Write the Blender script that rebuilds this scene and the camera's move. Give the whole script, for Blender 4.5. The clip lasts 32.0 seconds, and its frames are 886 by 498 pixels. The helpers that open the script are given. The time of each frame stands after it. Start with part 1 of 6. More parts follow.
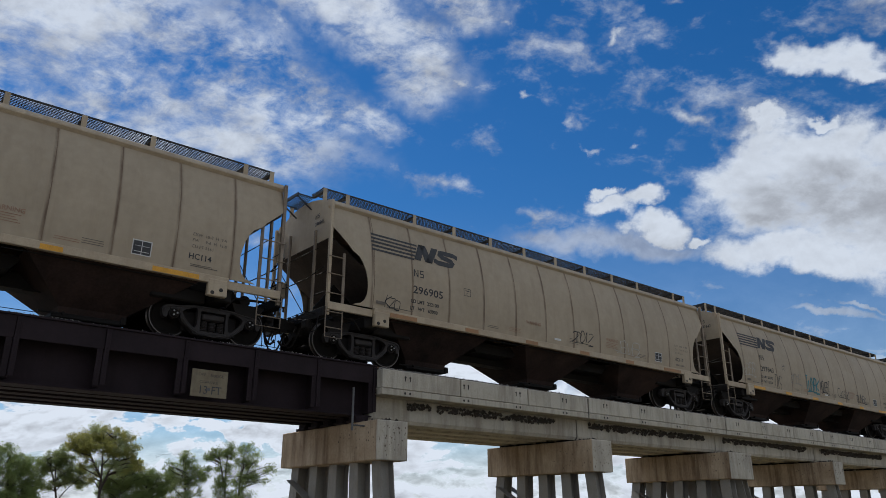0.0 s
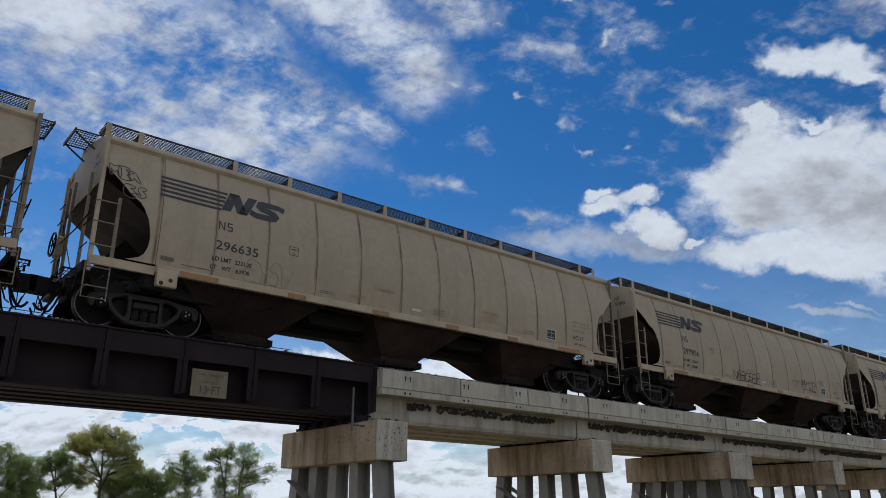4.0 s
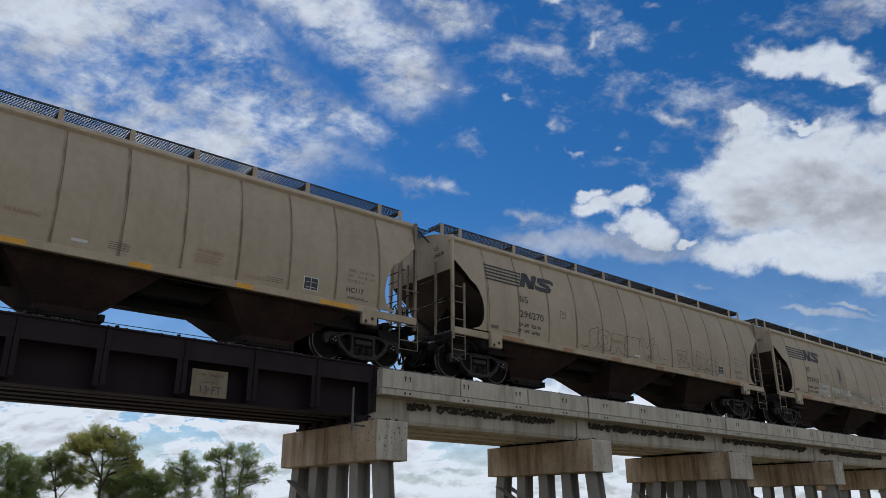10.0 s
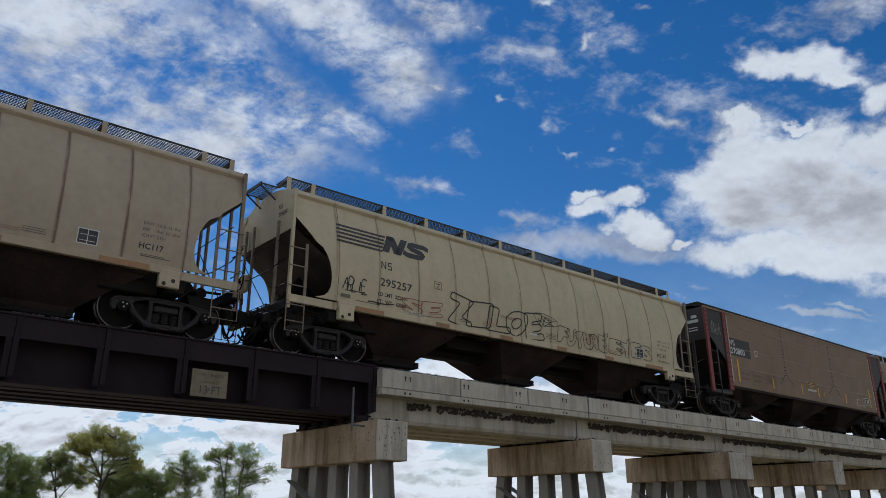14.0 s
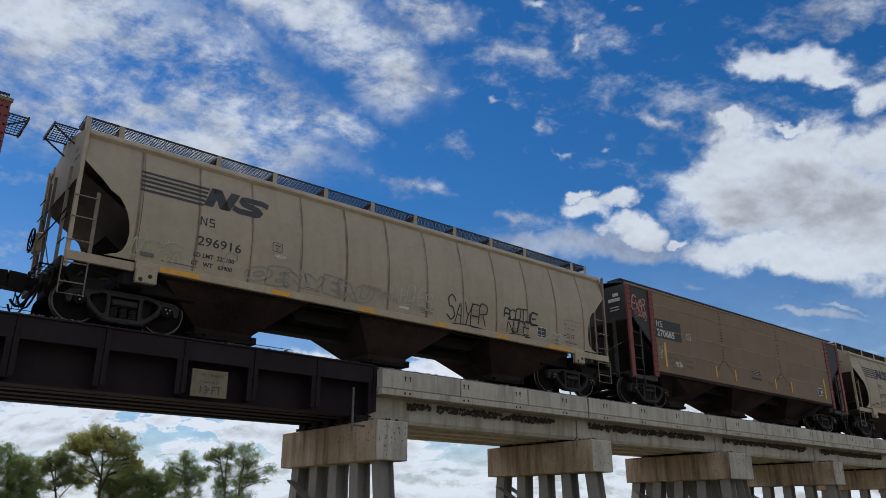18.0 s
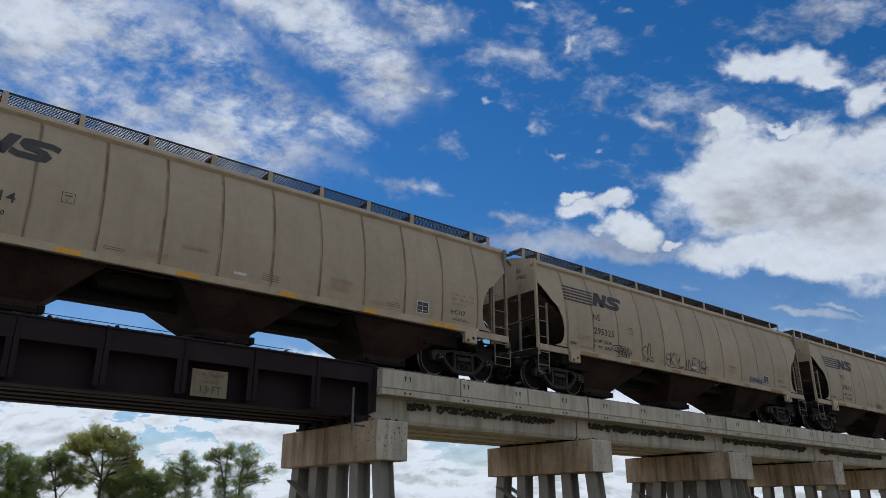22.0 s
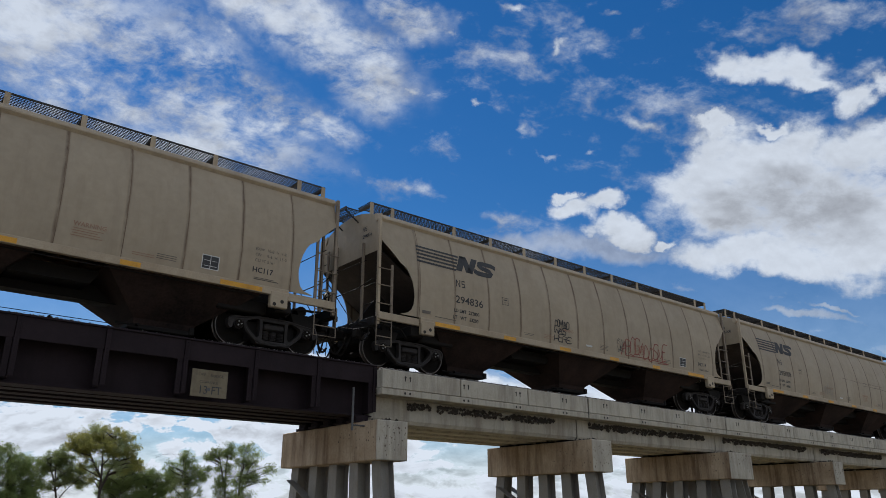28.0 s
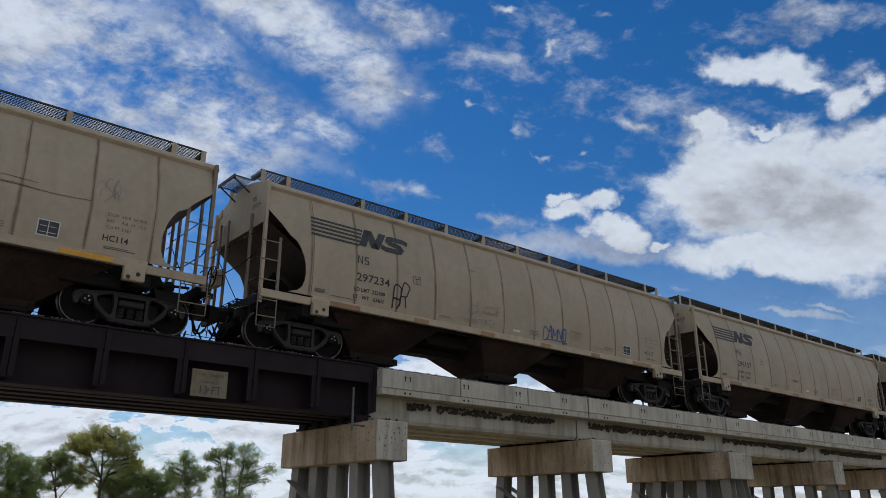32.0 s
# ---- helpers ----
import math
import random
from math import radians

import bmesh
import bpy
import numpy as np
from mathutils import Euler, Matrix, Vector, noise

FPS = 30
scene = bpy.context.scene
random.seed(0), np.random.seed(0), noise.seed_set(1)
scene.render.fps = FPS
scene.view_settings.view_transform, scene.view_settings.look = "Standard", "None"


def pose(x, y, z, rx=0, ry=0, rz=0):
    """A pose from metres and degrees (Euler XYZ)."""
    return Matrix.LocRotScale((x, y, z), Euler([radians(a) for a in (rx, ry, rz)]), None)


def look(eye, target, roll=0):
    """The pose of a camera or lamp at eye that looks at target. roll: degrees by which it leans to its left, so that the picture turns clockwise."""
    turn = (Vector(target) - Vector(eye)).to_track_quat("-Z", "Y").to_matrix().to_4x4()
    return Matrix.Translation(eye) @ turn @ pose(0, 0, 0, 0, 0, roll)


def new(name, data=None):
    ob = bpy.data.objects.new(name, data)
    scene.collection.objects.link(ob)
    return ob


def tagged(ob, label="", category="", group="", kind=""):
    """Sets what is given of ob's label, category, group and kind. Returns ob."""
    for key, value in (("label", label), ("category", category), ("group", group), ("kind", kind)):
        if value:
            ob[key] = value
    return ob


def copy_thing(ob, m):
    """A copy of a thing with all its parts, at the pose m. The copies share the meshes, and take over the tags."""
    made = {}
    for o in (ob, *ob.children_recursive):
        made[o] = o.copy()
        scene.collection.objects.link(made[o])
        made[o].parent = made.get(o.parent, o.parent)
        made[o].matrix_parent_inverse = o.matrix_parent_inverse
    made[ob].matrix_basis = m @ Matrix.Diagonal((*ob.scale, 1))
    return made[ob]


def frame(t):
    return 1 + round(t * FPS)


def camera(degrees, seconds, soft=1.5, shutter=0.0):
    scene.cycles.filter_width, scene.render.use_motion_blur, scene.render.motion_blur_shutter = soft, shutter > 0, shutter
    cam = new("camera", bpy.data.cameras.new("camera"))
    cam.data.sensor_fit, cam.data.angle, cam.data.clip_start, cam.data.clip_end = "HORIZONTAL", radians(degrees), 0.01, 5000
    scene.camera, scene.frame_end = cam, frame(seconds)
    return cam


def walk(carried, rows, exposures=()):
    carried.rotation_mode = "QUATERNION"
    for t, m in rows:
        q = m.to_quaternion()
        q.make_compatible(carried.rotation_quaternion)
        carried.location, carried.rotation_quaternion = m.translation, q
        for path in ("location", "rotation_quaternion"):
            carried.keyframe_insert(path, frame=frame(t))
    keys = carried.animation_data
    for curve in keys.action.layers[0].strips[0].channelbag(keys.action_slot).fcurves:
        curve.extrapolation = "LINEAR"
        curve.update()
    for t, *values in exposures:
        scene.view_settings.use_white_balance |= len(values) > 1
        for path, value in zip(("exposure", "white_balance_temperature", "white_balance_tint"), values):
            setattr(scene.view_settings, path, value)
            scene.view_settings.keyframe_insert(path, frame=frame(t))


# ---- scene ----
import collections

# Camera: stands still on the ground beside the railway bridge.
cam = camera(60.66, 32.0, soft=0.5)
EYE = Vector((0.0, -16.85, 1.6))
AZ, EL = radians(39.85), radians(19.35)
VIEW = Vector((math.sin(AZ) * math.cos(EL), math.cos(AZ) * math.cos(EL), math.sin(EL)))
walk(cam, [(0.0, look(EYE, EYE + VIEW)), (32.0, look(EYE, EYE + VIEW))], [(0.0, 0.57, 6250, 10), (32.0, 0.57, 6250, 10)])

# Light: a blue sky with broken cloud; the sun is high behind the train.
SUN_EL, SUN_AZ = radians(52), radians(-3)
world = bpy.data.worlds.new("sky")
scene.world = world
world.use_nodes = True
wn = world.node_tree
wn.nodes.clear()
sky = wn.nodes.new("ShaderNodeTexSky")
sky.sky_type = "NISHITA"
sky.sun_disc = False
sky.sun_elevation, sky.sun_rotation = SUN_EL, SUN_AZ
sky.altitude, sky.air_density, sky.dust_density, sky.ozone_density = 900, 1.1, 0.15, 3.5
bg = wn.nodes.new("ShaderNodeBackground")
bg.inputs["Strength"].default_value = 0.055
wout = wn.nodes.new("ShaderNodeOutputWorld")
deep = wn.nodes.new("ShaderNodeHueSaturation")
deep.inputs["Saturation"].default_value = 1.34
deep.inputs["Hue"].default_value = 0.504
wn.links.new(sky.outputs[0], deep.inputs["Color"])
wn.links.new(deep.outputs[0], bg.inputs["Color"])
wn.links.new(bg.outputs[0], wout.inputs["Surface"])

sun_data = bpy.data.lights.new("sun", "SUN")
sun_data.energy, sun_data.angle, sun_data.color = 2.0, radians(2.0), (1.0, 0.95, 0.88)
sun = new("sun", sun_data)
SUN_DIR = Vector((math.sin(SUN_AZ) * math.cos(SUN_EL), math.cos(SUN_AZ) * math.cos(SUN_EL), math.sin(SUN_EL)))
sun.matrix_world = look(SUN_DIR * 200, (0, 0, 0))

# ---- materials ----


def material(name, colour, rough=0.8, metal=0.0, second=None, scale=4.0, stretch=(1, 1, 1), fine=40.0, bump=0.15,
             streak=0.0, streak_colour=(0.05, 0.045, 0.04), vary=0.06, spec=0.4, coords="Object", contrast=(0.35, 0.68), runs=(0.5, 0.78), seams=0.0):
    """Surface with blotches at two scales, upright streaks of grime and a fine relief."""
    m = bpy.data.materials.new(name)
    m.use_nodes = True
    nt = m.node_tree
    b = nt.nodes["Principled BSDF"]
    link = nt.links.new

    def node(kind, **values):
        n = nt.nodes.new(kind)
        for key, value in values.items():
            n.inputs[key.replace("_", " ")].default_value = value
        return n

    def ramp(source, low, high):
        r = node("ShaderNodeMapRange", From_Min=low, From_Max=high)
        link(source, r.inputs["Value"])
        return r.outputs["Result"]

    def mix(fac, a, c):
        x = nt.nodes.new("ShaderNodeMix")
        x.data_type = "RGBA"
        for slot, v in ((x.inputs[0], fac), (x.inputs[6], a), (x.inputs[7], c)):
            if isinstance(v, bpy.types.NodeSocket):
                link(v, slot)
            elif isinstance(v, (int, float)):
                slot.default_value = v
            else:
                slot.default_value = (*v, 1)
        return x.outputs[2]

    tc = nt.nodes.new("ShaderNodeTexCoord")
    info = nt.nodes.new("ShaderNodeObjectInfo")
    shift = nt.nodes.new("ShaderNodeVectorMath")
    shift.operation = "ADD"
    link(tc.outputs[coords], shift.inputs[0])
    wide = node("ShaderNodeVectorMath")
    wide.operation = "SCALE"
    link(info.outputs["Random"], wide.inputs["Scale"])
    wide.inputs[0].default_value = (17.0, 9.0, 13.0)
    link(wide.outputs[0], shift.inputs[1])
    mp = node("ShaderNodeMapping", Scale=stretch)
    link(shift.outputs[0], mp.inputs["Vector"])
    n1 = node("ShaderNodeTexNoise", Scale=scale, Detail=7.0, Roughness=0.62)
    link(mp.outputs[0], n1.inputs["Vector"])
    n2 = node("ShaderNodeTexNoise", Scale=fine, Detail=4.0, Roughness=0.6)
    link(shift.outputs[0], n2.inputs["Vector"])
    second = second or tuple(c * 0.72 for c in colour)
    col = mix(ramp(n1.outputs["Fac"], *contrast), colour, second)
    grain = mix(ramp(n2.outputs["Fac"], 0.3, 0.75), tuple(min(1, c * 1.08) for c in colour), tuple(c * 0.8 for c in second))
    col = mix(0.3, col, grain)
    if streak:
        ms = node("ShaderNodeMapping", Scale=(2.2, 2.2, 0.22))
        link(shift.outputs[0], ms.inputs["Vector"])
        n3 = node("ShaderNodeTexNoise", Scale=1.6, Detail=6.0, Roughness=0.7)
        link(ms.outputs[0], n3.inputs["Vector"])
        k = node("ShaderNodeMath")
        k.operation = "MULTIPLY"
        link(ramp(n3.outputs["Fac"], *runs), k.inputs[0])
        k.inputs[1].default_value = streak
        col = mix(k.outputs[0], col, streak_colour)
    if seams:
        # grime along the welded seams, thicker towards the sill
        sx = nt.nodes.new("ShaderNodeSeparateXYZ")
        link(tc.outputs["Object"], sx.inputs[0])
        near = node("ShaderNodeMath")
        near.operation = "PINGPONG"
        off = node("ShaderNodeMath")
        off.operation = "ADD"
        link(sx.outputs["X"], off.inputs[0])
        off.inputs[1].default_value = -3.72 + 12.778
        link(off.outputs[0], near.inputs[0])
        near.inputs[1].default_value = 0.6389
        smear = node("ShaderNodeTexNoise", Scale=1.3, Detail=5.0, Roughness=0.65)
        ms2 = node("ShaderNodeMapping", Scale=(3.0, 3.0, 0.8))
        link(shift.outputs[0], ms2.inputs["Vector"])
        link(ms2.outputs[0], smear.inputs["Vector"])
        k2 = node("ShaderNodeMath")
        k2.operation = "MULTIPLY"
        link(ramp(near.outputs[0], 0.058, 0.005), k2.inputs[0])
        link(ramp(smear.outputs["Fac"], 0.30, 0.60), k2.inputs[1])
        k3 = node("ShaderNodeMath")
        k3.operation = "MULTIPLY"
        link(k2.outputs[0], k3.inputs[0])
        k3.inputs[1].default_value = seams
        col = mix(k3.outputs[0], col, (0.125, 0.08, 0.05))
    if vary:
        hsv = node("ShaderNodeHueSaturation")
        link(ramp(info.outputs["Random"], 0.0, 1.0), hsv.inputs["Value"])
        r = hsv.inputs["Value"].links[0].from_node
        r.inputs["To Min"].default_value, r.inputs["To Max"].default_value = 1 - vary, 1 + vary
        link(col, hsv.inputs["Color"])
        col = hsv.outputs[0]
    link(col, b.inputs["Base Color"])
    b.inputs["Metallic"].default_value = metal
    b.inputs["Specular IOR Level"].default_value = spec
    rr = node("ShaderNodeMapRange", To_Min=max(0.05, rough - 0.12), To_Max=min(1, rough + 0.1))
    link(n1.outputs["Fac"], rr.inputs["Value"])
    link(rr.outputs[0], b.inputs["Roughness"])
    if bump:
        bp = node("ShaderNodeBump", Strength=bump, Distance=0.02)
        link(n2.outputs["Fac"], bp.inputs["Height"])
        link(bp.outputs[0], b.inputs["Normal"])
    return m


BEIGE = material("weathered beige paint", (0.395, 0.324, 0.229), 0.62, second=(0.33, 0.268, 0.186), scale=0.7, fine=6, bump=0.02,
                 streak=0.35, streak_colour=(0.22, 0.165, 0.11), vary=0.04, seams=1.0)
BEIGE_TRIM = material("beige trim paint", (0.46, 0.375, 0.262), 0.6, second=(0.33, 0.255, 0.17), scale=1.4, fine=30, bump=0.08, streak=0.3,
                      streak_colour=(0.13, 0.1, 0.075))
CREAM = material("cream paint", (0.52, 0.44, 0.288), 0.6, second=(0.445, 0.372, 0.24), scale=0.7, fine=6, bump=0.02, streak=0.3,
                 streak_colour=(0.24, 0.19, 0.13), vary=0.03, seams=0.6)
GRIME = material("grimy seam", (0.13, 0.088, 0.058), 0.85, second=(0.27, 0.205, 0.14), scale=1.6, bump=0.1, contrast=(0.42, 0.72))
HOPPER = material("blotched dark brown hopper sheet", (0.064, 0.039, 0.031), 0.85, second=(0.010, 0.008, 0.008), scale=0.7, fine=18, bump=0.15, streak=0.6, spec=0.15,
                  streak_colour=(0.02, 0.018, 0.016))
SLOPE = material("blotched dark brown slope sheet", (0.085, 0.062, 0.052), 0.8, second=(0.03, 0.023, 0.02), scale=1.2, fine=18, bump=0.15, streak=0.4)
WHEEL_IRON = material("sooty wheel iron", (0.012, 0.011, 0.010), 0.85, second=(0.020, 0.016, 0.013), scale=5, fine=50, bump=0.2, spec=0.08)
IRON = material("black greasy iron", (0.012, 0.011, 0.010), 0.7, 0.0, second=(0.02, 0.016, 0.014), scale=5, fine=50, bump=0.3, spec=0.15)
CAST = material("dark cast steel", (0.034, 0.028, 0.026), 0.75, 0.0, second=(0.02, 0.017, 0.015), scale=4, fine=45, bump=0.35)
TREAD = material("worn wheel steel", (0.085, 0.08, 0.075), 0.4, 0.8, second=(0.16, 0.13, 0.11), scale=8, bump=0.1)
CHROME = material("bright bolt steel", (0.30, 0.29, 0.27), 0.35, 0.9, second=(0.25, 0.22, 0.2), scale=20, bump=0.1)
GRATE = material("galvanised grating", (0.03, 0.03, 0.03), 0.6, 0.1, scale=8, bump=0.1)
DARK_PAINT = material("dark lettering paint", (0.035, 0.036, 0.04), 0.7, second=(0.07, 0.07, 0.07), scale=6, bump=0.0, vary=0)
FADED_PAINT = material("faded stencil paint", (0.12, 0.105, 0.09), 0.8, second=(0.2, 0.17, 0.14), scale=6, bump=0.0, vary=0)
RUST_PRINT = material("faded red stencil", (0.30, 0.17, 0.11), 0.8, second=(0.34, 0.24, 0.17), scale=6, bump=0.0, vary=0)
WHITE_PAINT = material("white lettering paint", (0.62, 0.62, 0.6), 0.7, second=(0.5, 0.49, 0.46), scale=6, bump=0.0, vary=0)
YELLOW = material("yellow reflector tape", (0.72, 0.36, 0.03), 0.5, second=(0.55, 0.27, 0.03), scale=5, bump=0.05, streak=0.25, vary=0.05)
ORANGE = material("dirty orange reflector tape", (0.36, 0.19, 0.08), 0.6, second=(0.26, 0.15, 0.08), scale=5, bump=0.05, streak=0.4, vary=0.08)
BROWN = material("brown hopper paint", (0.215, 0.145, 0.083), 0.65, second=(0.175, 0.118, 0.068), scale=0.8, fine=14, bump=0.05, streak=0.3,
                 streak_colour=(0.07, 0.055, 0.042), vary=0.03)
MAROON = material("faded maroon paint", (0.23, 0.042, 0.034), 0.6, second=(0.14, 0.034, 0.028), scale=2.5, bump=0.1, streak=0.3)
LIP = material("scuffed panel edge", (0.36, 0.28, 0.19), 0.7, second=(0.19, 0.135, 0.085), scale=2.2, fine=20, bump=0.05, contrast=(0.4, 0.6))
# darker copy of the beige trim: grime, with the posts' shade put into the colour
SHADE_POSTS = material("grimy beige posts with painted shade", (0.27, 0.215, 0.155), 0.65, second=(0.13, 0.10, 0.075), scale=2.5, fine=30, bump=0.08, streak=0.4)
BLACK_CAR = material("black end paint", (0.029, 0.027, 0.026), 0.65, second=(0.048, 0.041, 0.036), scale=2.0, bump=0.1)
CONCRETE = material("pale concrete", (0.515, 0.475, 0.392), 0.9, second=(0.42, 0.375, 0.30), scale=1.3, fine=22, bump=0.6, streak=0.7,
                    streak_colour=(0.21, 0.18, 0.145), vary=0.05, spec=0.2, runs=(0.46, 0.68), contrast=(0.42, 0.62))
STAINED = material("rust-stained, shade-darkened concrete", (0.50, 0.40, 0.285), 0.9, second=(0.30, 0.21, 0.13), scale=1.2, fine=22, bump=0.35, streak=0.8,
                   streak_colour=(0.13, 0.082, 0.05), vary=0.05, spec=0.2, runs=(0.44, 0.66))
CHIP = material("weathered pit", (0.17, 0.13, 0.095), 0.95, second=(0.09, 0.07, 0.05), scale=8, bump=0.2)
PIT = material("dark hole", (0.05, 0.045, 0.04), 0.95, scale=8, bump=0.2)
GIRDER = material("dark brown girder paint", (0.029, 0.020, 0.023), 0.75, second=(0.019, 0.014, 0.016), scale=1.5, fine=25, bump=0.15, streak=0.35,
                  streak_colour=(0.012, 0.010, 0.009), vary=0.04, spec=0.12)
PILE = material("grey pile steel", (0.30, 0.285, 0.255), 0.65, 0.05, second=(0.25, 0.225, 0.19), scale=2, fine=25, bump=0.15, streak=0.4,
                streak_colour=(0.12, 0.10, 0.085))
GALV = material("grey galvanised pipe", (0.13, 0.13, 0.13), 0.5, 0.4, scale=5, bump=0.1)
MUD = material("dried mud", (0.10, 0.085, 0.07), 0.95, second=(0.05, 0.042, 0.035), scale=9, fine=50, bump=0.9)
BALLAST = material("ballast stone", (0.26, 0.24, 0.22), 0.9, second=(0.13, 0.12, 0.11), scale=12, fine=50, bump=0.5)
TIE = material("creosoted timber", (0.06, 0.045, 0.035), 0.85, scale=3, stretch=(1, 0.2, 1), bump=0.3)
RAIL = material("rusty rail steel", (0.14, 0.085, 0.055), 0.6, 0.5, scale=6, bump=0.2)
SIGN = material("faded sign paint", (0.215, 0.18, 0.115), 0.75, second=(0.14, 0.105, 0.065), scale=3, fine=25, bump=0.1, streak=0.6, contrast=(0.45, 0.7), vary=0)
GROUND = material("dry grass soil", (0.22, 0.175, 0.10), 0.95, second=(0.14, 0.12, 0.06), scale=0.25, fine=3, bump=0.6, vary=0)
GRAVEL = material("gravel shoulder", (0.32, 0.28, 0.225), 0.95, scale=2, fine=30, bump=0.6, vary=0)
BARK = material("tree bark", (0.07, 0.055, 0.042), 0.9, scale=3, stretch=(3, 3, 0.6), bump=0.6)

# ---- geometry helpers ----


class Geo:
    """A growing list of vertices and faces for one mesh."""

    def __init__(self):
        self.v, self.f = [], []
        self.flat = False

    def add(self, verts, faces):
        n = len(self.v)
        self.v += [tuple(p) for p in verts]
        self.f += [tuple(i + n for i in f) for f in faces]
        return self

    def box(self, x0, x1, y0, y1, z0, z1):
        v = [(x, y, z) for x in (x0, x1) for y in (y0, y1) for z in (z0, z1)]
        return self.add(v, [(0, 1, 3, 2), (4, 6, 7, 5), (0, 4, 5, 1), (2, 3, 7, 6), (0, 2, 6, 4), (1, 5, 7, 3)])

    def cbox(self, x0, x1, y0, y1, z0, z1, c=0.01):
        """A box with chamfered edges."""
        bm = bmesh.new()
        bmesh.ops.create_cube(bm, size=1.0)
        for v in bm.verts:
            v.co = ((x0 + x1) / 2 + v.co.x * (x1 - x0), (y0 + y1) / 2 + v.co.y * (y1 - y0), (z0 + z1) / 2 + v.co.z * (z1 - z0))
        bmesh.ops.bevel(bm, geom=bm.edges[:], offset=c, segments=1, affect="EDGES")
        bm.verts.index_update()
        self.add([v.co[:] for v in bm.verts], [[v.index for v in f.verts] for f in bm.faces])
        bm.free()
        return self

    def rod(self, a, b, r, seg=6, r2=None):
        a, b = Vector(a), Vector(b)
        d = (b - a).normalized()
        u = d.orthogonal().normalized()
        w = d.cross(u)
        r2 = r if r2 is None else r2
        v = [a + r * (math.cos(k * math.tau / seg) * u + math.sin(k * math.tau / seg) * w) for k in range(seg)]
        v += [b + r2 * (math.cos(k * math.tau / seg) * u + math.sin(k * math.tau / seg) * w) for k in range(seg)]
        f = [(k, (k + 1) % seg, seg + (k + 1) % seg, seg + k) for k in range(seg)]
        return self.add(v, f + [tuple(range(seg))[::-1], tuple(range(seg, 2 * seg))])

    def line(self, points, r, seg=6):
        """A bent rod along points, in one piece."""
        p = [Vector(q) for q in points]
        u, rows = None, []
        for i, q in enumerate(p):
            d = (p[min(i + 1, len(p) - 1)] - p[max(i - 1, 0)]).normalized()
            u = d.orthogonal().normalized() if u is None else (u - d * u.dot(d)).normalized()
            w = d.cross(u)
            rows.append([q + r * (math.cos(k * math.tau / seg) * u + math.sin(k * math.tau / seg) * w) for k in range(seg)])
        n = len(p)
        f = [(i * seg + k, i * seg + (k + 1) % seg, (i + 1) * seg + (k + 1) % seg, (i + 1) * seg + k) for i in range(n - 1) for k in range(seg)]
        return self.add([q for row in rows for q in row], f + [tuple(range(seg))[::-1], tuple(range((n - 1) * seg, n * seg))])

    def beam(self, a, b, w, h, up=(0, 0, 1)):
        """A bar of rectangular section from a to b."""
        a, b = Vector(a), Vector(b)
        d = (b - a).normalized()
        s = d.cross(Vector(up)).normalized()
        t = s.cross(d)
        v = [p + s * i * w / 2 + t * j * h / 2 for p in (a, b) for i, j in ((-1, -1), (1, -1), (1, 1), (-1, 1))]
        return self.add(v, [(0, 1, 2, 3), (7, 6, 5, 4), (0, 4, 5, 1), (1, 5, 6, 2), (2, 6, 7, 3), (3, 7, 4, 0)])

    def prism(self, outline, y0, y1):
        """An outline in x and z, thickened from y0 to y1."""
        n = len(outline)
        v = [(x, y0, z) for x, z in outline] + [(x, y1, z) for x, z in outline]
        f = [(k, (k + 1) % n, n + (k + 1) % n, n + k) for k in range(n)]
        return self.add(v, f + [tuple(range(n))[::-1], tuple(range(n, 2 * n))])

    def grid(self, rows):
        """A skin over rows of equally many points."""
        n = len(rows[0])
        v = [p for r in rows for p in r]
        f = [(i * n + j, i * n + j + 1, (i + 1) * n + j + 1, (i + 1) * n + j) for i in range(len(rows) - 1) for j in range(n - 1)]
        return self.add(v, f)

    def lathe(self, profile, centre, seg=24):
        """A turned shape round the y axis: profile of (radius, y)."""
        cx, cy, cz = centre
        rows = [[(cx + r * math.cos(k * math.tau / seg), cy + y, cz + r * math.sin(k * math.tau / seg)) for k in range(seg + 1)] for r, y in profile]
        return self.grid(rows)

    def lump(self, c, r, rnd):
        """A small uneven stone."""
        v = [(c[0] + r * rnd.uniform(0.6, 1.3) * x, c[1] + r * rnd.uniform(0.6, 1.3) * y, c[2] + r * rnd.uniform(0.5, 1.1) * z)
             for x, y, z in ((1, 0, 0), (0, 1, 0), (-1, 0, 0), (0, -1, 0), (0, 0, 1), (0, 0, -1))]
        return self.add(v, [(0, 1, 4), (1, 2, 4), (2, 3, 4), (3, 0, 4), (1, 0, 5), (2, 1, 5), (3, 2, 5), (0, 3, 5)])

    def weld(self):
        """Join corners that lie on one another."""
        index, verts, to = {}, [], []
        for p in self.v:
            key = tuple(round(c, 4) for c in p)
            if key not in index:
                index[key] = len(verts)
                verts.append(p)
            to.append(index[key])
        faces = []
        for f in self.f:
            q = tuple(dict.fromkeys(to[i] for i in f))
            if len(q) > 2:
                faces.append(q)
        self.v, self.f = verts, faces

    def mesh(self, name, mat, smooth=False):
        if self.flat:
            self.weld()
        me = bpy.data.meshes.new(name)
        me.from_pydata(self.v, [], self.f)
        me.materials.append(mat)
        if smooth:
            me.polygons.foreach_set("use_smooth", [True] * len(me.polygons))
            me.set_sharp_from_angle(angle=radians(40))
        me.update()
        return me


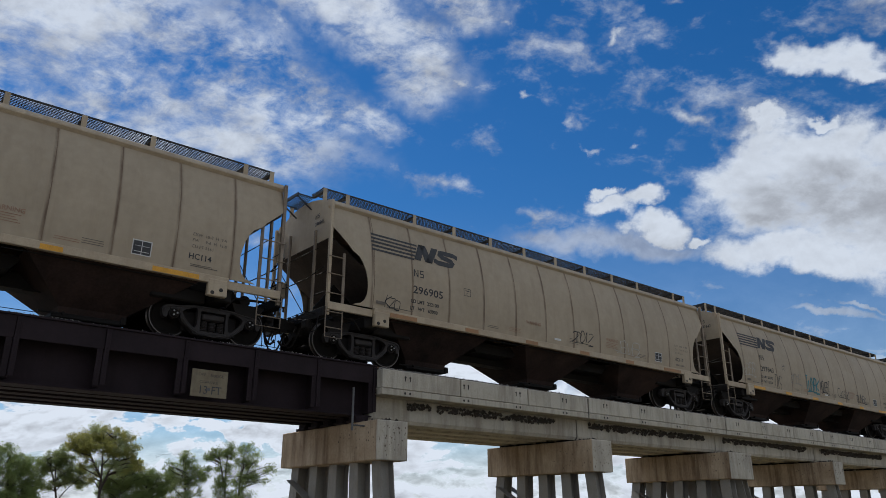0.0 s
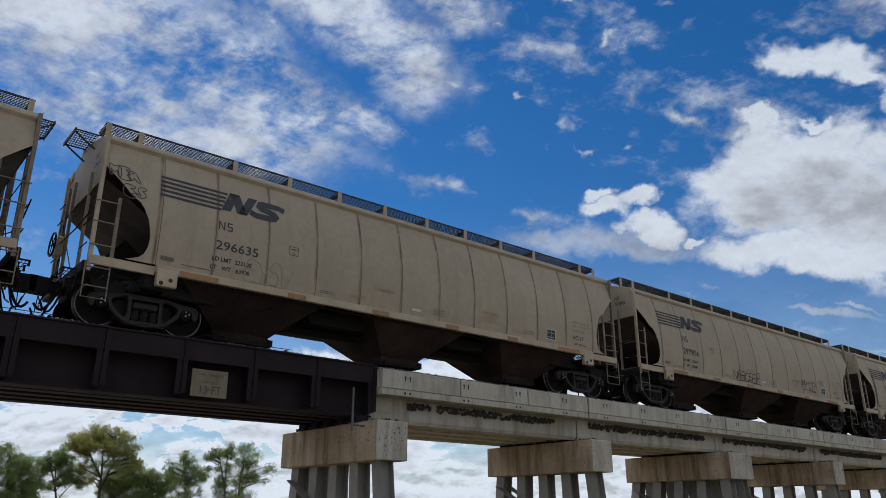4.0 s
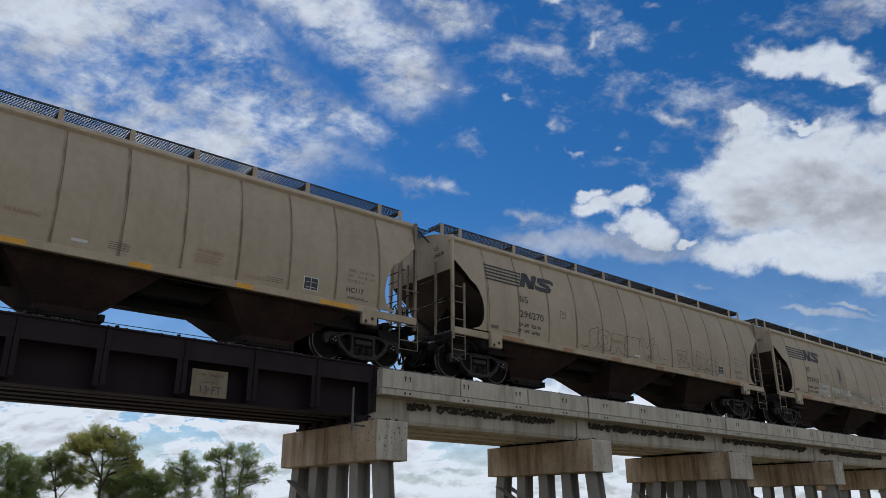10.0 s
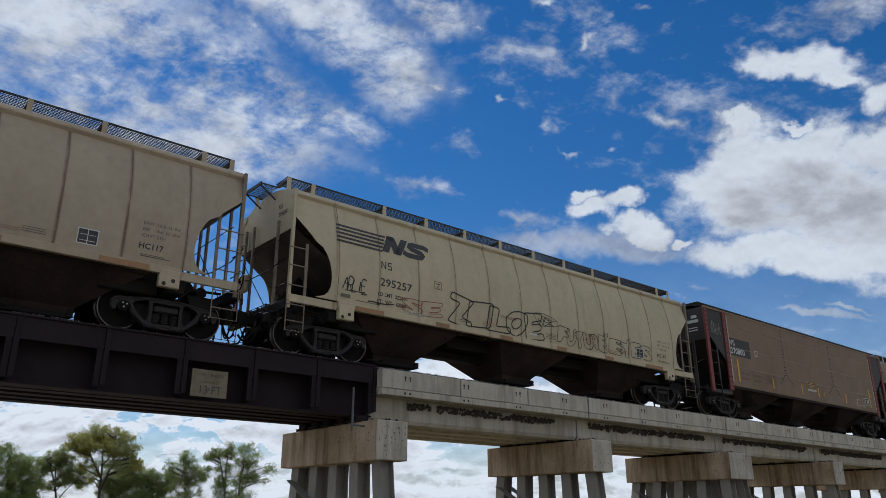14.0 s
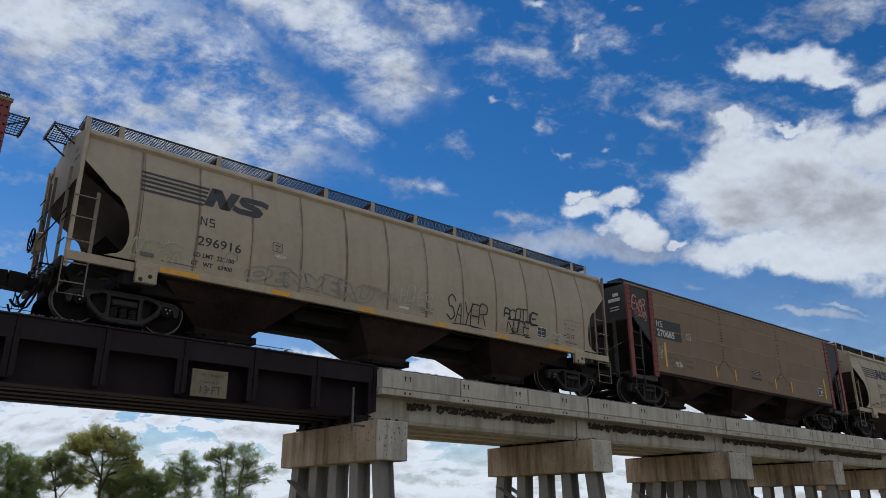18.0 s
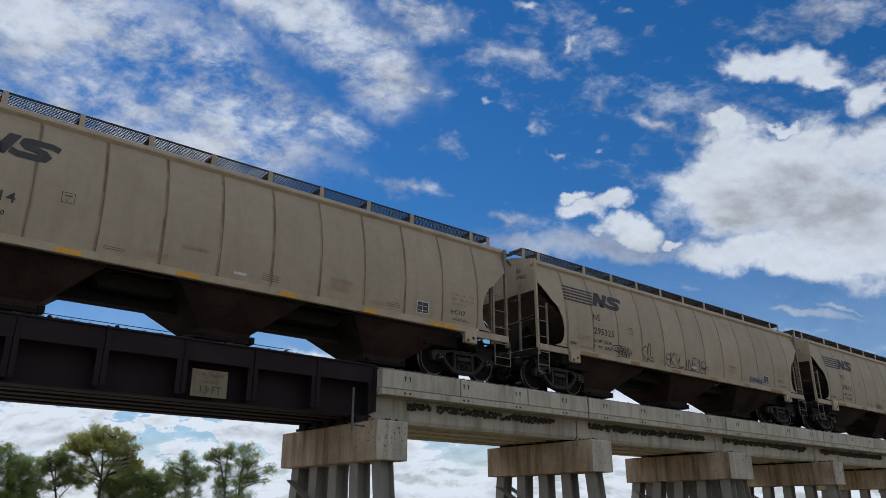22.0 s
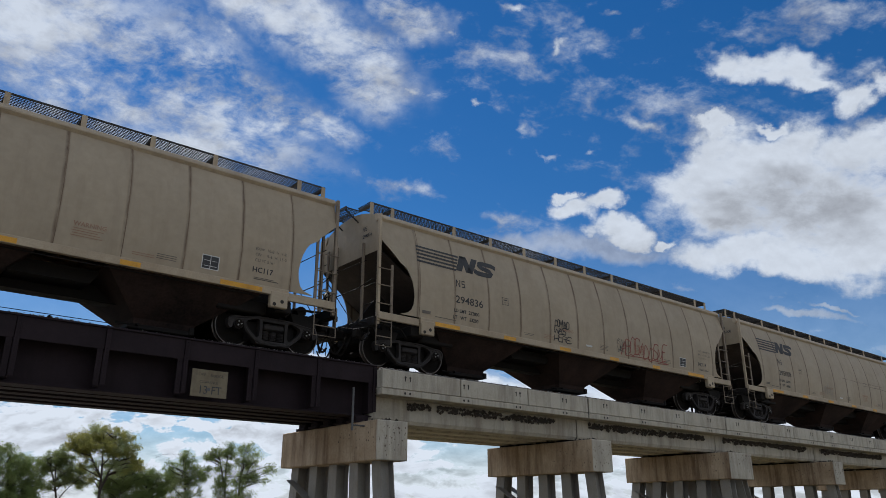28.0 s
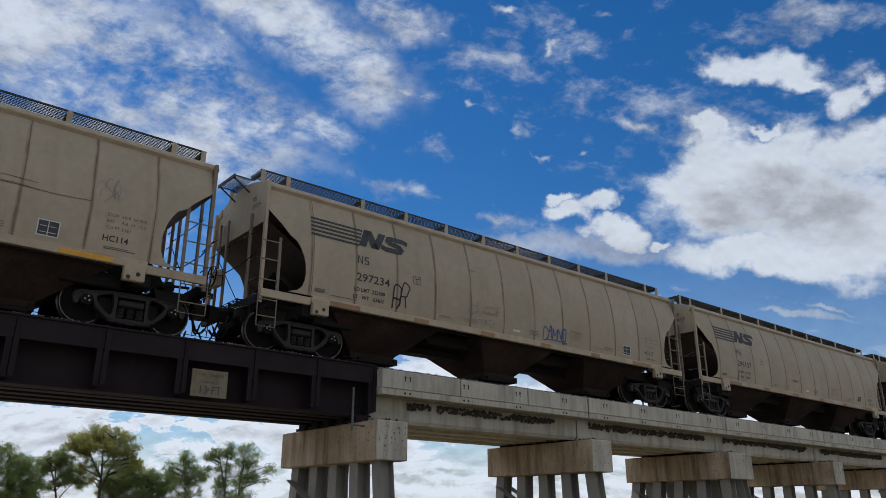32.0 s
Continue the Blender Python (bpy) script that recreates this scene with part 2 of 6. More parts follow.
def part(name, geo, mat, parent, label="", at=None, smooth=False, kind=""):
    """One mesh object under a thing or a part."""
    me = geo.mesh(name, mat, smooth) if isinstance(geo, Geo) else geo
    ob = new(name, me)
    ob.parent = parent
    if at is not None:
        ob.matrix_basis = at
    return tagged(ob, label=label, kind=kind)


def thing(name, at, label, category, group="", kind="", geo=None, mat=None, smooth=False):
    ob = new(name, geo.mesh(name, mat, smooth) if geo else None)
    ob.matrix_basis = at
    return tagged(ob, label=label, category=category, group=group, kind=kind)


def place(x=0.0, y=0.0, z=0.0, rz=0.0):
    return pose(x, y, z, 0, 0, rz)


LETTERS = {}


def lettering(text, size, bold=0.0):
    """Flat outlines of a text in x and z, from the built-in font: vertices and faces."""
    key = (text, size, bold)
    if key not in LETTERS:
        cu = bpy.data.curves.new("lettering", "FONT")
        cu.body, cu.size, cu.resolution_u, cu.offset = text, size, 2, bold
        ob = new("lettering", cu)
        bpy.context.view_layer.update()
        me = bpy.data.meshes.new_from_object(ob.evaluated_get(bpy.context.evaluated_depsgraph_get()))
        LETTERS[key] = ([(v.co.x, v.co.y) for v in me.vertices], [tuple(p.vertices) for p in me.polygons])
        bpy.data.objects.remove(ob)
        bpy.data.meshes.remove(me)
    return LETTERS[key]


def width_of(text, size):
    v, _ = lettering(text, size)
    return max((p[0] for p in v), default=0)

# ---- the train ----
RAIL_Z = 5.22
BODY = 16.45          # length of a car's body between its corner posts
GIRTH = ((0.9, 1.56), (1.28, 1.57), (1.6, 1.605), (2.1, 1.625), (2.6, 1.60), (3.1, 1.525), (3.5, 1.425), (3.8, 1.325), (3.98, 1.26))


def girth(z):
    """Half width of the curved hopper body at a height over the rails."""
    for (z0, w0), (z1, w1) in zip(GIRTH, GIRTH[1:]):
        if z <= z1:
            return w0 + (w1 - w0) * max(0.0, z - z0) / (z1 - z0)
    return GIRTH[-1][1]


def flat_girth(z):
    return 1.53


FRONT_CUT = ((1.28, 0.62), (1.33, 0.82), (1.42, 0.95), (1.6, 1.02), (1.8, 1.04), (2.1, 1.0), (2.35, 0.9), (2.54, 0.76), (2.66, 0.56),
             (2.8, 0.44), (3.0, 0.22), (3.2, 0.0), (4.5, 0.0))


def cut(z):
    """How far the side sheet is cut back from the car's end at a height."""
    for (z0, c0), (z1, c1) in zip(FRONT_CUT, FRONT_CUT[1:]):
        if z <= z1:
            return c0 + (c1 - c0) * max(0.0, z - z0) / (z1 - z0)
    return 0.0


SEAMS = (1.22, 2.44, 3.72, 5.02, 6.30, 7.58, 8.86, 10.13, 11.40, 12.68, 13.95, 15.22)
LEVELS = (1.28, 1.36, 1.45, 1.6, 1.8, 2.0, 2.2, 2.4, 2.54, 2.66, 2.8, 3.0, 3.2, 3.4, 3.6, 3.82)


def decal(geo, flat, x, z, skin=girth, lift=0.007):
    """Lay flat outlines on a car's side, tall quads in strips so that they follow the curve."""
    verts, faces = flat
    geo.flat = True
    for face in faces:
        p = [verts[i] for i in face]
        tall = max(q[1] for q in p) - min(q[1] for q in p)
        if len(face) == 4 and tall > 0.1 and skin is girth:
            a, b, c, d = p
            n = int(tall / 0.07) + 1
            rows = [[(a[0] + (d[0] - a[0]) * k / n, a[1] + (d[1] - a[1]) * k / n), (b[0] + (c[0] - b[0]) * k / n, b[1] + (c[1] - b[1]) * k / n)] for k in range(n + 1)]
            geo.grid([[(x + u, -(skin(z + w) + lift), z + w) for u, w in row] for row in rows])
        else:
            geo.add([(x + u, -(skin(z + w) + lift), z + w) for u, w in p], [tuple(range(len(p)))])
    return geo


def bars(spec):
    """Flat bars as (x0, x1, z0, z1)."""
    v, f = [], []
    for x0, x1, z0, z1 in spec:
        n = len(v)
        v += [(x0, z0), (x1, z0), (x1, z1), (x0, z1)]
        f.append((n, n + 1, n + 2, n + 3))
    return v, f


def ribbon(points, w):
    """A flat painted stroke along points."""
    v, f = [], []
    for i, p in enumerate(points):
        a, b = points[max(0, i - 1)], points[min(len(points) - 1, i + 1)]
        d = Vector((b[0] - a[0], b[1] - a[1]))
        d = d.normalized() if d.length > 1e-6 else Vector((1, 0))
        v += [(p[0] - d.y * w / 2, p[1] + d.x * w / 2), (p[0] + d.y * w / 2, p[1] - d.x * w / 2)]
        if i:
            n = 2 * i
            f.append((n - 2, n - 1, n + 1, n))
    return v, f


STROKES = (((0.0, 0.1), (0.25, 1.0), (0.5, 0.2), (0.75, 0.95), (1.0, 0.05)), ((0.9, 0.9), (0.3, 1.0), (0.1, 0.6), (0.8, 0.45), (0.9, 0.1), (0.2, 0.0)),
           ((0.5, 1.0), (0.05, 0.6), (0.3, 0.05), (0.85, 0.2), (0.8, 0.8), (0.4, 0.95)), ((0.1, 1.0), (0.15, 0.0), (0.5, 0.55), (0.9, 0.0)),
           ((0.0, 0.7), (0.5, 0.9), (1.0, 0.65), (0.6, 0.5), (0.4, 0.0)), ((0.1, 0.0), (0.4, 1.0), (0.8, 0.0), (0.3, 0.4), (1.0, 0.5)))


def scribble(seed, width, height, w=0.028):
    """Loose, unreadable spray-can strokes filling a box; a negative stroke gives swollen outlined shapes."""
    rnd = random.Random(seed)
    v, f = [], []

    def stroke(keys, size):
        pts = []
        for i in range(len(keys) - 1):
            a, b = keys[max(0, i - 1)], keys[i]
            c, d = keys[i + 1], keys[min(len(keys) - 1, i + 2)]
            for s in range(6):
                t = s / 6
                pts.append(tuple(0.5 * (2 * b[j] + (c[j] - a[j]) * t + (2 * a[j] - 5 * b[j] + 4 * c[j] - d[j]) * t * t
                                        + (3 * b[j] - a[j] - 3 * c[j] + d[j]) * t ** 3) for j in (0, 1)))
        rv, rf = ribbon(pts + [keys[-1]], size)
        n = len(v)
        v.extend(rv)
        f.extend(tuple(i + n for i in q) for q in rf)

    if w < 0:
        count = max(3, round(width / (height * 0.85)))
        for k in range(count):
            x0, cw = width * (k + 0.12) / count, width / count * rnd.uniform(0.72, 0.85)
            y0, ch = height * rnd.uniform(0.1, 0.2), height * rnd.uniform(0.66, 0.8)
            keys = [(x0 + cw * p + rnd.gauss(0, 0.012), y0 + ch * q + rnd.gauss(0, 0.012)) for p, q in rnd.choice(STROKES)]
            fat = min(cw, ch) * rnd.uniform(0.15, 0.21)
            loop = []
            for side in (1, -1):
                run = keys if side == 1 else keys[::-1]
                for i, p in enumerate(run):
                    a, b = run[max(0, i - 1)], run[min(len(run) - 1, i + 1)]
                    d = Vector((b[0] - a[0], b[1] - a[1]))
                    d = d.normalized() if d.length > 1e-6 else Vector((1, 0))
                    loop.append((p[0] - d.y * fat, p[1] + d.x * fat))
                    if i == len(run) - 1:
                        loop.append((p[0] + d.x * fat, p[1] + d.y * fat))
            stroke(loop + loop[:1], -w)
        return v, f
    count = max(3, round(width / (height * 0.62)))
    for k in range(count):
        x0, cw = width * k / count, width / count * rnd.uniform(0.95, 1.2)
        y0, ch = height * rnd.uniform(0, 0.12), height * rnd.uniform(0.75, 1.0)
        for keys in rnd.sample(STROKES, rnd.choice((1, 2))):
            stroke([(x0 + cw * (p + rnd.gauss(0, 0.07)), y0 + ch * (q + rnd.gauss(0, 0.06))) for p, q in keys], w * rnd.uniform(0.75, 1.1))
    if rnd.random() < 0.5:
        stroke([(width * 0.05, -0.04), (width * 0.5, 0.02), (width * 1.02, -0.05), (width * 0.8, -0.1)], w * 0.8)
    return v, f


# spray-can letters: strokes on a grid four wide and six high
STROKE_LETTERS = {
    "A": "002640 1333", "B": "0006364544330333424130 00", "C": "4536160501103041", "D": "00062644422000", "E": "46060040 0333", "F": "460600 0333", "G": "453616050110304143 23", "H": "0006 4046 0343",
    "I": "2026", "J": "4641301001", "K": "0006 460340", "L": "060040", "M": "0006224640", "N": "00064046", "O": "160501103041453616", "P": "0006364544330 3", "Q": "160501103041453616 2240", "R": "00063645443303 2340",
    "S": "453616050413334241301001", "T": "0646 2620", "U": "060110304146", "V": "062046", "W": "0610243046", "X": "0640 0046", "Y": "062346 2320", "Z": "06460040", "1": "152620", "2": "051636454400 40",
    "4": "304602 42", "8": "13040516364544331302011030413213", "+": "1434 2521", " ": ""}


def curve_through(keys, steps=5):
    pts = []
    for i in range(len(keys) - 1):
        a, b = keys[max(0, i - 1)], keys[i]
        c, d = keys[i + 1], keys[min(len(keys) - 1, i + 2)]
        for k in range(steps):
            t = k / steps
            pts.append(tuple(0.5 * (2 * b[j] + (c[j] - a[j]) * t + (2 * a[j] - 5 * b[j] + 4 * c[j] - d[j]) * t * t + (3 * b[j] - a[j] - 3 * c[j] + d[j]) * t ** 3) for j in (0, 1)))
    return pts + [keys[-1]]


def spray_word(text, width, height, w, seed, lean=0.15):
    """A word in loose spray-can strokes filling a box."""
    r = random.Random(seed)
    v, f = [], []
    cell = width / len(text)
    for k, letter in enumerate(text):
        x0, y0, cw, ch = cell * (k - 0.08), height * r.uniform(-0.12, 0.12), cell * r.uniform(0.95, 1.32), height * r.uniform(0.82, 1.16)
        for run in STROKE_LETTERS[letter].split():
            if len(run) < 4:
                continue
            keys = [(x0 + cw * (int(run[i]) / 4 + r.gauss(0, 0.06)) * 0.86 + lean * ch * int(run[i + 1]) / 6, y0 + ch * (int(run[i + 1]) / 6 + r.gauss(0, 0.045))) for i in range(0, len(run) - 1, 2)]
            rv, rf = ribbon(curve_through(keys), w * r.uniform(1.0, 1.45))
            n = len(v)
            v += rv
            f += [tuple(i + n for i in q) for q in rf]
    if len(text) > 2 and height > 0.22:
        # a quick underline that hooks back
        keys = [(width * 0.1, -0.10 * height), (width * 0.55, -0.04 * height), (width * 1.05, -0.14 * height), (width * 0.8, -0.2 * height)]
        rv, rf = ribbon(curve_through(keys), w * 0.9)
        n = len(v)
        v += rv
        f += [tuple(i + n for i in q) for q in rf]
    return v, f


def bubble_word(text, width, height, w, seed):
    """A word in fat rounded letters, drawn as their outlines only."""
    r = random.Random(seed)
    v, f = [], []
    cell = width / len(text)
    for k, letter in enumerate(text):
        lv, lf = lettering(letter, 1.0, 0.06)
        if not lv:
            continue
        count = collections.Counter(tuple(sorted((q[i], q[(i + 1) % len(q)]))) for q in lf for i in range(len(q)))
        nxt = collections.defaultdict(list)
        for a, b in (e for e, c in count.items() if c == 1):
            nxt[a].append(b)
            nxt[b].append(a)
        lo, hi = [min(p[j] for p in lv) for j in (0, 1)], [max(p[j] for p in lv) for j in (0, 1)]
        x0, y0, cw, ch = cell * k, height * r.uniform(-0.05, 0.08), cell * r.uniform(1.05, 1.32), height * r.uniform(0.86, 1.06)
        wob, phase, tilt = r.uniform(0.05, 0.10), r.uniform(0, 6), r.gauss(0, 0.10)
        seen = set()
        for start in list(nxt):
            if start in seen:
                continue
            loop, at = [start], start
            seen.add(start)
            while True:
                step = [b for b in nxt[at] if b not in seen]
                if not step:
                    break
                at = step[0]
                seen.add(at)
                loop.append(at)
            if len(loop) < 4:
                continue
            pts = []
            for i in loop + loop[:1]:
                p = (lv[i][0] - lo[0]) / max(0.05, hi[0] - lo[0]), (lv[i][1] - lo[1]) / max(0.05, hi[1] - lo[1])
                p = p[0] + wob * math.sin(5 * p[1] + phase), p[1] + wob * math.sin(4 * p[0] + phase)
                pts.append((x0 + cw * (p[0] + tilt * (p[1] - 0.5)), y0 + ch * (p[1] - tilt * (p[0] - 0.5))))
            soft = []
            for i in range(len(pts) - 1):
                a, b = pts[i], pts[i + 1]
                m = max(1, int(math.hypot(b[0] - a[0], b[1] - a[1]) / 0.05))
                soft += [(a[0] + (b[0] - a[0]) * q / m, a[1] + (b[1] - a[1]) * q / m) for q in range(m)]
            for _ in range(3):
                c = len(soft)
                soft = [tuple((soft[i - 1][j] + 2 * soft[i][j] + soft[(i + 1) % c][j]) / 4 for j in (0, 1)) for i in range(c)]
            rv, rf = ribbon(soft + soft[:1], w)
            n = len(v)
            v += rv
            f += [tuple(i + n for i in q) for q in rf]
    return v, f


def scratches(seed, width, height, w):
    """Long thin scratches and dents."""
    r = random.Random(seed)
    v, f = [], []
    for k in range(max(2, int(width))):
        x, y = width * r.uniform(0, 0.75), height * r.random()
        keys = [(x, y)]
        for _ in range(5):
            keys.append((keys[-1][0] + width * r.uniform(0.03, 0.12), keys[-1][1] + r.gauss(0, 0.02)))
        rv, rf = ribbon(curve_through(keys, 3), w)
        n = len(v)
        v += rv
        f += [tuple(i + n for i in q) for q in rf]
    return v, f


def spray_shape(style, w, h, stroke, seed):
    """Outlines of one spray mark: '' a scrawl, '~' scratches, 'o:WORD' fat outlined letters, else thin letters."""
    if style == "":
        return scribble(seed, w, h, stroke)
    if style == "~":
        return scratches(seed, w, h, stroke)
    if style.startswith("o:"):
        return bubble_word(style[2:], w, h, stroke, seed)
    return spray_word(style, w, h, stroke, seed)


def skin_sheet(x_low, x_high, levels, side, skin=girth, thick=0.02):
    """A curved sheet of the car's side between two limits that depend on the height; side -1 is towards the road."""
    g = Geo()
    n = 2
    for lift in (0.0, -thick):
        g.grid([[(x_low(z) + (x_high(z) - x_low(z)) * k / n, side * (skin(z) + lift), z) for k in range(n + 1)] for z in levels])
    m = len(levels) * (n + 1)
    for k in range(len(levels) - 1):
        for j in (0, n):
            a = k * (n + 1) + j
            g.f.append((a, a + n + 1, a + n + 1 + m, a + m))
    return g


def wheelset_mesh():
    g = Geo()
    for s in (-1, 1):
        g.lathe([(0.08, s * 0.66), (0.12, s * 0.66), (0.15, s * 0.70), (0.36, s * 0.72), (0.39, s * 0.685), (0.483, s * 0.685), (0.483, s * 0.715),
                 (0.458, s * 0.735), (0.452, s * 0.82), (0.432, s * 0.822), (0.40, s * 0.82), (0.375, s * 0.775), (0.16, s * 0.79), (0.13, s * 0.83), (0.08, s * 0.83)], (0, 0, 0), 32)
        g.lathe([(0.0, s * 1.12), (0.085, s * 1.12), (0.105, s * 1.10), (0.105, s * 0.90), (0.08, s * 0.83)], (0, 0, 0), 14)
        for k in range(3):
            a = k * math.tau / 3
            g.rod((0.05 * math.cos(a), s * 1.11, 0.05 * math.sin(a)), (0.05 * math.cos(a), s * 1.145, 0.05 * math.sin(a)), 0.018, 6)
    g.rod((0, -0.84, 0), (0, 0.84, 0), 0.085, 12)
    me = g.mesh("wheelset", WHEEL_IRON, True)
    me.materials.append(TREAD)
    me.materials.append(CHROME)
    for p in me.polygons:
        c = p.center
        r = math.hypot(c.x, c.z)
        if r > 0.438 and abs(c.y) > 0.70:
            p.material_index = 1
        elif abs(c.y) > 1.122 and r < 0.09:
            p.material_index = 2
    return me


def rounded(keys, steps=4):
    """A smooth closed line through key points."""
    n, out = len(keys), []
    for i in range(n):
        a, b, c, d = (keys[(i + k - 1) % n] for k in range(4))
        for k in range(steps):
            t = k / steps
            out.append(tuple(0.5 * (2 * b[j] + (c[j] - a[j]) * t + (2 * a[j] - 5 * b[j] + 4 * c[j] - d[j]) * t * t + (3 * b[j] - a[j] - 3 * c[j] + d[j]) * t ** 3) for j in (0, 1)))
    return out


def plate_with_holes(geo, outline, holes, y0, y1):
    """A plate in x and z with openings through it."""
    bm = bmesh.new()
    loops, edges = [], []
    for loop in (outline, *holes):
        vs = [bm.verts.new((x, 0, z)) for x, z in loop]
        edges += [bm.edges.new((vs[i], vs[(i + 1) % len(vs)])) for i in range(len(vs))]
        loops.append(vs)
    bmesh.ops.triangle_fill(bm, edges=edges, use_beauty=True, use_dissolve=False)
    bm.verts.index_update()
    flat = [v.co.copy() for v in bm.verts]
    tris = [[v.index for v in f.verts] for f in bm.faces]
    geo.add([(p.x, y0, p.z) for p in flat], tris)
    geo.add([(p.x, y1, p.z) for p in flat], [t[::-1] for t in tris])
    for vs in loops:
        k = [v.index for v in vs]
        n = len(k)
        geo.add([(flat[i].x, y0, flat[i].z) for i in k] + [(flat[i].x, y1, flat[i].z) for i in k], [(i, (i + 1) % n, n + (i + 1) % n, n + i) for i in range(n)])
    bm.free()


def side_frame(side):
    """Cast side frame of a truck: arched top member, two rounded windows and the spring opening."""
    y0, y1 = (side * 1.02 - 0.07, side * 1.02 + 0.07)
    half = [(0.36, 0.705), (0.56, 0.68), (0.80, 0.645), (0.99, 0.635), (1.11, 0.58), (1.14, 0.48), (1.10, 0.36), (1.03, 0.36), (1.01, 0.46), (0.96, 0.54), (0.875, 0.565), (0.79, 0.54), (0.74, 0.46),
            (0.725, 0.36), (0.66, 0.28), (0.47, 0.13), (0.33, 0.06)]
    g = Geo()
    window = [(0.39, 0.635), (0.57, 0.605), (0.69, 0.53), (0.65, 0.42), (0.53, 0.29), (0.42, 0.21), (0.36, 0.27), (0.355, 0.50)]
    opening = [(-0.285, 0.60), (0.285, 0.60), (0.285, 0.16), (-0.285, 0.16)]
    plate_with_holes(g, rounded(half + [(-x, z) for x, z in half[::-1]]), [rounded(window), rounded([(-x, z) for x, z in window[::-1]]), opening], y0, y1)
    out = y0 if side < 0 else y1
    for s in (-1, 1):
        # raised rims of the casting and the bearing adapter
        rim = [(s * x, out, z) for x, z in ((0.10, 0.69), (0.40, 0.675), (0.70, 0.635), (0.98, 0.605), (1.08, 0.56), (1.11, 0.47))]
        g.line(rim, 0.022, 6)
        g.line([(s * x, out, z) for x, z in ((0.70, 0.38), (0.60, 0.26), (0.45, 0.14), (0.30, 0.085), (0.10, 0.08))], 0.024, 6)
        g.cbox(s * 0.875 - 0.12, s * 0.875 + 0.12, y0 - 0.012, y1 + 0.012, 0.53, 0.60, 0.02)
        g.lathe([(0.0, side * 0.085), (0.10, side * 0.085), (0.115, side * 0.07), (0.115, -side * 0.05)], (s * 0.875, side * 1.02, 0.457), 14)
    g.cbox(-0.26, 0.26, y0 - 0.02, y1 + 0.02, 0.41, 0.55, 0.03)
    g.cbox(-0.34, 0.34, y0 - 0.01, y1 + 0.01, 0.085, 0.155, 0.02)     # spring seat
    return g


def coil_spring(side, k):
    g = Geo()
    if k < 3:
        cx = -0.19 + 0.19 * k
        turns = [(cx + 0.075 * math.cos(a * math.tau / 8), side * 1.03 + 0.075 * math.sin(a * math.tau / 8), 0.16 + 0.028 * a / 8 * 1.25) for a in range(8 * 6)]
        g.line(turns, 0.016, 4)
    return g


WHEEL = wheelset_mesh()


def truck(car, x):
    """A two-axle truck under a car; returns its wheelsets."""
    t = part("truck", Geo().cbox(-0.2, 0.2, -1.1, 1.1, 0.40, 0.56, 0.03).cbox(-0.16, 0.16, -0.3, 0.3, 0.5, 0.72, 0.03), CAST, car, "dark cast steel freight truck",
             place(x, 0, 0))
    part("side_frame", side_frame(-1), CAST, t, smooth=True)
    part("side_frame", side_frame(1), CAST, t, smooth=True)
    for k in range(3):
        part("coil_spring", coil_spring(-1, k), CAST, t, smooth=True)
    beam = Geo()
    for s in (-1, 1):
        beam.cbox(s * 0.36 - 0.05, s * 0.36 + 0.05, -0.8, 0.8, 0.30, 0.40, 0.02)
        for q in (-1, 1):
            beam.cbox(s * 0.41 - 0.03, s * 0.41 + 0.03, q * 0.76 - 0.07, q * 0.76 + 0.07, 0.25, 0.6, 0.015)
    # added dark plates behind the side frames, standing for the shade in the gaps
    for q in (-1, 1):
        beam.cbox(-0.62, 0.62, q * 0.86 - 0.04, q * 0.86 + 0.04, 0.14, 0.60, 0.02)
    part("brake_beam", beam, IRON, t)
    for s in (-0.875, 0.875):
        part("wheelset", WHEEL, IRON, t, "dark wheels with bright worn rims", place(s, 0, 0.457))
    return t


def ladder(car, x0, x1, y, z_bottom, heights, z_tops, mat, full=True):
    """Side ladder: a short stile, rungs to the corner post and a bent stirrup below; its stiles and rungs are sub-parts."""
    st = Geo().box(x1 - 0.035, x1 + 0.035, y - 0.015, y + 0.02, 1.22, z_tops)
    lad = part("ladder", st, mat, car)
    lo = Geo()
    lo.line([(x0, y - 0.02, 1.1), (x0, y - 0.02, z_bottom), (x1, y - 0.02, z_bottom), (x1, y - 0.02, 1.25)], 0.016)
    part("stirrup", lo, mat, lad)
    for z in heights:
        part("rung", Geo().rod((x0, y - 0.03, z), (x1, y - 0.03, z), 0.014), mat, lad)
    return lad


def grating(x0, x1, y0, y1, z, pitch=0.052):
    """Open walkway of cross bars between long bars."""
    g = Geo()
    for k in range(9):
        y = y0 + (y1 - y0) * k / 8
        h = 0.03 if k in (0, 8) else 0.010
        g.box(x0, x1, y - 0.006, y + 0.006, z - h, z + 0.004)
    n = int((x1 - x0) / pitch)
    for k in range(n + 1):
        x = x0 + (x1 - x0) * k / n
        g.beam((x, y0, z - 0.008), (x + pitch * 0.55, y1, z - 0.008), 0.010, 0.014)
    return g


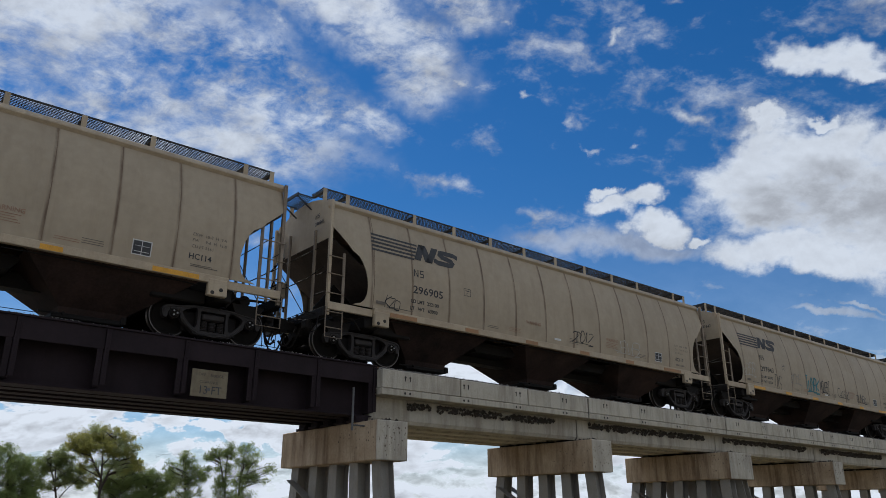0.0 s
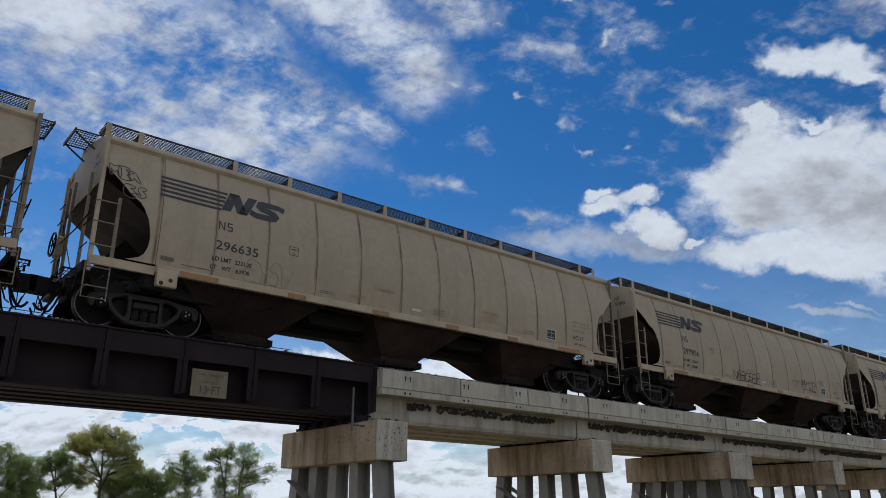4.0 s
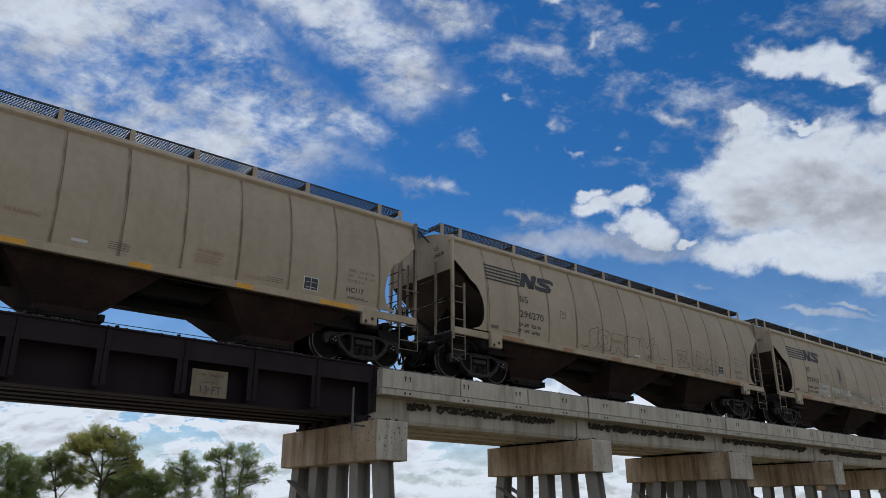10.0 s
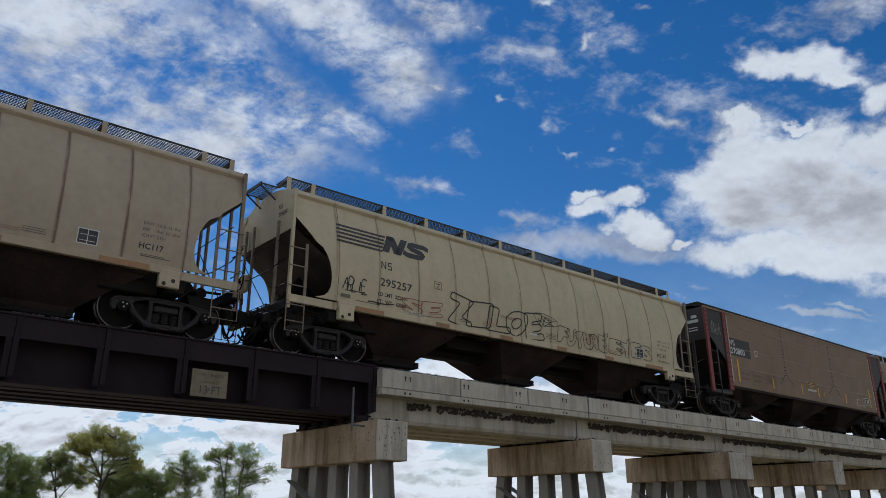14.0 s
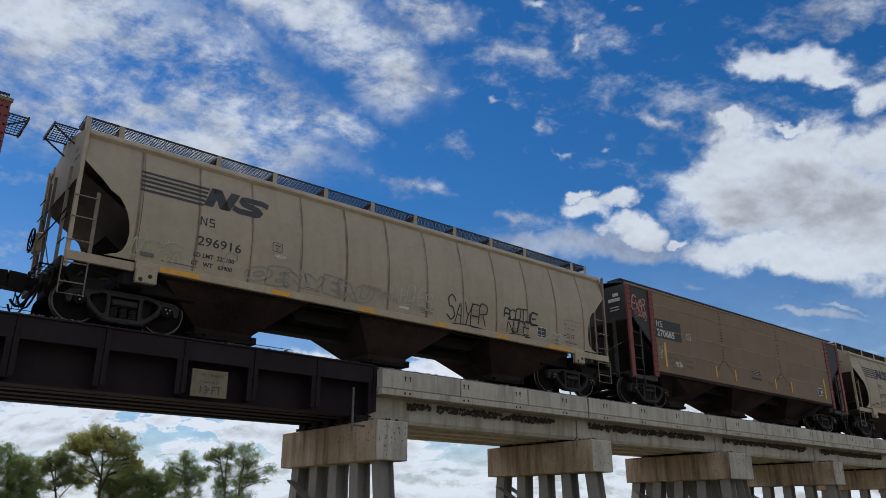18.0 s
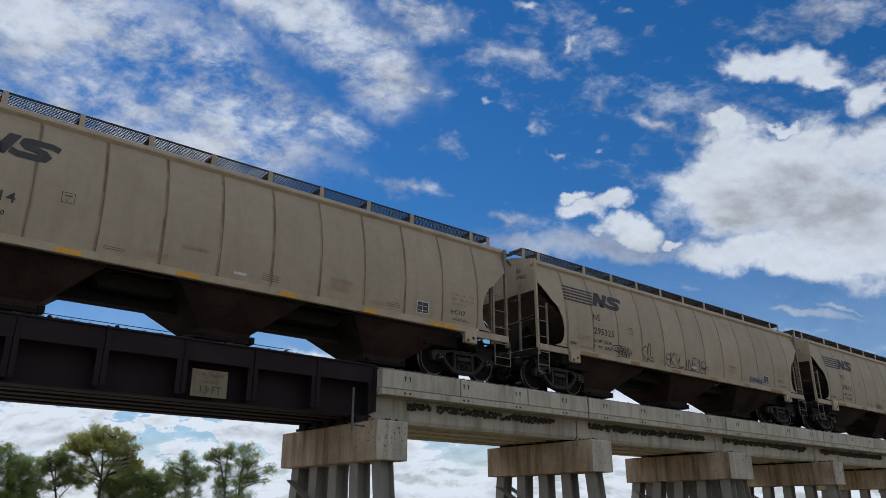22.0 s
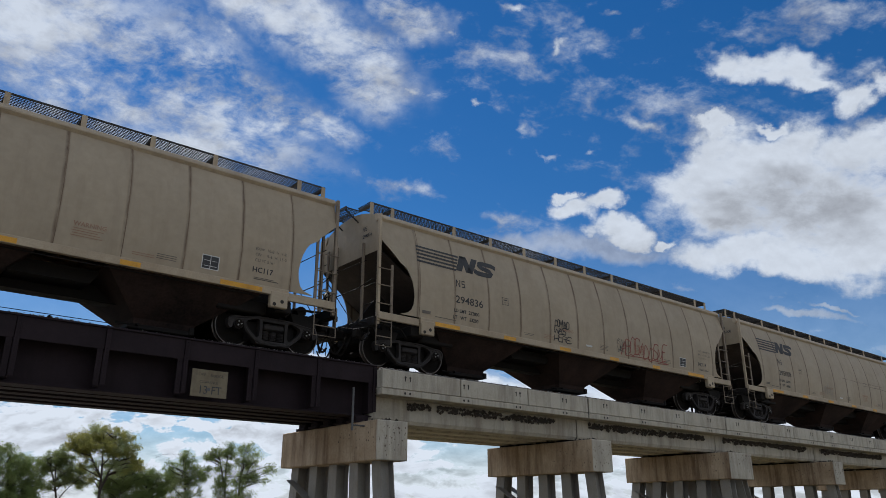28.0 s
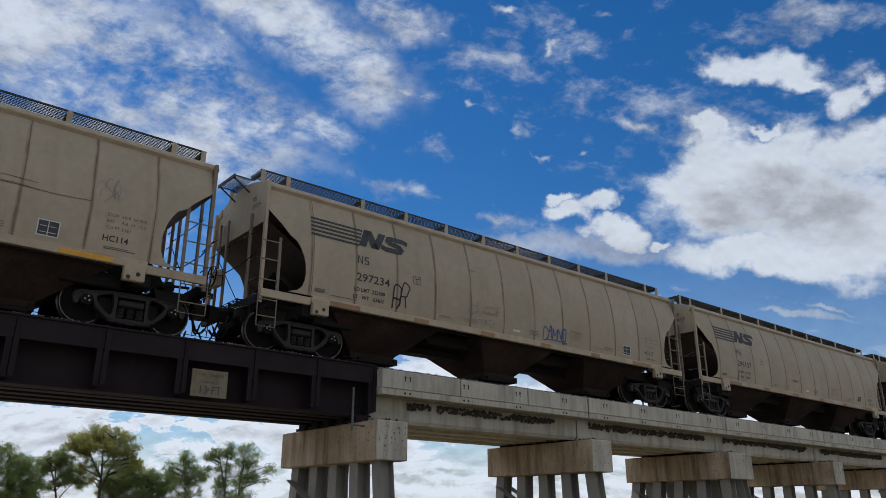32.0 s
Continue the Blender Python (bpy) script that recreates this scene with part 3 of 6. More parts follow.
def coupler_parts(car, x, way):
    """Coupler, draft box and air hose at one end; way -1 points to the front."""
    g = Geo().cbox(min(x - way * 0.5, x + way * 0.42), max(x - way * 0.5, x + way * 0.42), -0.12, 0.12, 0.72, 0.98, 0.03)
    g.prism([(x + way * 0.40, 0.66), (x + way * 0.40, 1.0), (x + way * 0.72, 1.02), (x + way * 0.76, 0.9), (x + way * 0.74, 0.68)], -0.16, 0.14)
    g.cbox(min(x - way * 0.1, x - way * 0.35), max(x - way * 0.1, x - way * 0.35), -0.3, 0.3, 0.62, 1.05, 0.04)
    part("coupler", g, IRON, car, "greasy black knuckle coupler")
    pts = []
    for k in range(9):
        t = k / 8
        pts.append((x + way * (0.22 + 0.42 * t), -0.34 + 0.1 * t, 0.78 - 0.55 * math.sin(t * 2.3) * 0.9))
    part("air_hose", Geo().line(pts, 0.028), IRON, car)
    lever = Geo().line([(x + way * 0.12, -1.4, 0.86), (x + way * 0.2, -0.6, 0.92), (x + way * 0.35, -0.2, 1.02)], 0.014)
    lever.line([(x + way * 0.5, 0.16, 0.7), (x + way * 0.52, 0.16, 0.3)], 0.01).line([(x + way * 0.6, -0.2, 0.66), (x + way * 0.45, -0.22, 0.26)], 0.012)
    part("uncoupling_lever", lever, IRON, car)


def end_parts(car, x, way, mat, brake, post_mat=None):
    """Posts, end ladder rungs, platforms and steps at one end of a car."""
    post_mat = post_mat or mat
    px = x + way * 0.07
    for y in (-1.46, 1.46):
        # rear corner posts take the shade-toned paint, front ones the trim
        part("corner_post", Geo().cbox(x + way * 0.03 - 0.04, x + way * 0.03 + 0.04, y - 0.05, y + 0.04, 0.92, 3.93, 0.008), mat if brake else SHADE_POSTS, car)
    for y in (-0.78, 0.55, 1.0):
        part("end_post", Geo().cbox(px - 0.03, px + 0.03, y - 0.035, y + 0.035, 0.95, 3.28 if y < 0.5 else 3.5, 0.006), SHADE_POSTS, car)
    rails = Geo()
    for z in (1.35, 1.8, 2.25, 2.7, 3.1):
        rails.rod((px + way * 0.05, 1.02, z), (px + way * 0.05, 1.46, z), 0.013)
    for z in (1.5, 2.0):
        rails.rod((px + way * 0.05, -1.44, z), (px + way * 0.05, -0.96, z), 0.013)
    rails.line([(px + way * 0.09, -1.42, 2.12), (px + way * 0.13, -0.7, 1.98), (px + way * 0.13, 0.4, 1.98), (px + way * 0.09, 1.0, 2.1)], 0.015)
    rails.rod((px, -0.95, 2.75), (px, 1.0, 2.75), 0.012)
    rails.rod((px + way * 0.03, -0.42, 1.15), (px + way * 0.03, 1.0, 2.6), 0.012)
    part("grab_rail", rails, IRON, car)
    sill = Geo().cbox(min(x, px + way * 0.08), max(x, px + way * 0.08), -1.5, 1.5, 0.88, 1.12, 0.015)
    part("end_sill", sill, IRON, car)
    draft = Geo().cbox(min(x - way * 1.2, px), max(x - way * 1.2, px), -0.34, 0.34, 0.60, 0.98, 0.03)
    draft.prism([(x - way * 0.1, 0.9), (x - way * 0.9, 0.9), (x - way * 0.8, 0.66), (x - way * 0.3, 0.58)], -1.1, -0.9)
    draft.prism([(x - way * 0.1, 0.9), (x - way * 0.9, 0.9), (x - way * 0.8, 0.66), (x - way * 0.3, 0.58)], 0.9, 1.1)
    part("draft_sill", draft, IRON, car)
    for y in (-0.52, 0.3):
        hose = [(px + way * (0.1 + 0.06 * k), y + 0.05 * k, 0.86 - 0.62 * math.sin(k * 0.42)) for k in range(7)]
        part("air_hose", Geo().line(hose, 0.022), IRON, car)
    hang = Geo().cbox(min(px, px + way * 0.2), max(px, px + way * 0.2), -0.9, -0.66, 0.66, 0.9, 0.03)
    hang.line([(px + way * 0.1, -1.3, 0.9), (px + way * 0.14, -1.3, 0.55), (px + way * 0.14, -0.95, 0.55), (px + way * 0.1, -0.95, 0.9)], 0.014)
    hang.line([(px + way * 0.18, 0.7, 0.95), (px + way * 0.3, 0.66, 0.62), (px + way * 0.34, 0.4, 0.5)], 0.018)
    part("brake_hanger", hang, IRON, car)
    step = grating(min(px, px + way * 0.34), max(px, px + way * 0.34), -1.1, 1.1, 1.02, 0.06)
    for k in range(6):
        step.box(min(px + way * 0.3, px + way * 0.34), max(px + way * 0.3, px + way * 0.34), -1.1 + 0.42 * k, -1.07 + 0.42 * k, 0.9, 1.03)
    part("crossover_platform", step, IRON, car)
    deck = part("end_platform", grating(min(x, x + way * 0.47), max(x, x + way * 0.47), -0.46, 0.46, 4.32, 0.05), GRATE, car)
    part("edge_bar", Geo().beam((x + way * 0.48, -0.48, 4.30), (x + way * 0.48, 0.48, 4.30), 0.03, 0.08), GRATE, deck)
    for y in (-0.4, 0.4):
        part("strut", Geo().beam((x + way * 0.48, y, 4.29), (x + way * 0.02, y, 3.98), 0.03, 0.03), GRATE, deck)
    if brake:
        bx = px + way * 0.22
        hub = Geo()
        ring = [(bx, 0.78 + 0.27 * math.cos(k * math.tau / 18), 2.02 + 0.27 * math.sin(k * math.tau / 18)) for k in range(19)]
        hub.line(ring, 0.02, 5)
        for k in range(5):
            a = k * math.tau / 5
            hub.rod((bx, 0.78, 2.02), (bx, 0.78 + 0.27 * math.cos(a), 2.02 + 0.27 * math.sin(a)), 0.011, 4)
        hub.rod((bx, 0.78, 2.02), (px, 0.78, 2.02), 0.04)
        part("brake_wheel", hub, IRON, car)
        part("brake_box", Geo().cbox(min(px, px + way * 0.16), max(px, px + way * 0.16), 0.6, 0.95, 1.75, 2.2, 0.03), mat, car)


def running_board(car, y0, y1, x0, x1, z, mat):
    rb = part("running_board", grating(x0, x1, y0, y1, z), GRATE, car, "open steel grating walkway")
    n = 11
    outer = y0 if y0 < 0 else y1
    for k in range(n + 1):
        x = x0 + 0.06 + (x1 - x0 - 0.12) * k / n
        if k == 1:
            x -= 0.78
        if k == n - 1:
            x += 0.78
        g = Geo().box(x - 0.055, x + 0.055, outer - 0.012, outer + 0.012, z - 0.40, z - 0.005)
        part("bracket", g, mat, rb)
        if y0 < 0:
            part("cross_beam", Geo().box(x - 0.045, x + 0.045, y0 + 0.014, y1, z - 0.10, z - 0.035), GRATE, rb)


def covered_hopper(paint, trim):
    """The curved-side, three-bay grain hopper; its origin lies on the rails below its front end."""
    car = new("covered_hopper")
    edges = [None, *SEAMS, None]
    for k in range(len(edges) - 1):
        a, b = edges[k], edges[k + 1]
        low = (lambda z: cut(z)) if a is None else (lambda z, a=a: max(a + 0.009, cut(z)))
        high = (lambda z: BODY - cut(z)) if b is None else (lambda z, b=b: min(b - 0.009, BODY - cut(z)))
        part("side_panel", skin_sheet(low, high, LEVELS, -1), paint, car, smooth=True)
    seams = Geo()
    for x in SEAMS:
        seams.grid([[(x - 0.032, -(girth(z) - 0.002), z), (x + 0.032, -(girth(z) - 0.002), z)] for z in LEVELS])
    part("seam_backing", seams, GRIME, car)
    part("far_side_sheet", skin_sheet(lambda z: cut(z), lambda z: BODY - cut(z), LEVELS, 1), paint, car, smooth=True)
    roof = Geo()
    for lift in (0.0, -0.02):
        roof.grid([[(x, y, 3.93 + 0.33 * (1 - (y / 1.26) ** 2) + lift) for y in [-1.26 + 0.21 * k for k in range(13)]] for x in (0.0, BODY / 2, BODY)])
    part("roof", roof, trim, car, smooth=True)
    for k in range(5):
        part("hatch", Geo().cbox(1.2 + 2.9 * k, 3.6 + 2.9 * k, -0.28, 0.28, 4.24, 4.36, 0.04), trim, car)
    for s in (-1, 1):
        eave = Geo()
        prof = [(1.30, 3.765), (1.385, 3.855), (1.385, 3.885), (1.325, 3.985), (1.20, 4.01), (1.20, 3.86)]
        eave.grid([[(x, s * w, z) for w, z in prof + prof[:1]] for x in (-0.03, BODY + 0.03)])
        eave.add([(-0.03, s * w, z) for w, z in prof], [tuple(range(6))]).add([(BODY + 0.03, s * w, z) for w, z in prof], [tuple(range(6))])
        part("top_chord", eave, trim, car)
        ends = sorted((s * 1.50, s * 1.615))
        sill = Geo().cbox(1.25, BODY - 1.25, *ends, 1.115, 1.285, 0.01)
        for e0, e1 in ((-0.05, 1.25), (BODY - 1.25, BODY + 0.05)):
            sill.cbox(e0, e1, *sorted((s * 1.46, s * 1.54)), 1.06, 1.25, 0.01)
        part("side_sill", sill, trim, car)
        for x in (1.27, BODY - 1.71):
            pad = Geo().cbox(x, x + 0.44, *sorted((s * 1.49, s * 1.63)), 0.83, 1.21, 0.02)
            p = part("jacking_pad", pad, trim, car)
            holes = Geo()
            for hx, hz in ((0.10, 0.9), (0.29, 0.98)):
                holes.rod((x + hx, s * 1.628, hz), (x + hx, s * 1.636, hz), 0.045, 10)
            part("hole", holes, PIT, p)
    for x, d in ((0.0, 1), (BODY, -1)):
        end = Geo()
        ys = [-1.40 + 0.2 * k for k in range(15)]
        for lift in (0.0, 0.02):
            end.grid([[(x + d * lift, y, z) for y in ys] for z in (2.95 if d == 1 else 3.13, 3.5, 3.86)])
            end.grid([[(x + d * lift, y * 0.93, 3.86 + f * (0.08 + 0.32 * (1 - (y / 1.42) ** 2))) for y in ys] for f in (0, 1)])
        part("end_sheet", end, paint, car)
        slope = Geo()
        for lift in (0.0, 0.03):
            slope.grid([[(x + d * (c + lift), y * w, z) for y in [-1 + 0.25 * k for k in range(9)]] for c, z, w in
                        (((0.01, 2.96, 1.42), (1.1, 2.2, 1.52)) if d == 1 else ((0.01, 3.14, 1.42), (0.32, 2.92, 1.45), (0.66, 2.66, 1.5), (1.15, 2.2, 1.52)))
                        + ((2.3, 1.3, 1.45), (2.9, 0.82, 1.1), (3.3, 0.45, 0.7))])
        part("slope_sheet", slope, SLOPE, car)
        web = Geo().prism([(x + d * 0.05, 1.0), (x + d * 0.12, 1.0), (x + d * 1.9, 1.5), (x + d * 1.0, 2.2)], -0.03, 0.03)
        web.prism([(x + d * 0.3, 0.98), (x + d * 3.0, 0.98), (x + d * 3.0, 0.75), (x + d * 0.3, 0.7)], -0.25, 0.25)
        web.cbox(min(x + d * 1.55, x + d * 2.75), max(x + d * 1.55, x + d * 2.75), -1.15, 1.15, 0.74, 1.05, 0.03)
        web.cbox(min(x + d * 1.08, x + d * 1.5), max(x + d * 1.08, x + d * 1.5), -1.45, 1.45, 0.78, 1.08, 0.03)
        # black colour also puts the shade above the truck into the bolster
        part("bolster", web, IRON, car)
        tank = Geo().rod((x + d * 0.55, -1.0, 1.02), (x + d * 0.55, 0.2, 1.02), 0.13, 10)
        tank.line([(x + d * 0.2, -1.25, 1.0), (x + d * 0.9, -1.2, 0.98), (x + d * 1.1, -1.2, 0.75)], 0.03)
        part("brake_gear", tank, IRON, car)
        coupler_parts(car, x, -d)
        end_parts(car, x, -d, trim, d == 1)
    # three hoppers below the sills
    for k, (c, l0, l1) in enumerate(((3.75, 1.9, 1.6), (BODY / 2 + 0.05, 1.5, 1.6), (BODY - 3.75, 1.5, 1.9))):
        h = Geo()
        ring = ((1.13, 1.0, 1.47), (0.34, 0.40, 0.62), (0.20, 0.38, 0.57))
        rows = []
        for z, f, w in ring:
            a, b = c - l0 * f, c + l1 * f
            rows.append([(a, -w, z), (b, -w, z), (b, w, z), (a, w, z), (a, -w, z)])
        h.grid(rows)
        hop = part("hopper", h, HOPPER, car, "dark brown sloped discharge hopper")
        gate = Geo().cbox(c - 0.70, c + 0.66, -0.6, 0.6, 0.12, 0.22, 0.015)
        gate.rod((c - 0.5, -0.68, 0.2), (c - 0.5, 0.68, 0.2), 0.03).rod((c - 0.62, -0.6, 0.19), (c - 0.95, -0.6, 0.19), 0.02)
        gate.cbox(c + 0.64, c + 0.76, -0.62, 0.62, 0.14, 0.3, 0.01)
        part("outlet_gate", gate, IRON, hop)
    # black ridges and centre sill: the shade between the hoppers is in their colour
    for c in (6.12, BODY - 6.12):
        ridge = Geo().prism([(c - 0.75, 0.84), (c + 0.75, 0.84), (c + 0.95, 1.12), (c - 0.95, 1.12)], -0.85, 0.85)
        part("ridge_sheet", ridge, IRON, car)
    part("train_line", Geo().line([(1.75, -1.40, 1.06), (2.3, -1.46, 1.07), (BODY - 2.3, -1.46, 1.07), (BODY - 1.75, -1.40, 1.06)], 0.014), IRON, car)
    rig = Geo().rod((1.9, -0.55, 0.62), (5.0, -0.35, 0.62), 0.02).rod((BODY - 1.9, -0.55, 0.62), (BODY - 5.0, -0.35, 0.62), 0.02)
    part("brake_rod", rig, IRON, car)
    part("centre_sill", Geo().cbox(0.2, BODY - 0.2, -0.2, 0.2, 0.66, 0.98, 0.01), IRON, car)
    running_board(car, -0.88, -0.30, 0.02, BODY - 0.02, 4.475, trim)
    running_board(car, 0.30, 0.88, 0.02, BODY - 0.02, 4.475, trim)
    ladder(car, -0.10, 0.37, -1.50, 0.38, (0.61, 1.0, 1.47, 1.96, 2.41), 2.56, SHADE_POSTS)
    ladder(car, BODY + 0.10, BODY - 0.50, -1.50, 0.38, (0.61, 1.0, 1.47, 1.96, 2.41), 2.76, SHADE_POSTS)
    for x in (1.3, BODY - 1.3):
        truck(car, x)
    return car


def reporting_mark(h):
    """The owner's two-letter mark as plain bars of its size: two uprights with a slant, and a folded stroke."""
    t = h * 0.14
    v, f = bars([(0, t, 0, h), (0.62 * h, 0.62 * h + t, 0, h), (1.05 * h, 1.65 * h, 0, t), (1.05 * h, 1.65 * h, h * 0.43, h * 0.43 + t), (1.05 * h, 1.65 * h, h - t, h),
                 (1.03 * h, 1.03 * h + t, h * 0.5, h * 0.95), (1.67 * h - t, 1.67 * h, h * 0.05, h * 0.5)])
    n = len(v)
    return v + [(0, h), (0.62 * h, 0), (0.62 * h + t, 0), (t, h)], f + [(n, n + 1, n + 2, n + 3)]


def dress_hopper(car, number, limit, weight, tape, tags, code="HC117"):
    """Lettering, emblem, reflector tape and spray marks of one car."""
    for k in range(5):
        z = 3.315 - 0.1085 * k
        ln = 1.52 - 0.035 * k
        g = decal(Geo(), bars([(0.38 * j, min(ln, 0.38 * j + 0.38), -0.058, 0.0) for j in range(4)]), 1.14, z)
        part("emblem_stripe", g, DARK_PAINT, car)
    a = decal(Geo(), ([(0.0, -0.49), (0.22, -0.49), (0.42, 0.0), (0.20, 0.0)], [(0, 1, 2, 3)]), 2.52, 3.345)
    decal(a, ([(0.16, 0.0), (0.40, 0.0), (0.58, -0.49), (0.34, -0.49)], [(0, 1, 2, 3)]), 2.56, 3.347)
    decal(a, ([(0.34, -0.49), (0.56, -0.49), (0.82, 0.0), (0.60, 0.0)], [(0, 1, 2, 3)]), 2.58, 3.349)
    part("emblem", a, DARK_PAINT, car)
    b = decal(Geo(), ribbon([(0.84, -0.125), (0.70, -0.075), (0.30, -0.075), (0.20, -0.10), (0.17, -0.16), (0.24, -0.215), (0.44, -0.245), (0.58, -0.275), (0.64, -0.33), (0.58, -0.40), (0.46, -0.415), (0.10, -0.415), (-0.04, -0.36)], 0.145), 3.26, 3.345)
    part("emblem", b, DARK_PAINT, car)
    part("lettering", decal(Geo(), reporting_mark(0.2), 2.48, 2.36), DARK_PAINT, car)
    sz = 0.29
    f = 1.02 / max(0.1, width_of(number, sz))
    v, fc = lettering(number, sz, 0.003)
    part("lettering", decal(Geo(), ([(x * f, z) for x, z in v], fc), 2.45, 1.90), DARK_PAINT, car)
    part("lettering", decal(decal(Geo(), lettering("LD LMT  " + limit, 0.135, 0.003), 2.40, 1.63), lettering("LT   WT   " + weight, 0.135, 0.003), 2.38, 1.44), DARK_PAINT, car)
    code_g = decal(Geo(), lettering(code, 0.175, 0.003), 14.24, 1.56)
    part("lettering", code_g, DARK_PAINT, car)
    dims = Geo()
    for k, row in enumerate(("EXW  10-8  H  9-8", "EW     9-6  H  15-0", "CU FT 5161")):
        decal(dims, lettering(row, 0.10), 14.28, 2.08 - 0.135 * k)
    part("lettering", dims, FADED_PAINT, car)
    part("lettering", decal(Geo(), bars([(0.0, 0.62, 0.0, 0.02), (0.0, 0.5, 0.035, 0.05)]), 14.3, 1.40), FADED_PAINT, car)
    box = decal(Geo(), bars([(0, 0.25, 0, 0.012), (0, 0.25, 0.21, 0.222), (0, 0.012, 0, 0.222), (0.238, 0.25, 0, 0.222)]), 4.24, 2.14)
    decal(box, lettering("C", 0.1), 4.325, 2.17)
    decal(box, bars([(0.06, 0.2, 0.14, 0.165)]), 4.24, 2.14)
    part("stencil_box", box, DARK_PAINT, car)
    hc = part("data_plate", decal(Geo(), bars([(0, 0.36, 0, 0.28)]), 13.08, 1.42), DARK_PAINT, car, "black and white inspection stencil")
    part("panel_border", decal(Geo(), bars([(-0.02, 0.38, 0.28, 0.30), (-0.02, 0.38, -0.02, 0.0), (-0.02, 0, 0, 0.28), (0.36, 0.38, 0, 0.28), (0.03, 0.16, 0.17, 0.18),
                                            (0.2, 0.33, 0.17, 0.18), (0.17, 0.185, 0, 0.28), (0.03, 0.33, 0.05, 0.062)]), 13.08, 1.42, lift=0.010), WHITE_PAINT, hc)
    part("door_plate", decal(Geo(), bars([(0, 0.28, 0, 0.08)]), 1.3, 1.41, lift=0.02), FADED_PAINT, car)
    part("name_plate", decal(Geo(), bars([(0, 0.3, 0, 0.06)]), 7.93, 1.42, lift=0.012), WHITE_PAINT, car)
    for i, (x, z) in enumerate(((5.15, 1.40), (6.0, 1.42), (8.62, 1.42), (11.6, 1.40), (12.1, 1.42))):
        n = 2 + i % 3
        part("stencil_note", decal(Geo(), bars([(0, 0.42 + 0.05 * (i % 2), 0.045 * k, 0.045 * k + 0.014) for k in range(n)]), x, z), RUST_PRINT if i % 2 else FADED_PAINT, car)
    part("stencil_note", decal(Geo(), bars([(0, 0.75, 0, 0.018)]), 1.75, 1.38), FADED_PAINT, car)
    part("lettering", decal(Geo(), lettering("WARNING", 0.13, 0.003), 10.42, 1.74), RUST_PRINT, car, "small red stencilled warning")
    part("lettering", decal(Geo(), lettering("WARNING", 0.13, 0.003), 6.70, 1.74), RUST_PRINT, car, "small red stencilled warning")
    part("stencil_note", decal(Geo(), bars([(0.02 * (k % 2), 0.6 - 0.05 * (k % 3), 0.05 * k, 0.05 * k + 0.016) for k in range(4)]), 10.40, 1.53), RUST_PRINT, car)
    for x0, x1 in ((1.74, 2.60), (4.29, 4.77), (6.66, 7.17), (9.07, 9.52), (11.39, 11.80), (13.52, 14.52)):
        part("reflector", Geo().box(x0, x1, -1.621, -1.610, 1.13, 1.235), tape, car)
    v, fc = lettering(number, 0.15, 0.002)
    part("lettering", Geo().add([(-0.012, -0.62 - a, 3.44 + b) for a, b in v], fc), DARK_PAINT, car)
    v, fc = reporting_mark(0.12)
    part("lettering", Geo().add([(-0.012, -0.62 - a, 3.64 + b) for a, b in v], fc), DARK_PAINT, car)
    for k, (x, z, w, h, mat, stroke, *word) in enumerate(tags):
        style = word[0] if word else ""
        part("spray_tag", decal(Geo(), spray_shape(style, w, h, stroke, hash_number(number, k)), x, z, lift=0.009), mat, car, "spray-painted lettering" if len(style) > 1 else "loose spray-painted scrawl")


def hash_number(text, k):
    return sum(ord(c) * (i + 3) for i, c in enumerate(text)) * 7 + k


RED_BODY = 16.2


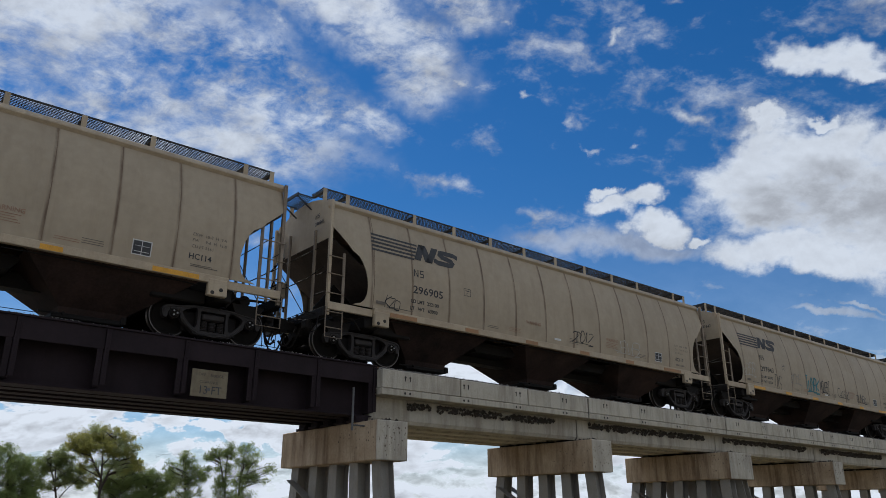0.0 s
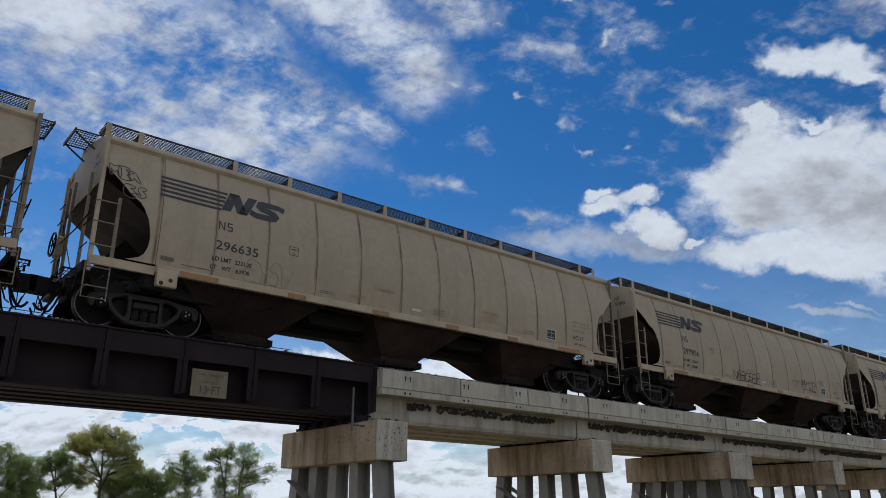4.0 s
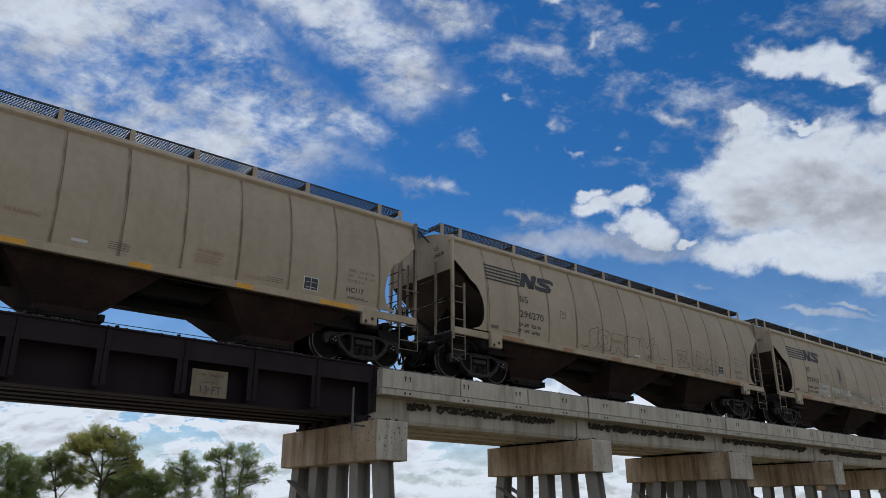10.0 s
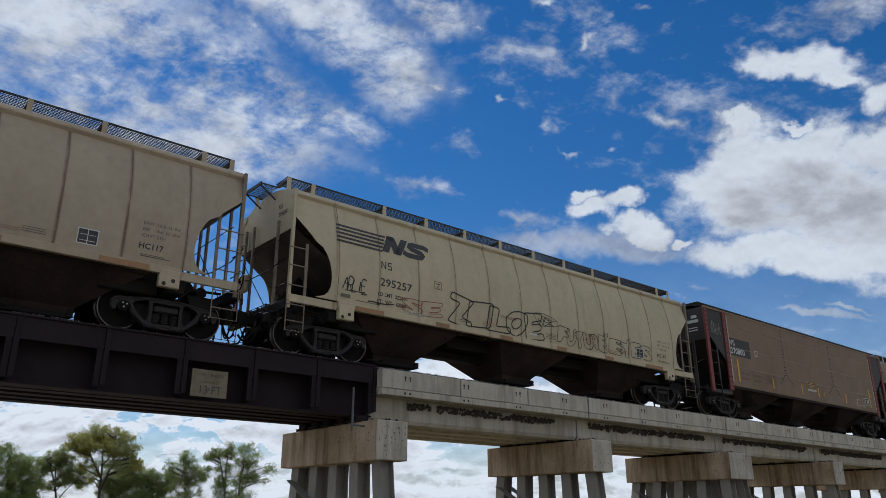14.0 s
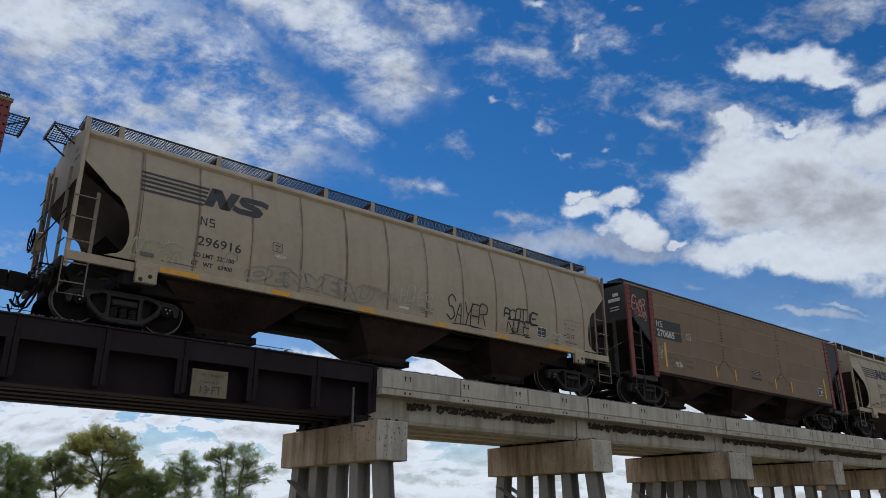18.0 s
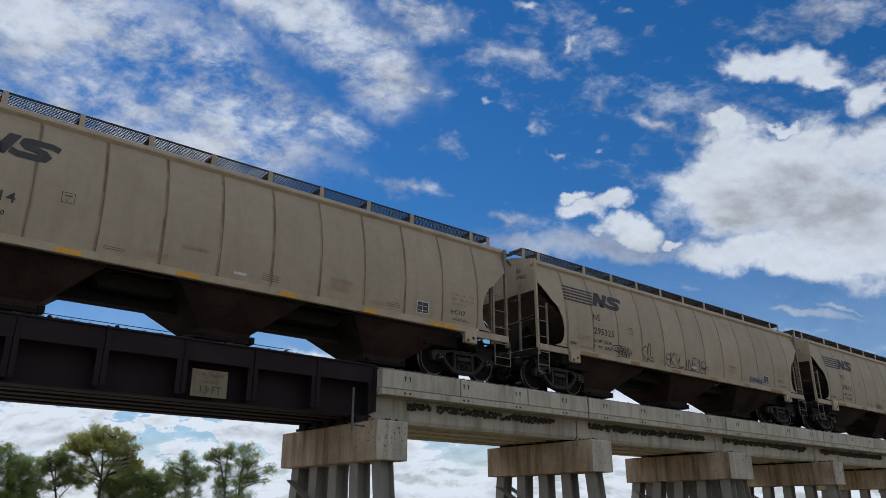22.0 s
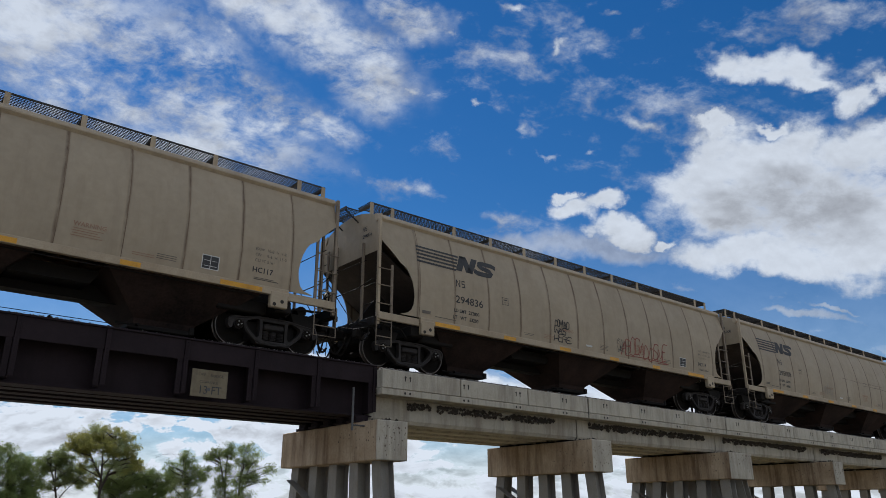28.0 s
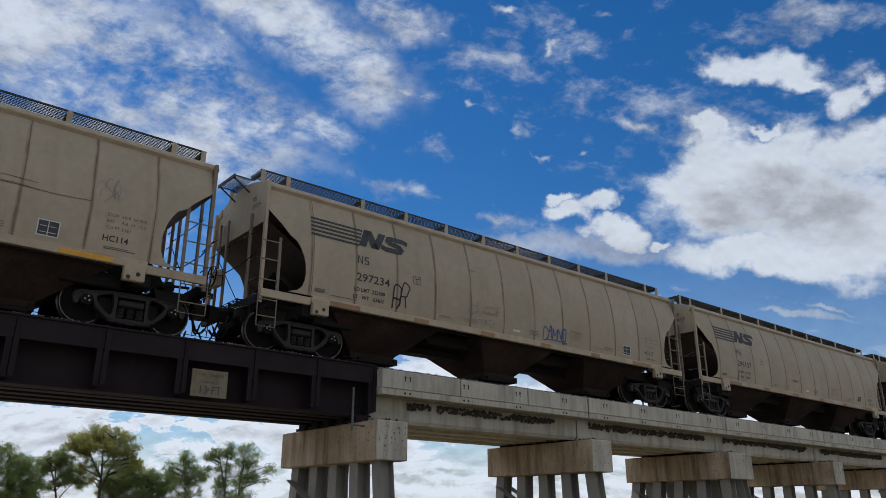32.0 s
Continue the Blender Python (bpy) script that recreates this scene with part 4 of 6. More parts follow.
def riveted_hopper():
    """The older flat-sided, riveted brown hopper with maroon posts and black ends."""
    car = new("covered_hopper")
    L = RED_BODY
    side_levels = ((1.10, 1.86), (1.87, 2.62), (2.63, 3.50), (3.51, 3.96))
    for k, (z0, z1) in enumerate(side_levels):
        part("side_panel", Geo().cbox(1.46, L - 1.46, -1.53 - 0.004 * (k % 2), -1.49, z0, z1, 0.006), BROWN, car)
    for z in (1.865, 2.625, 3.505):
        part("seam_strip", Geo().cbox(1.5, L - 1.5, -1.541, -1.52, z - 0.014, z + 0.010, 0.004), LIP, car, "scuffed pale seam edge")
    part("seam_backing", Geo().box(1.46, L - 1.46, -1.515, -1.5, 1.10, 3.96), GRIME, car)
    part("far_side_sheet", Geo().cbox(1.46, L - 1.46, 1.49, 1.53, 1.10, 3.96, 0.006), BROWN, car)
    roof = Geo()
    for lift in (0.0, -0.02):
        roof.grid([[(x, y, 3.98 + 0.25 * (1 - (y / 1.5) ** 2) + lift) for y in [-1.5 + 0.25 * k for k in range(13)]] for x in (0.0, L / 2, L)])
    part("roof", roof, BLACK_CAR, car, smooth=True)
    for s in (-1, 1):
        part("top_chord", Geo().cbox(-0.03, L + 0.03, *sorted((s * 1.47, s * 1.55)), 3.95, 4.04, 0.012), BROWN, car)
        part("side_sill", Geo().cbox(1.3, L - 1.3, *sorted((s * 1.42, s * 1.52)), 1.0, 1.10, 0.012), HOPPER, car)
        part("side_sill", Geo().cbox(-0.02, 1.3, *sorted((s * 1.42, s * 1.5)), 0.72, 0.86, 0.012), BLACK_CAR, car)
        part("side_sill", Geo().cbox(L - 1.3, L + 0.02, *sorted((s * 1.42, s * 1.5)), 0.72, 0.86, 0.012), BLACK_CAR, car)
        for x, d in ((0.0, 1), (L, -1)):
            part("corner_post", Geo().cbox(min(x, x + d * 0.2), max(x, x + d * 0.2), *sorted((s * 1.46, s * 1.54)), 0.75, 4.02, 0.012), MAROON, car)
            part("side_post", Geo().cbox(min(x + d * 1.24, x + d * 1.5), max(x + d * 1.24, x + d * 1.5), *sorted((s * 1.50, s * 1.56)), 0.9, 4.0, 0.012), MAROON, car)
            outline = [(x + d * 0.2, 3.98), (x + d * 1.24, 3.98), (x + d * 1.24, 2.05), (x + d * 0.2, 2.92)]
            part("end_panel", Geo().prism(outline, *sorted((s * 1.47, s * 1.51))), BLACK_CAR, car)
            rv = Geo()
            for k in range(16):
                for xx in (0.05, 0.15, 1.30, 1.44):
                    zz = 1.05 + 0.185 * k
                    if xx < 0.3 and zz < 2.95:
                        continue
                    yy = 1.54 if xx < 0.3 else 1.56
                    rv.rod((x + d * xx, s * yy, zz), (x + d * xx, s * (yy + 0.014), zz), 0.02, 6)
            for k in range(9):
                t = k / 8
                rv.rod((x + d * (0.26 + 0.95 * t), s * 1.51, 2.93 - 0.80 * t), (x + d * (0.26 + 0.95 * t), s * 1.525, 2.93 - 0.80 * t), 0.016, 6)
            part("riveting", rv, IRON, car, kind="stuff")
    for x, d in ((0.0, 1), (L, -1)):
        end = Geo().box(min(x, x + d * 0.03), max(x, x + d * 0.03), -1.46, 1.46, 2.72, 4.0)
        part("end_sheet", end, BLACK_CAR, car)
        rv = Geo()
        for k in range(22):
            rv.rod((x, -1.4 + 0.13 * k, 2.76), (x - d * 0.014, -1.4 + 0.13 * k, 2.76), 0.018, 6)
        part("riveting", rv, CAST, car, kind="stuff")
        slope = Geo()
        for lift in (0.0, 0.03):
            slope.grid([[(x + d * (c + lift), y * 1.45, z) for y in [-1 + 0.25 * k for k in range(9)]] for c, z in ((0.02, 2.74), (1.4, 1.75), (2.9, 0.75), (3.3, 0.45))])
        part("slope_sheet", slope, BLACK_CAR, car)
        web = Geo().prism([(x + d * 0.05, 1.0), (x + d * 0.2, 2.6), (x + d * 1.3, 1.7), (x + d * 1.2, 0.9)], -0.03, 0.03)
        web.cbox(min(x + d * 1.15, x + d * 1.6), max(x + d * 1.15, x + d * 1.6), -1.42, 1.42, 0.74, 0.95, 0.03)
        web.prism([(x + d * 0.3, 0.98), (x + d * 3.0, 0.98), (x + d * 3.0, 0.75), (x + d * 0.3, 0.7)], -0.25, 0.25)
        part("bolster", web, BLACK_CAR, car)
        for y in (-0.95, 0.3, 1.0):
            part("end_post", Geo().cbox(min(x, x - d * 0.07), max(x, x - d * 0.07), y - 0.06, y + 0.06, 0.8, 2.8, 0.01), BLACK_CAR, car)
        rails = Geo().line([(x - d * 0.1, -1.42, 1.95), (x - d * 0.14, -0.5, 1.7), (x - d * 0.14, 1.3, 1.7)], 0.014)
        for z in (1.1, 1.5, 1.9, 2.3, 2.7, 3.1, 3.5):
            rails.rod((x - d * 0.08, 0.95, z), (x - d * 0.08, 1.42, z), 0.014)
        part("grab_rail", rails, IRON, car)
        step = grating(min(x, x - d * 0.4), max(x, x - d * 0.4), -1.0, 1.0, 0.95, 0.06)
        part("crossover_platform", step, IRON, car)
        deck = grating(min(x, x - d * 0.5), max(x, x - d * 0.5), -0.5, 0.5, 4.22, 0.07)
        deck.beam((x - d * 0.5, -0.52, 4.2), (x - d * 0.5, 0.52, 4.2), 0.03, 0.08)
        deck.beam((x - d * 0.46, -0.4, 4.18), (x, -0.4, 3.9), 0.03, 0.03)
        part("end_platform", deck, GRATE, car)
        part("brake_gear", Geo().rod((x + d * 0.55, -1.0, 0.98), (x + d * 0.55, 0.2, 0.98), 0.13, 10), IRON, car)
        coupler_parts(car, x, -d)
        ladder(car, x + d * 0.16, x + d * 0.68, -1.50, 0.42, (1.02, 1.42, 1.85, 2.3), 2.62, BLACK_CAR)
    for c, l0, l1 in ((3.75, 2.1, 1.7), (L / 2, 1.6, 1.7), (L - 3.75, 1.6, 2.1)):
        h = Geo()
        rows = []
        for z, f, w in ((1.04, 1.0, 1.40), (0.34, 0.34, 0.62), (0.20, 0.32, 0.57)):
            a, b = c - l0 * f, c + l1 * f
            rows.append([(a, -w, z), (b, -w, z), (b, w, z), (a, w, z), (a, -w, z)])
        hop = part("hopper", h.grid(rows), HOPPER, car, "dark brown sloped discharge hopper")
        part("outlet_gate", Geo().cbox(c - 0.66, c + 0.66, -0.6, 0.6, 0.12, 0.22, 0.015).rod((c - 0.5, -0.68, 0.2), (c - 0.5, 0.68, 0.2), 0.03)
             .rod((c - 0.62, -0.6, 0.19), (c - 0.95, -0.6, 0.19), 0.02), IRON, hop)
    # ridges and centre sill again black, with the recess's shade in the colour
    for c in (6.05, L - 6.05):
        part("ridge_sheet", Geo().prism([(c - 0.75, 0.80), (c + 0.75, 0.80), (c + 0.95, 1.05), (c - 0.95, 1.05)], -0.85, 0.85), IRON, car)
    part("centre_sill", Geo().cbox(0.2, L - 0.2, -0.2, 0.2, 0.62, 0.98, 0.01), IRON, car)
    for y0, y1 in ((-1.28, -0.72), (0.72, 1.28)):
        part("running_board", grating(0.02, L - 0.02, y0, y1, 4.24), GRATE, car, "low open steel grating walkway")
    marks = Geo()
    for xc in (5.86, 10.28):
        for k in range(15):
            z = 3.86 - 0.115 * k - (0.1 if k > 4 else 0) - (0.1 if k > 9 else 0)
            decal(marks, bars([(-0.07, 0.07, 0, 0.03)]), xc, z, flat_girth, 0.009)
        for k in range(7):
            t = k / 6
            for s in (-1, 1):
                decal(marks, bars([(-0.05, 0.05, 0, 0.03)]), xc + s * (0.08 + 0.5 * t), 1.95 - 0.42 * t, flat_girth, 0.009)
    part("riveting", marks, IRON, car, kind="stuff")
    for x in (1.5, L - 1.5):
        truck(car, x)
    return car


def dress_riveted(car, number, tags):
    part("number_panel", decal(Geo(), bars([(0, 1.58, 0, 0.70)]), 1.51, 2.30, flat_girth, 0.008), BLACK_CAR, car, "black number panel")
    f = 1.04 / max(0.1, width_of(number, 0.33))
    v, fc = lettering(number, 0.33, 0.006)
    part("lettering", decal(Geo(), ([(x * f, z) for x, z in v], fc), 1.60, 2.38, flat_girth, 0.012), WHITE_PAINT, car)
    part("lettering", decal(Geo(), reporting_mark(0.21), 1.60, 2.71, flat_girth, 0.012), WHITE_PAINT, car)
    box = decal(Geo(), bars([(0, 0.25, 0, 0.02), (0, 0.25, 0.21, 0.23), (0, 0.02, 0, 0.23), (0.23, 0.25, 0, 0.23)]), 3.44, 2.47, flat_girth, 0.009)
    decal(box, lettering("C", 0.14), 3.51, 2.52, flat_girth, 0.009)
    part("stencil_box", box, WHITE_PAINT, car)
    hc = part("data_plate", decal(Geo(), bars([(0, 0.36, 0, 0.28)]), 13.49, 1.42, flat_girth, 0.009), DARK_PAINT, car, "black and white inspection stencil")
    part("panel_border", decal(Geo(), bars([(-0.03, 0.39, 0.28, 0.31), (-0.03, 0.39, -0.03, 0.0), (-0.03, 0, 0, 0.28), (0.36, 0.39, 0, 0.28), (0.03, 0.16, 0.17, 0.19), (0.2, 0.33, 0.05, 0.2)]),
                               13.49, 1.42, flat_girth, 0.012), WHITE_PAINT, hc)
    part("lettering", Geo().add([(-0.02, y, z) for y, z in ((-1.2, 3.6), (-0.95, 3.6), (-0.95, 3.72), (-1.2, 3.72))], [(0, 1, 2, 3)])
         .add([(-0.02, y, z) for y, z in ((-1.25, 3.42), (-0.75, 3.42), (-0.75, 3.54), (-1.25, 3.54))], [(0, 1, 2, 3)])
         .add([(-0.02, y, z) for y, z in ((-1.2, 3.2), (-0.8, 3.2), (-0.8, 3.24), (-1.2, 3.24))], [(0, 1, 2, 3)])
         .add([(-0.02, y, z) for y, z in ((-1.2, 3.1), (-0.8, 3.1), (-0.8, 3.14), (-1.2, 3.14))], [(0, 1, 2, 3)]), WHITE_PAINT, car)
    old = number == "270800"
    # upright reflector strips and placards stand differently on the two cars
    strips = (2.0, 4.64, 7.11, 8.63, 11.37, 14.03) if old else (2.0, 5.22, 6.58, 9.68, 11.03, 14.16)
    for x in strips:
        part("reflector", Geo().box(x - 0.05, x + 0.05, -1.55, -1.536, 1.29, 2.17 if x in (strips[0], strips[-1]) else 1.71), YELLOW, car)
    for x, z, w, h in (((7.70, 1.66, 0.71, 0.27), (9.05, 1.38, 0.44, 0.18)) if old else ((7.84, 1.66, 0.70, 0.26), (9.07, 1.38, 0.42, 0.17))):
        card = part("placard", decal(Geo(), bars([(0, w, 0, h)]), x, z, flat_girth, 0.009), DARK_PAINT, car, "black and yellow warning placard" if old else "faded black warning placard")
        rim = [(0.012, w - 0.012, h - 0.024, h - 0.012), (0.012, w - 0.012, 0.012, 0.024), (0.012, 0.024, 0.024, h - 0.024), (w - 0.024, w - 0.012, 0.024, h - 0.024)]
        lines = [(w * 0.28, w * 0.72, h * 0.66, h * 0.80), (w * 0.1, w * 0.9, h * 0.43, h * 0.53), (w * 0.1, w * 0.9, h * 0.2, h * 0.30)]
        part("placard_print", decal(Geo(), bars(rim + lines), x, z, flat_girth, 0.012), YELLOW if old else RUST_PRINT, card)
    part("paint_patch", decal(Geo(), bars([(0, 0.8, 0, 0.09)]), 7.68 if old else 7.78, 1.5, flat_girth, 0.009), S_PALE if old else DARK_PAINT, car, "painted-over strip below the placard")
    for k in range(2):
        part("stencil_note", decal(Geo(), bars([(0, 0.22, 0, 0.07), (0.3, 0.62, 0, 0.07), (0.95, 1.5, 0, 0.07)]), 2.2, 1.62 - 0.2 * k, flat_girth, 0.009), S_TAUPE, car)
    if old:
        for x in (1.52, RED_BODY - 1.60):
            part("pale_strip", decal(Geo(), bars([(0, 0.08, 0, 0.9), (0.015, 0.07, 0.95, 2.6)]), x, 1.25, flat_girth, 0.009), PALE_BAR, car, "narrow pale strip beside the post")
    for k, (x, z, w, h, mat, stroke, *word) in enumerate(tags):
        style = word[0] if word else ""
        part("spray_tag", decal(Geo(), spray_shape(style, w, h, stroke, hash_number(number, k)), x, z, flat_girth, 0.014), mat, car, "spray-painted lettering" if len(style) > 1 else "loose spray-painted scrawl")


def spray(name, colour):
    return material(name, colour, 0.6, scale=5, bump=0.0, vary=0)


PALE_BAR = spray("pale bar paint", (0.5, 0.42, 0.33))
S_BROWN = spray("brown rubbed stain", (0.16, 0.115, 0.08))
S_BLACK = spray("black spray paint", (0.03, 0.03, 0.032))
S_WHITE = spray("white spray paint", (0.70, 0.67, 0.60))
S_PALE = spray("thin pale spray paint", (0.46, 0.43, 0.37))
S_SLATE = spray("faded marker paint", (0.085, 0.075, 0.068))
S_FAINT_GREEN = spray("pale green spray paint", (0.42, 0.45, 0.27))
S_TAUPE = spray("rubbed taupe paint", (0.14, 0.10, 0.07))
S_GREY = spray("thin grey spray paint", (0.30, 0.27, 0.225))
S_TEAL = spray("teal spray paint", (0.05, 0.22, 0.25))
S_BLUE = spray("blue spray paint", (0.07, 0.11, 0.26))
S_RED = spray("red spray paint", (0.32, 0.09, 0.07))
S_PINK = spray("pink spray paint", (0.62, 0.28, 0.24))
S_YELLOW = spray("dull yellow spray paint", (0.46, 0.33, 0.11))

PITCH, FIRST = 17.834, -154.67
# number, load limit, weight, tape, panel code, spray marks
BEIGE_CARS = {
    0: ("297118", "222100", "63900", YELLOW, "HC114", []),
    1: ("296905", "222100", "63900", ORANGE, "HC117", [(1.59, 1.38, 0.43, 0.27, S_BLACK, 0.018, "KZO"), (8.77, 1.50, 0.94, 0.32, S_BLACK, 0.022, "2PD12"), (10.83, 1.46, 1.30, 0.35, S_PALE, 0.022, "JSVB")]),
    2: ("297843", "222300", "63700", YELLOW, "HC117", [(1.06, 1.65, 0.92, 0.40, S_PALE, 0.022, "NPER"), (3.46, 1.32, 0.59, 0.49, S_SLATE, 0.022, "TXS"), (4.91, 1.70, 0.91, 0.35, S_GREY, 0.024, "OPCE"),
        (6.19, 1.50, 1.20, 0.53, S_TEAL, 0.055, "TUNEK"), (7.53, 1.56, 0.89, 0.50, S_BLACK, 0.024, "AQUEST"), (9.27, 1.50, 1.11, 0.37, S_BLACK, 0.022, "CKAY"), (11.21, 1.44, 1.08, 0.32, S_SLATE, 0.03, "TUNEK"),
        (15.0, 2.0, 0.5, 0.5, S_GREY, 0.014)]),
    3: ("296635", "222100", "63900", ORANGE, "HC117", [(0.05, 2.95, 0.62, 0.33, S_SLATE, 0.022, "o:MER"), (0.38, 2.60, 0.50, 0.31, S_SLATE, 0.022, "o:ES"), (3.22, 1.34, 1.09, 0.50, S_GREY, 0.02, "EYSV")]),
    4: ("297856", "222500", "63500", ORANGE, "HC117", [(5.80, 1.36, 1.99, 0.36, S_BLACK, 0.026, "NABOSER"), (11.30, 1.52, 1.23, 0.32, S_BLACK, 0.024, "MYTOR"), (13.0, 1.80, 0.4, 0.28, S_GREY, 0.018)]),
    5: ("297537", "222000", "64000", ORANGE, "HC117", [(3.15, 1.28, 2.1, 0.52, S_WHITE, 0.036, "o:CLOCK"), (5.52, 1.45, 0.32, 0.23, S_WHITE, 0.03, "+"), (5.93, 1.32, 1.84, 0.48, S_WHITE, 0.032, "o:SOUTHS"),
        (8.15, 1.48, 0.96, 0.40, S_YELLOW, 0.026), (1.2, 1.55, 0.12, 1.5, S_BROWN, 0.07), (14.75, 1.95, 0.16, 1.0, S_BROWN, 0.09)]),
    6: ("297709", "222800", "63200", YELLOW, "HC117", [(3.82, 1.42, 1.15, 0.42, S_BLACK, 0.026, "BOSERI")]),
    7: ("296270", "222100", "63900", ORANGE, "HC117", [(5.25, 1.36, 4.4, 0.70, S_SLATE, 0.014, "o:JORIVL"), (10.38, 1.35, 3.2, 0.66, S_SLATE, 0.014, "o:ZURCK")]),
    8: ("297413", "222300", "63700", ORANGE, "HC117", [(3.42, 1.38, 1.07, 0.5, S_WHITE, -0.045), (3.5, 1.55, 0.9, 0.3, S_WHITE, 0.05), (3.40, 1.5, 2.6, 0.5, S_FAINT_GREEN, 0.02), (4.73, 1.62, 0.31, 0.26, S_WHITE, -0.04), (5.05, 1.60, 1.15, 0.24, S_WHITE, 0.055),
        (6.21, 1.60, 0.43, 0.28, S_WHITE, -0.05), (5.6, 1.9, 0.45, 0.9, S_GREY, 0.05), (7.02, 1.55, 1.75, 0.42, S_PALE, -0.022), (7.4, 1.6, 1.0, 0.3, S_FAINT_GREEN, 0.02), (8.98, 1.46, 1.0, 0.36, S_WHITE, -0.026), (9.7, 1.46, 1.2, 0.5, S_WHITE, 0.024)]),
    9: ("295257", "222500", "63500", ORANGE, "HC115", [(1.35, 1.62, 0.68, 0.32, S_BLACK, 0.022, "ARLIE"), (1.7, 1.40, 1.6, 0.1, S_BLACK, 0.03, "~"), (3.12, 1.34, 1.32, 0.44, S_RED, 0.018, "o:SE"), (3.3, 1.31, 0.8, 0.1, S_WHITE, 0.014),
        (4.72, 1.31, 3.7, 0.78, S_BLACK, 0.036, "o:ZILOE"), (8.29, 1.82, 0.70, 0.20, S_BLACK, 0.018, "WDK"), (8.2, 1.75, 0.85, 0.42, S_SLATE, 0.02, "o:D"), (9.17, 1.32, 2.3, 0.56, S_BLACK, 0.022, "o:FUTURE"),
        (11.65, 1.36, 2.2, 0.56, S_BLACK, 0.022, "o:EYES"), (11.35, 1.85, 0.28, 0.16, S_BLACK, 0.018, "HI")]),
    11: ("296916", "222100", "63900", YELLOW, "HC117", [(1.09, 1.36, 1.05, 0.5, S_FAINT_GREEN, 0.022), (3.1, 1.5, 0.35, 0.3, S_GREY, 0.03, "P"), (3.66, 1.34, 3.39, 0.46, S_GREY, 0.04, "o:OENVERU"), (7.2, 1.5, 0.7, 0.35, S_GREY, 0.022),
        (7.95, 1.58, 1.03, 0.45, S_PALE, 0.022, "HOLES"), (9.54, 1.36, 1.45, 0.62, S_BLACK, 0.028, "SAYER"), (11.70, 1.78, 1.35, 0.32, S_BLACK, 0.04, "BOOTIE"), (11.82, 1.38, 0.91, 0.34, S_BLACK, 0.026, "NUPE"),
        (13.44, 1.36, 0.94, 0.28, S_PALE, 0.03, "XESK"), (4.3, 2.0, 0.3, 0.08, S_WHITE, 0.014)]),
    13: ("297714", "222300", "63700", YELLOW, "HC117", [(1.75, 1.52, 0.4, 0.07, S_BROWN, 0.03)]),
    14: ("295325", "222300", "63700", ORANGE, "HC117", [(3.34, 1.38, 0.95, 0.30, S_BLACK, 0.022, "o:O"), (3.5, 1.32, 0.8, 0.34, S_BLACK, 0.022), (4.93, 1.34, 0.72, 0.64, S_BLACK, 0.03, "o:4L"), (6.34, 1.34, 2.48, 0.42, S_BLACK, 0.026, "SKYLINE18"),
        (11.95, 1.36, 1.07, 0.20, S_BLUE, 0.022), (1.75, 1.62, 0.6, 0.13, S_GREY, 0.014, "CODE")]),
    15: ("296311", "222100", "63900", ORANGE, "HC117", [(5.95, 1.30, 0.85, 0.22, S_SLATE, 0.022)]),
    16: ("297346", "222100", "63900", YELLOW, "HC117", []),
    17: ("294836", "222800", "63200", YELLOW, "HC114", [(6.47, 1.84, 0.64, 0.2, S_BLACK, 0.024, "DOMINO"), (6.44, 1.62, 0.57, 0.18, S_BLACK, 0.022, "WAS"), (6.45, 1.40, 0.77, 0.19, S_BLACK, 0.022, "HERE"), (9.69, 1.44, 2.56, 0.5, S_RED, 0.026, "ABOGADOSME"),
        (9.5, 1.5, 0.5, 0.4, S_SLATE, 0.014)]),
    18: ("295008", "222400", "63600", YELLOW, "HC114", [(6.43, 1.51, 0.85, 0.43, S_GREY, 0.014), (7.96, 2.26, 5.77, 0.16, S_BROWN, 0.014, "~"), (14.0, 2.4, 0.5, 0.5, S_GREY, 0.014)]),
    19: ("297234", "222600", "63400", ORANGE, "HC117", [(3.58, 1.40, 0.5, 0.55, S_BLACK, 0.03, "BR"), (6.18, 1.84, 1.25, 0.17, S_GREY, 0.016, "THE MINK"), (6.17, 1.62, 0.47, 0.16, S_GREY, 0.016, "HAS"), (6.35, 1.42, 1.02, 0.17, S_GREY, 0.016, "SPOKEN"),
        (9.22, 1.42, 1.02, 0.36, S_BLUE, 0.034, "DAMNO"), (5.64, 2.66, 1.62, 0.57, S_GREY, 0.014, "~")]),
    20: ("296157", "222100", "63900", ORANGE, "HC117", []),
    21: ("297390", "222500", "63500", ORANGE, "HC117", []),
}
RED_CARS = {10: ("270800", [(0.35, 3.0, 0.7, 0.5, S_GREY, 0.02), (12.31, 1.32, 1.08, 0.30, S_PALE, 0.018, "JEIO"), (3.88, 1.4, 1.0, 0.4, S_TAUPE, 0.022)]),
            12: ("270685", [(0.26, 3.12, 0.75, 0.42, S_PINK, 0.036, "EXAR"), (0.35, 2.9, 0.7, 0.25, S_PINK, 0.024), (1.60, 1.62, 0.40, 0.36, S_PALE, 0.014, "XARL"), (2.56, 1.36, 0.42, 0.22, S_WHITE, 0.016)])}


def front_of(i):
    """How far along the train the front of car i lies."""
    if i <= 9:
        return FIRST + PITCH * i - PITCH
    if i == 10:
        return 5.72
    if i == 11:
        return 23.40
    if i == 12:
        return 41.12
    return 58.74 + PITCH * (i - 13)


def travelled(t):
    """How far the train has rolled at t seconds."""
    q = (t - 16) / 16
    return 160.925 * q - 3.284 * q ** 2 + 1.769 * q ** 3 + 0.48 * q ** 4 - 1.598 * q ** 5


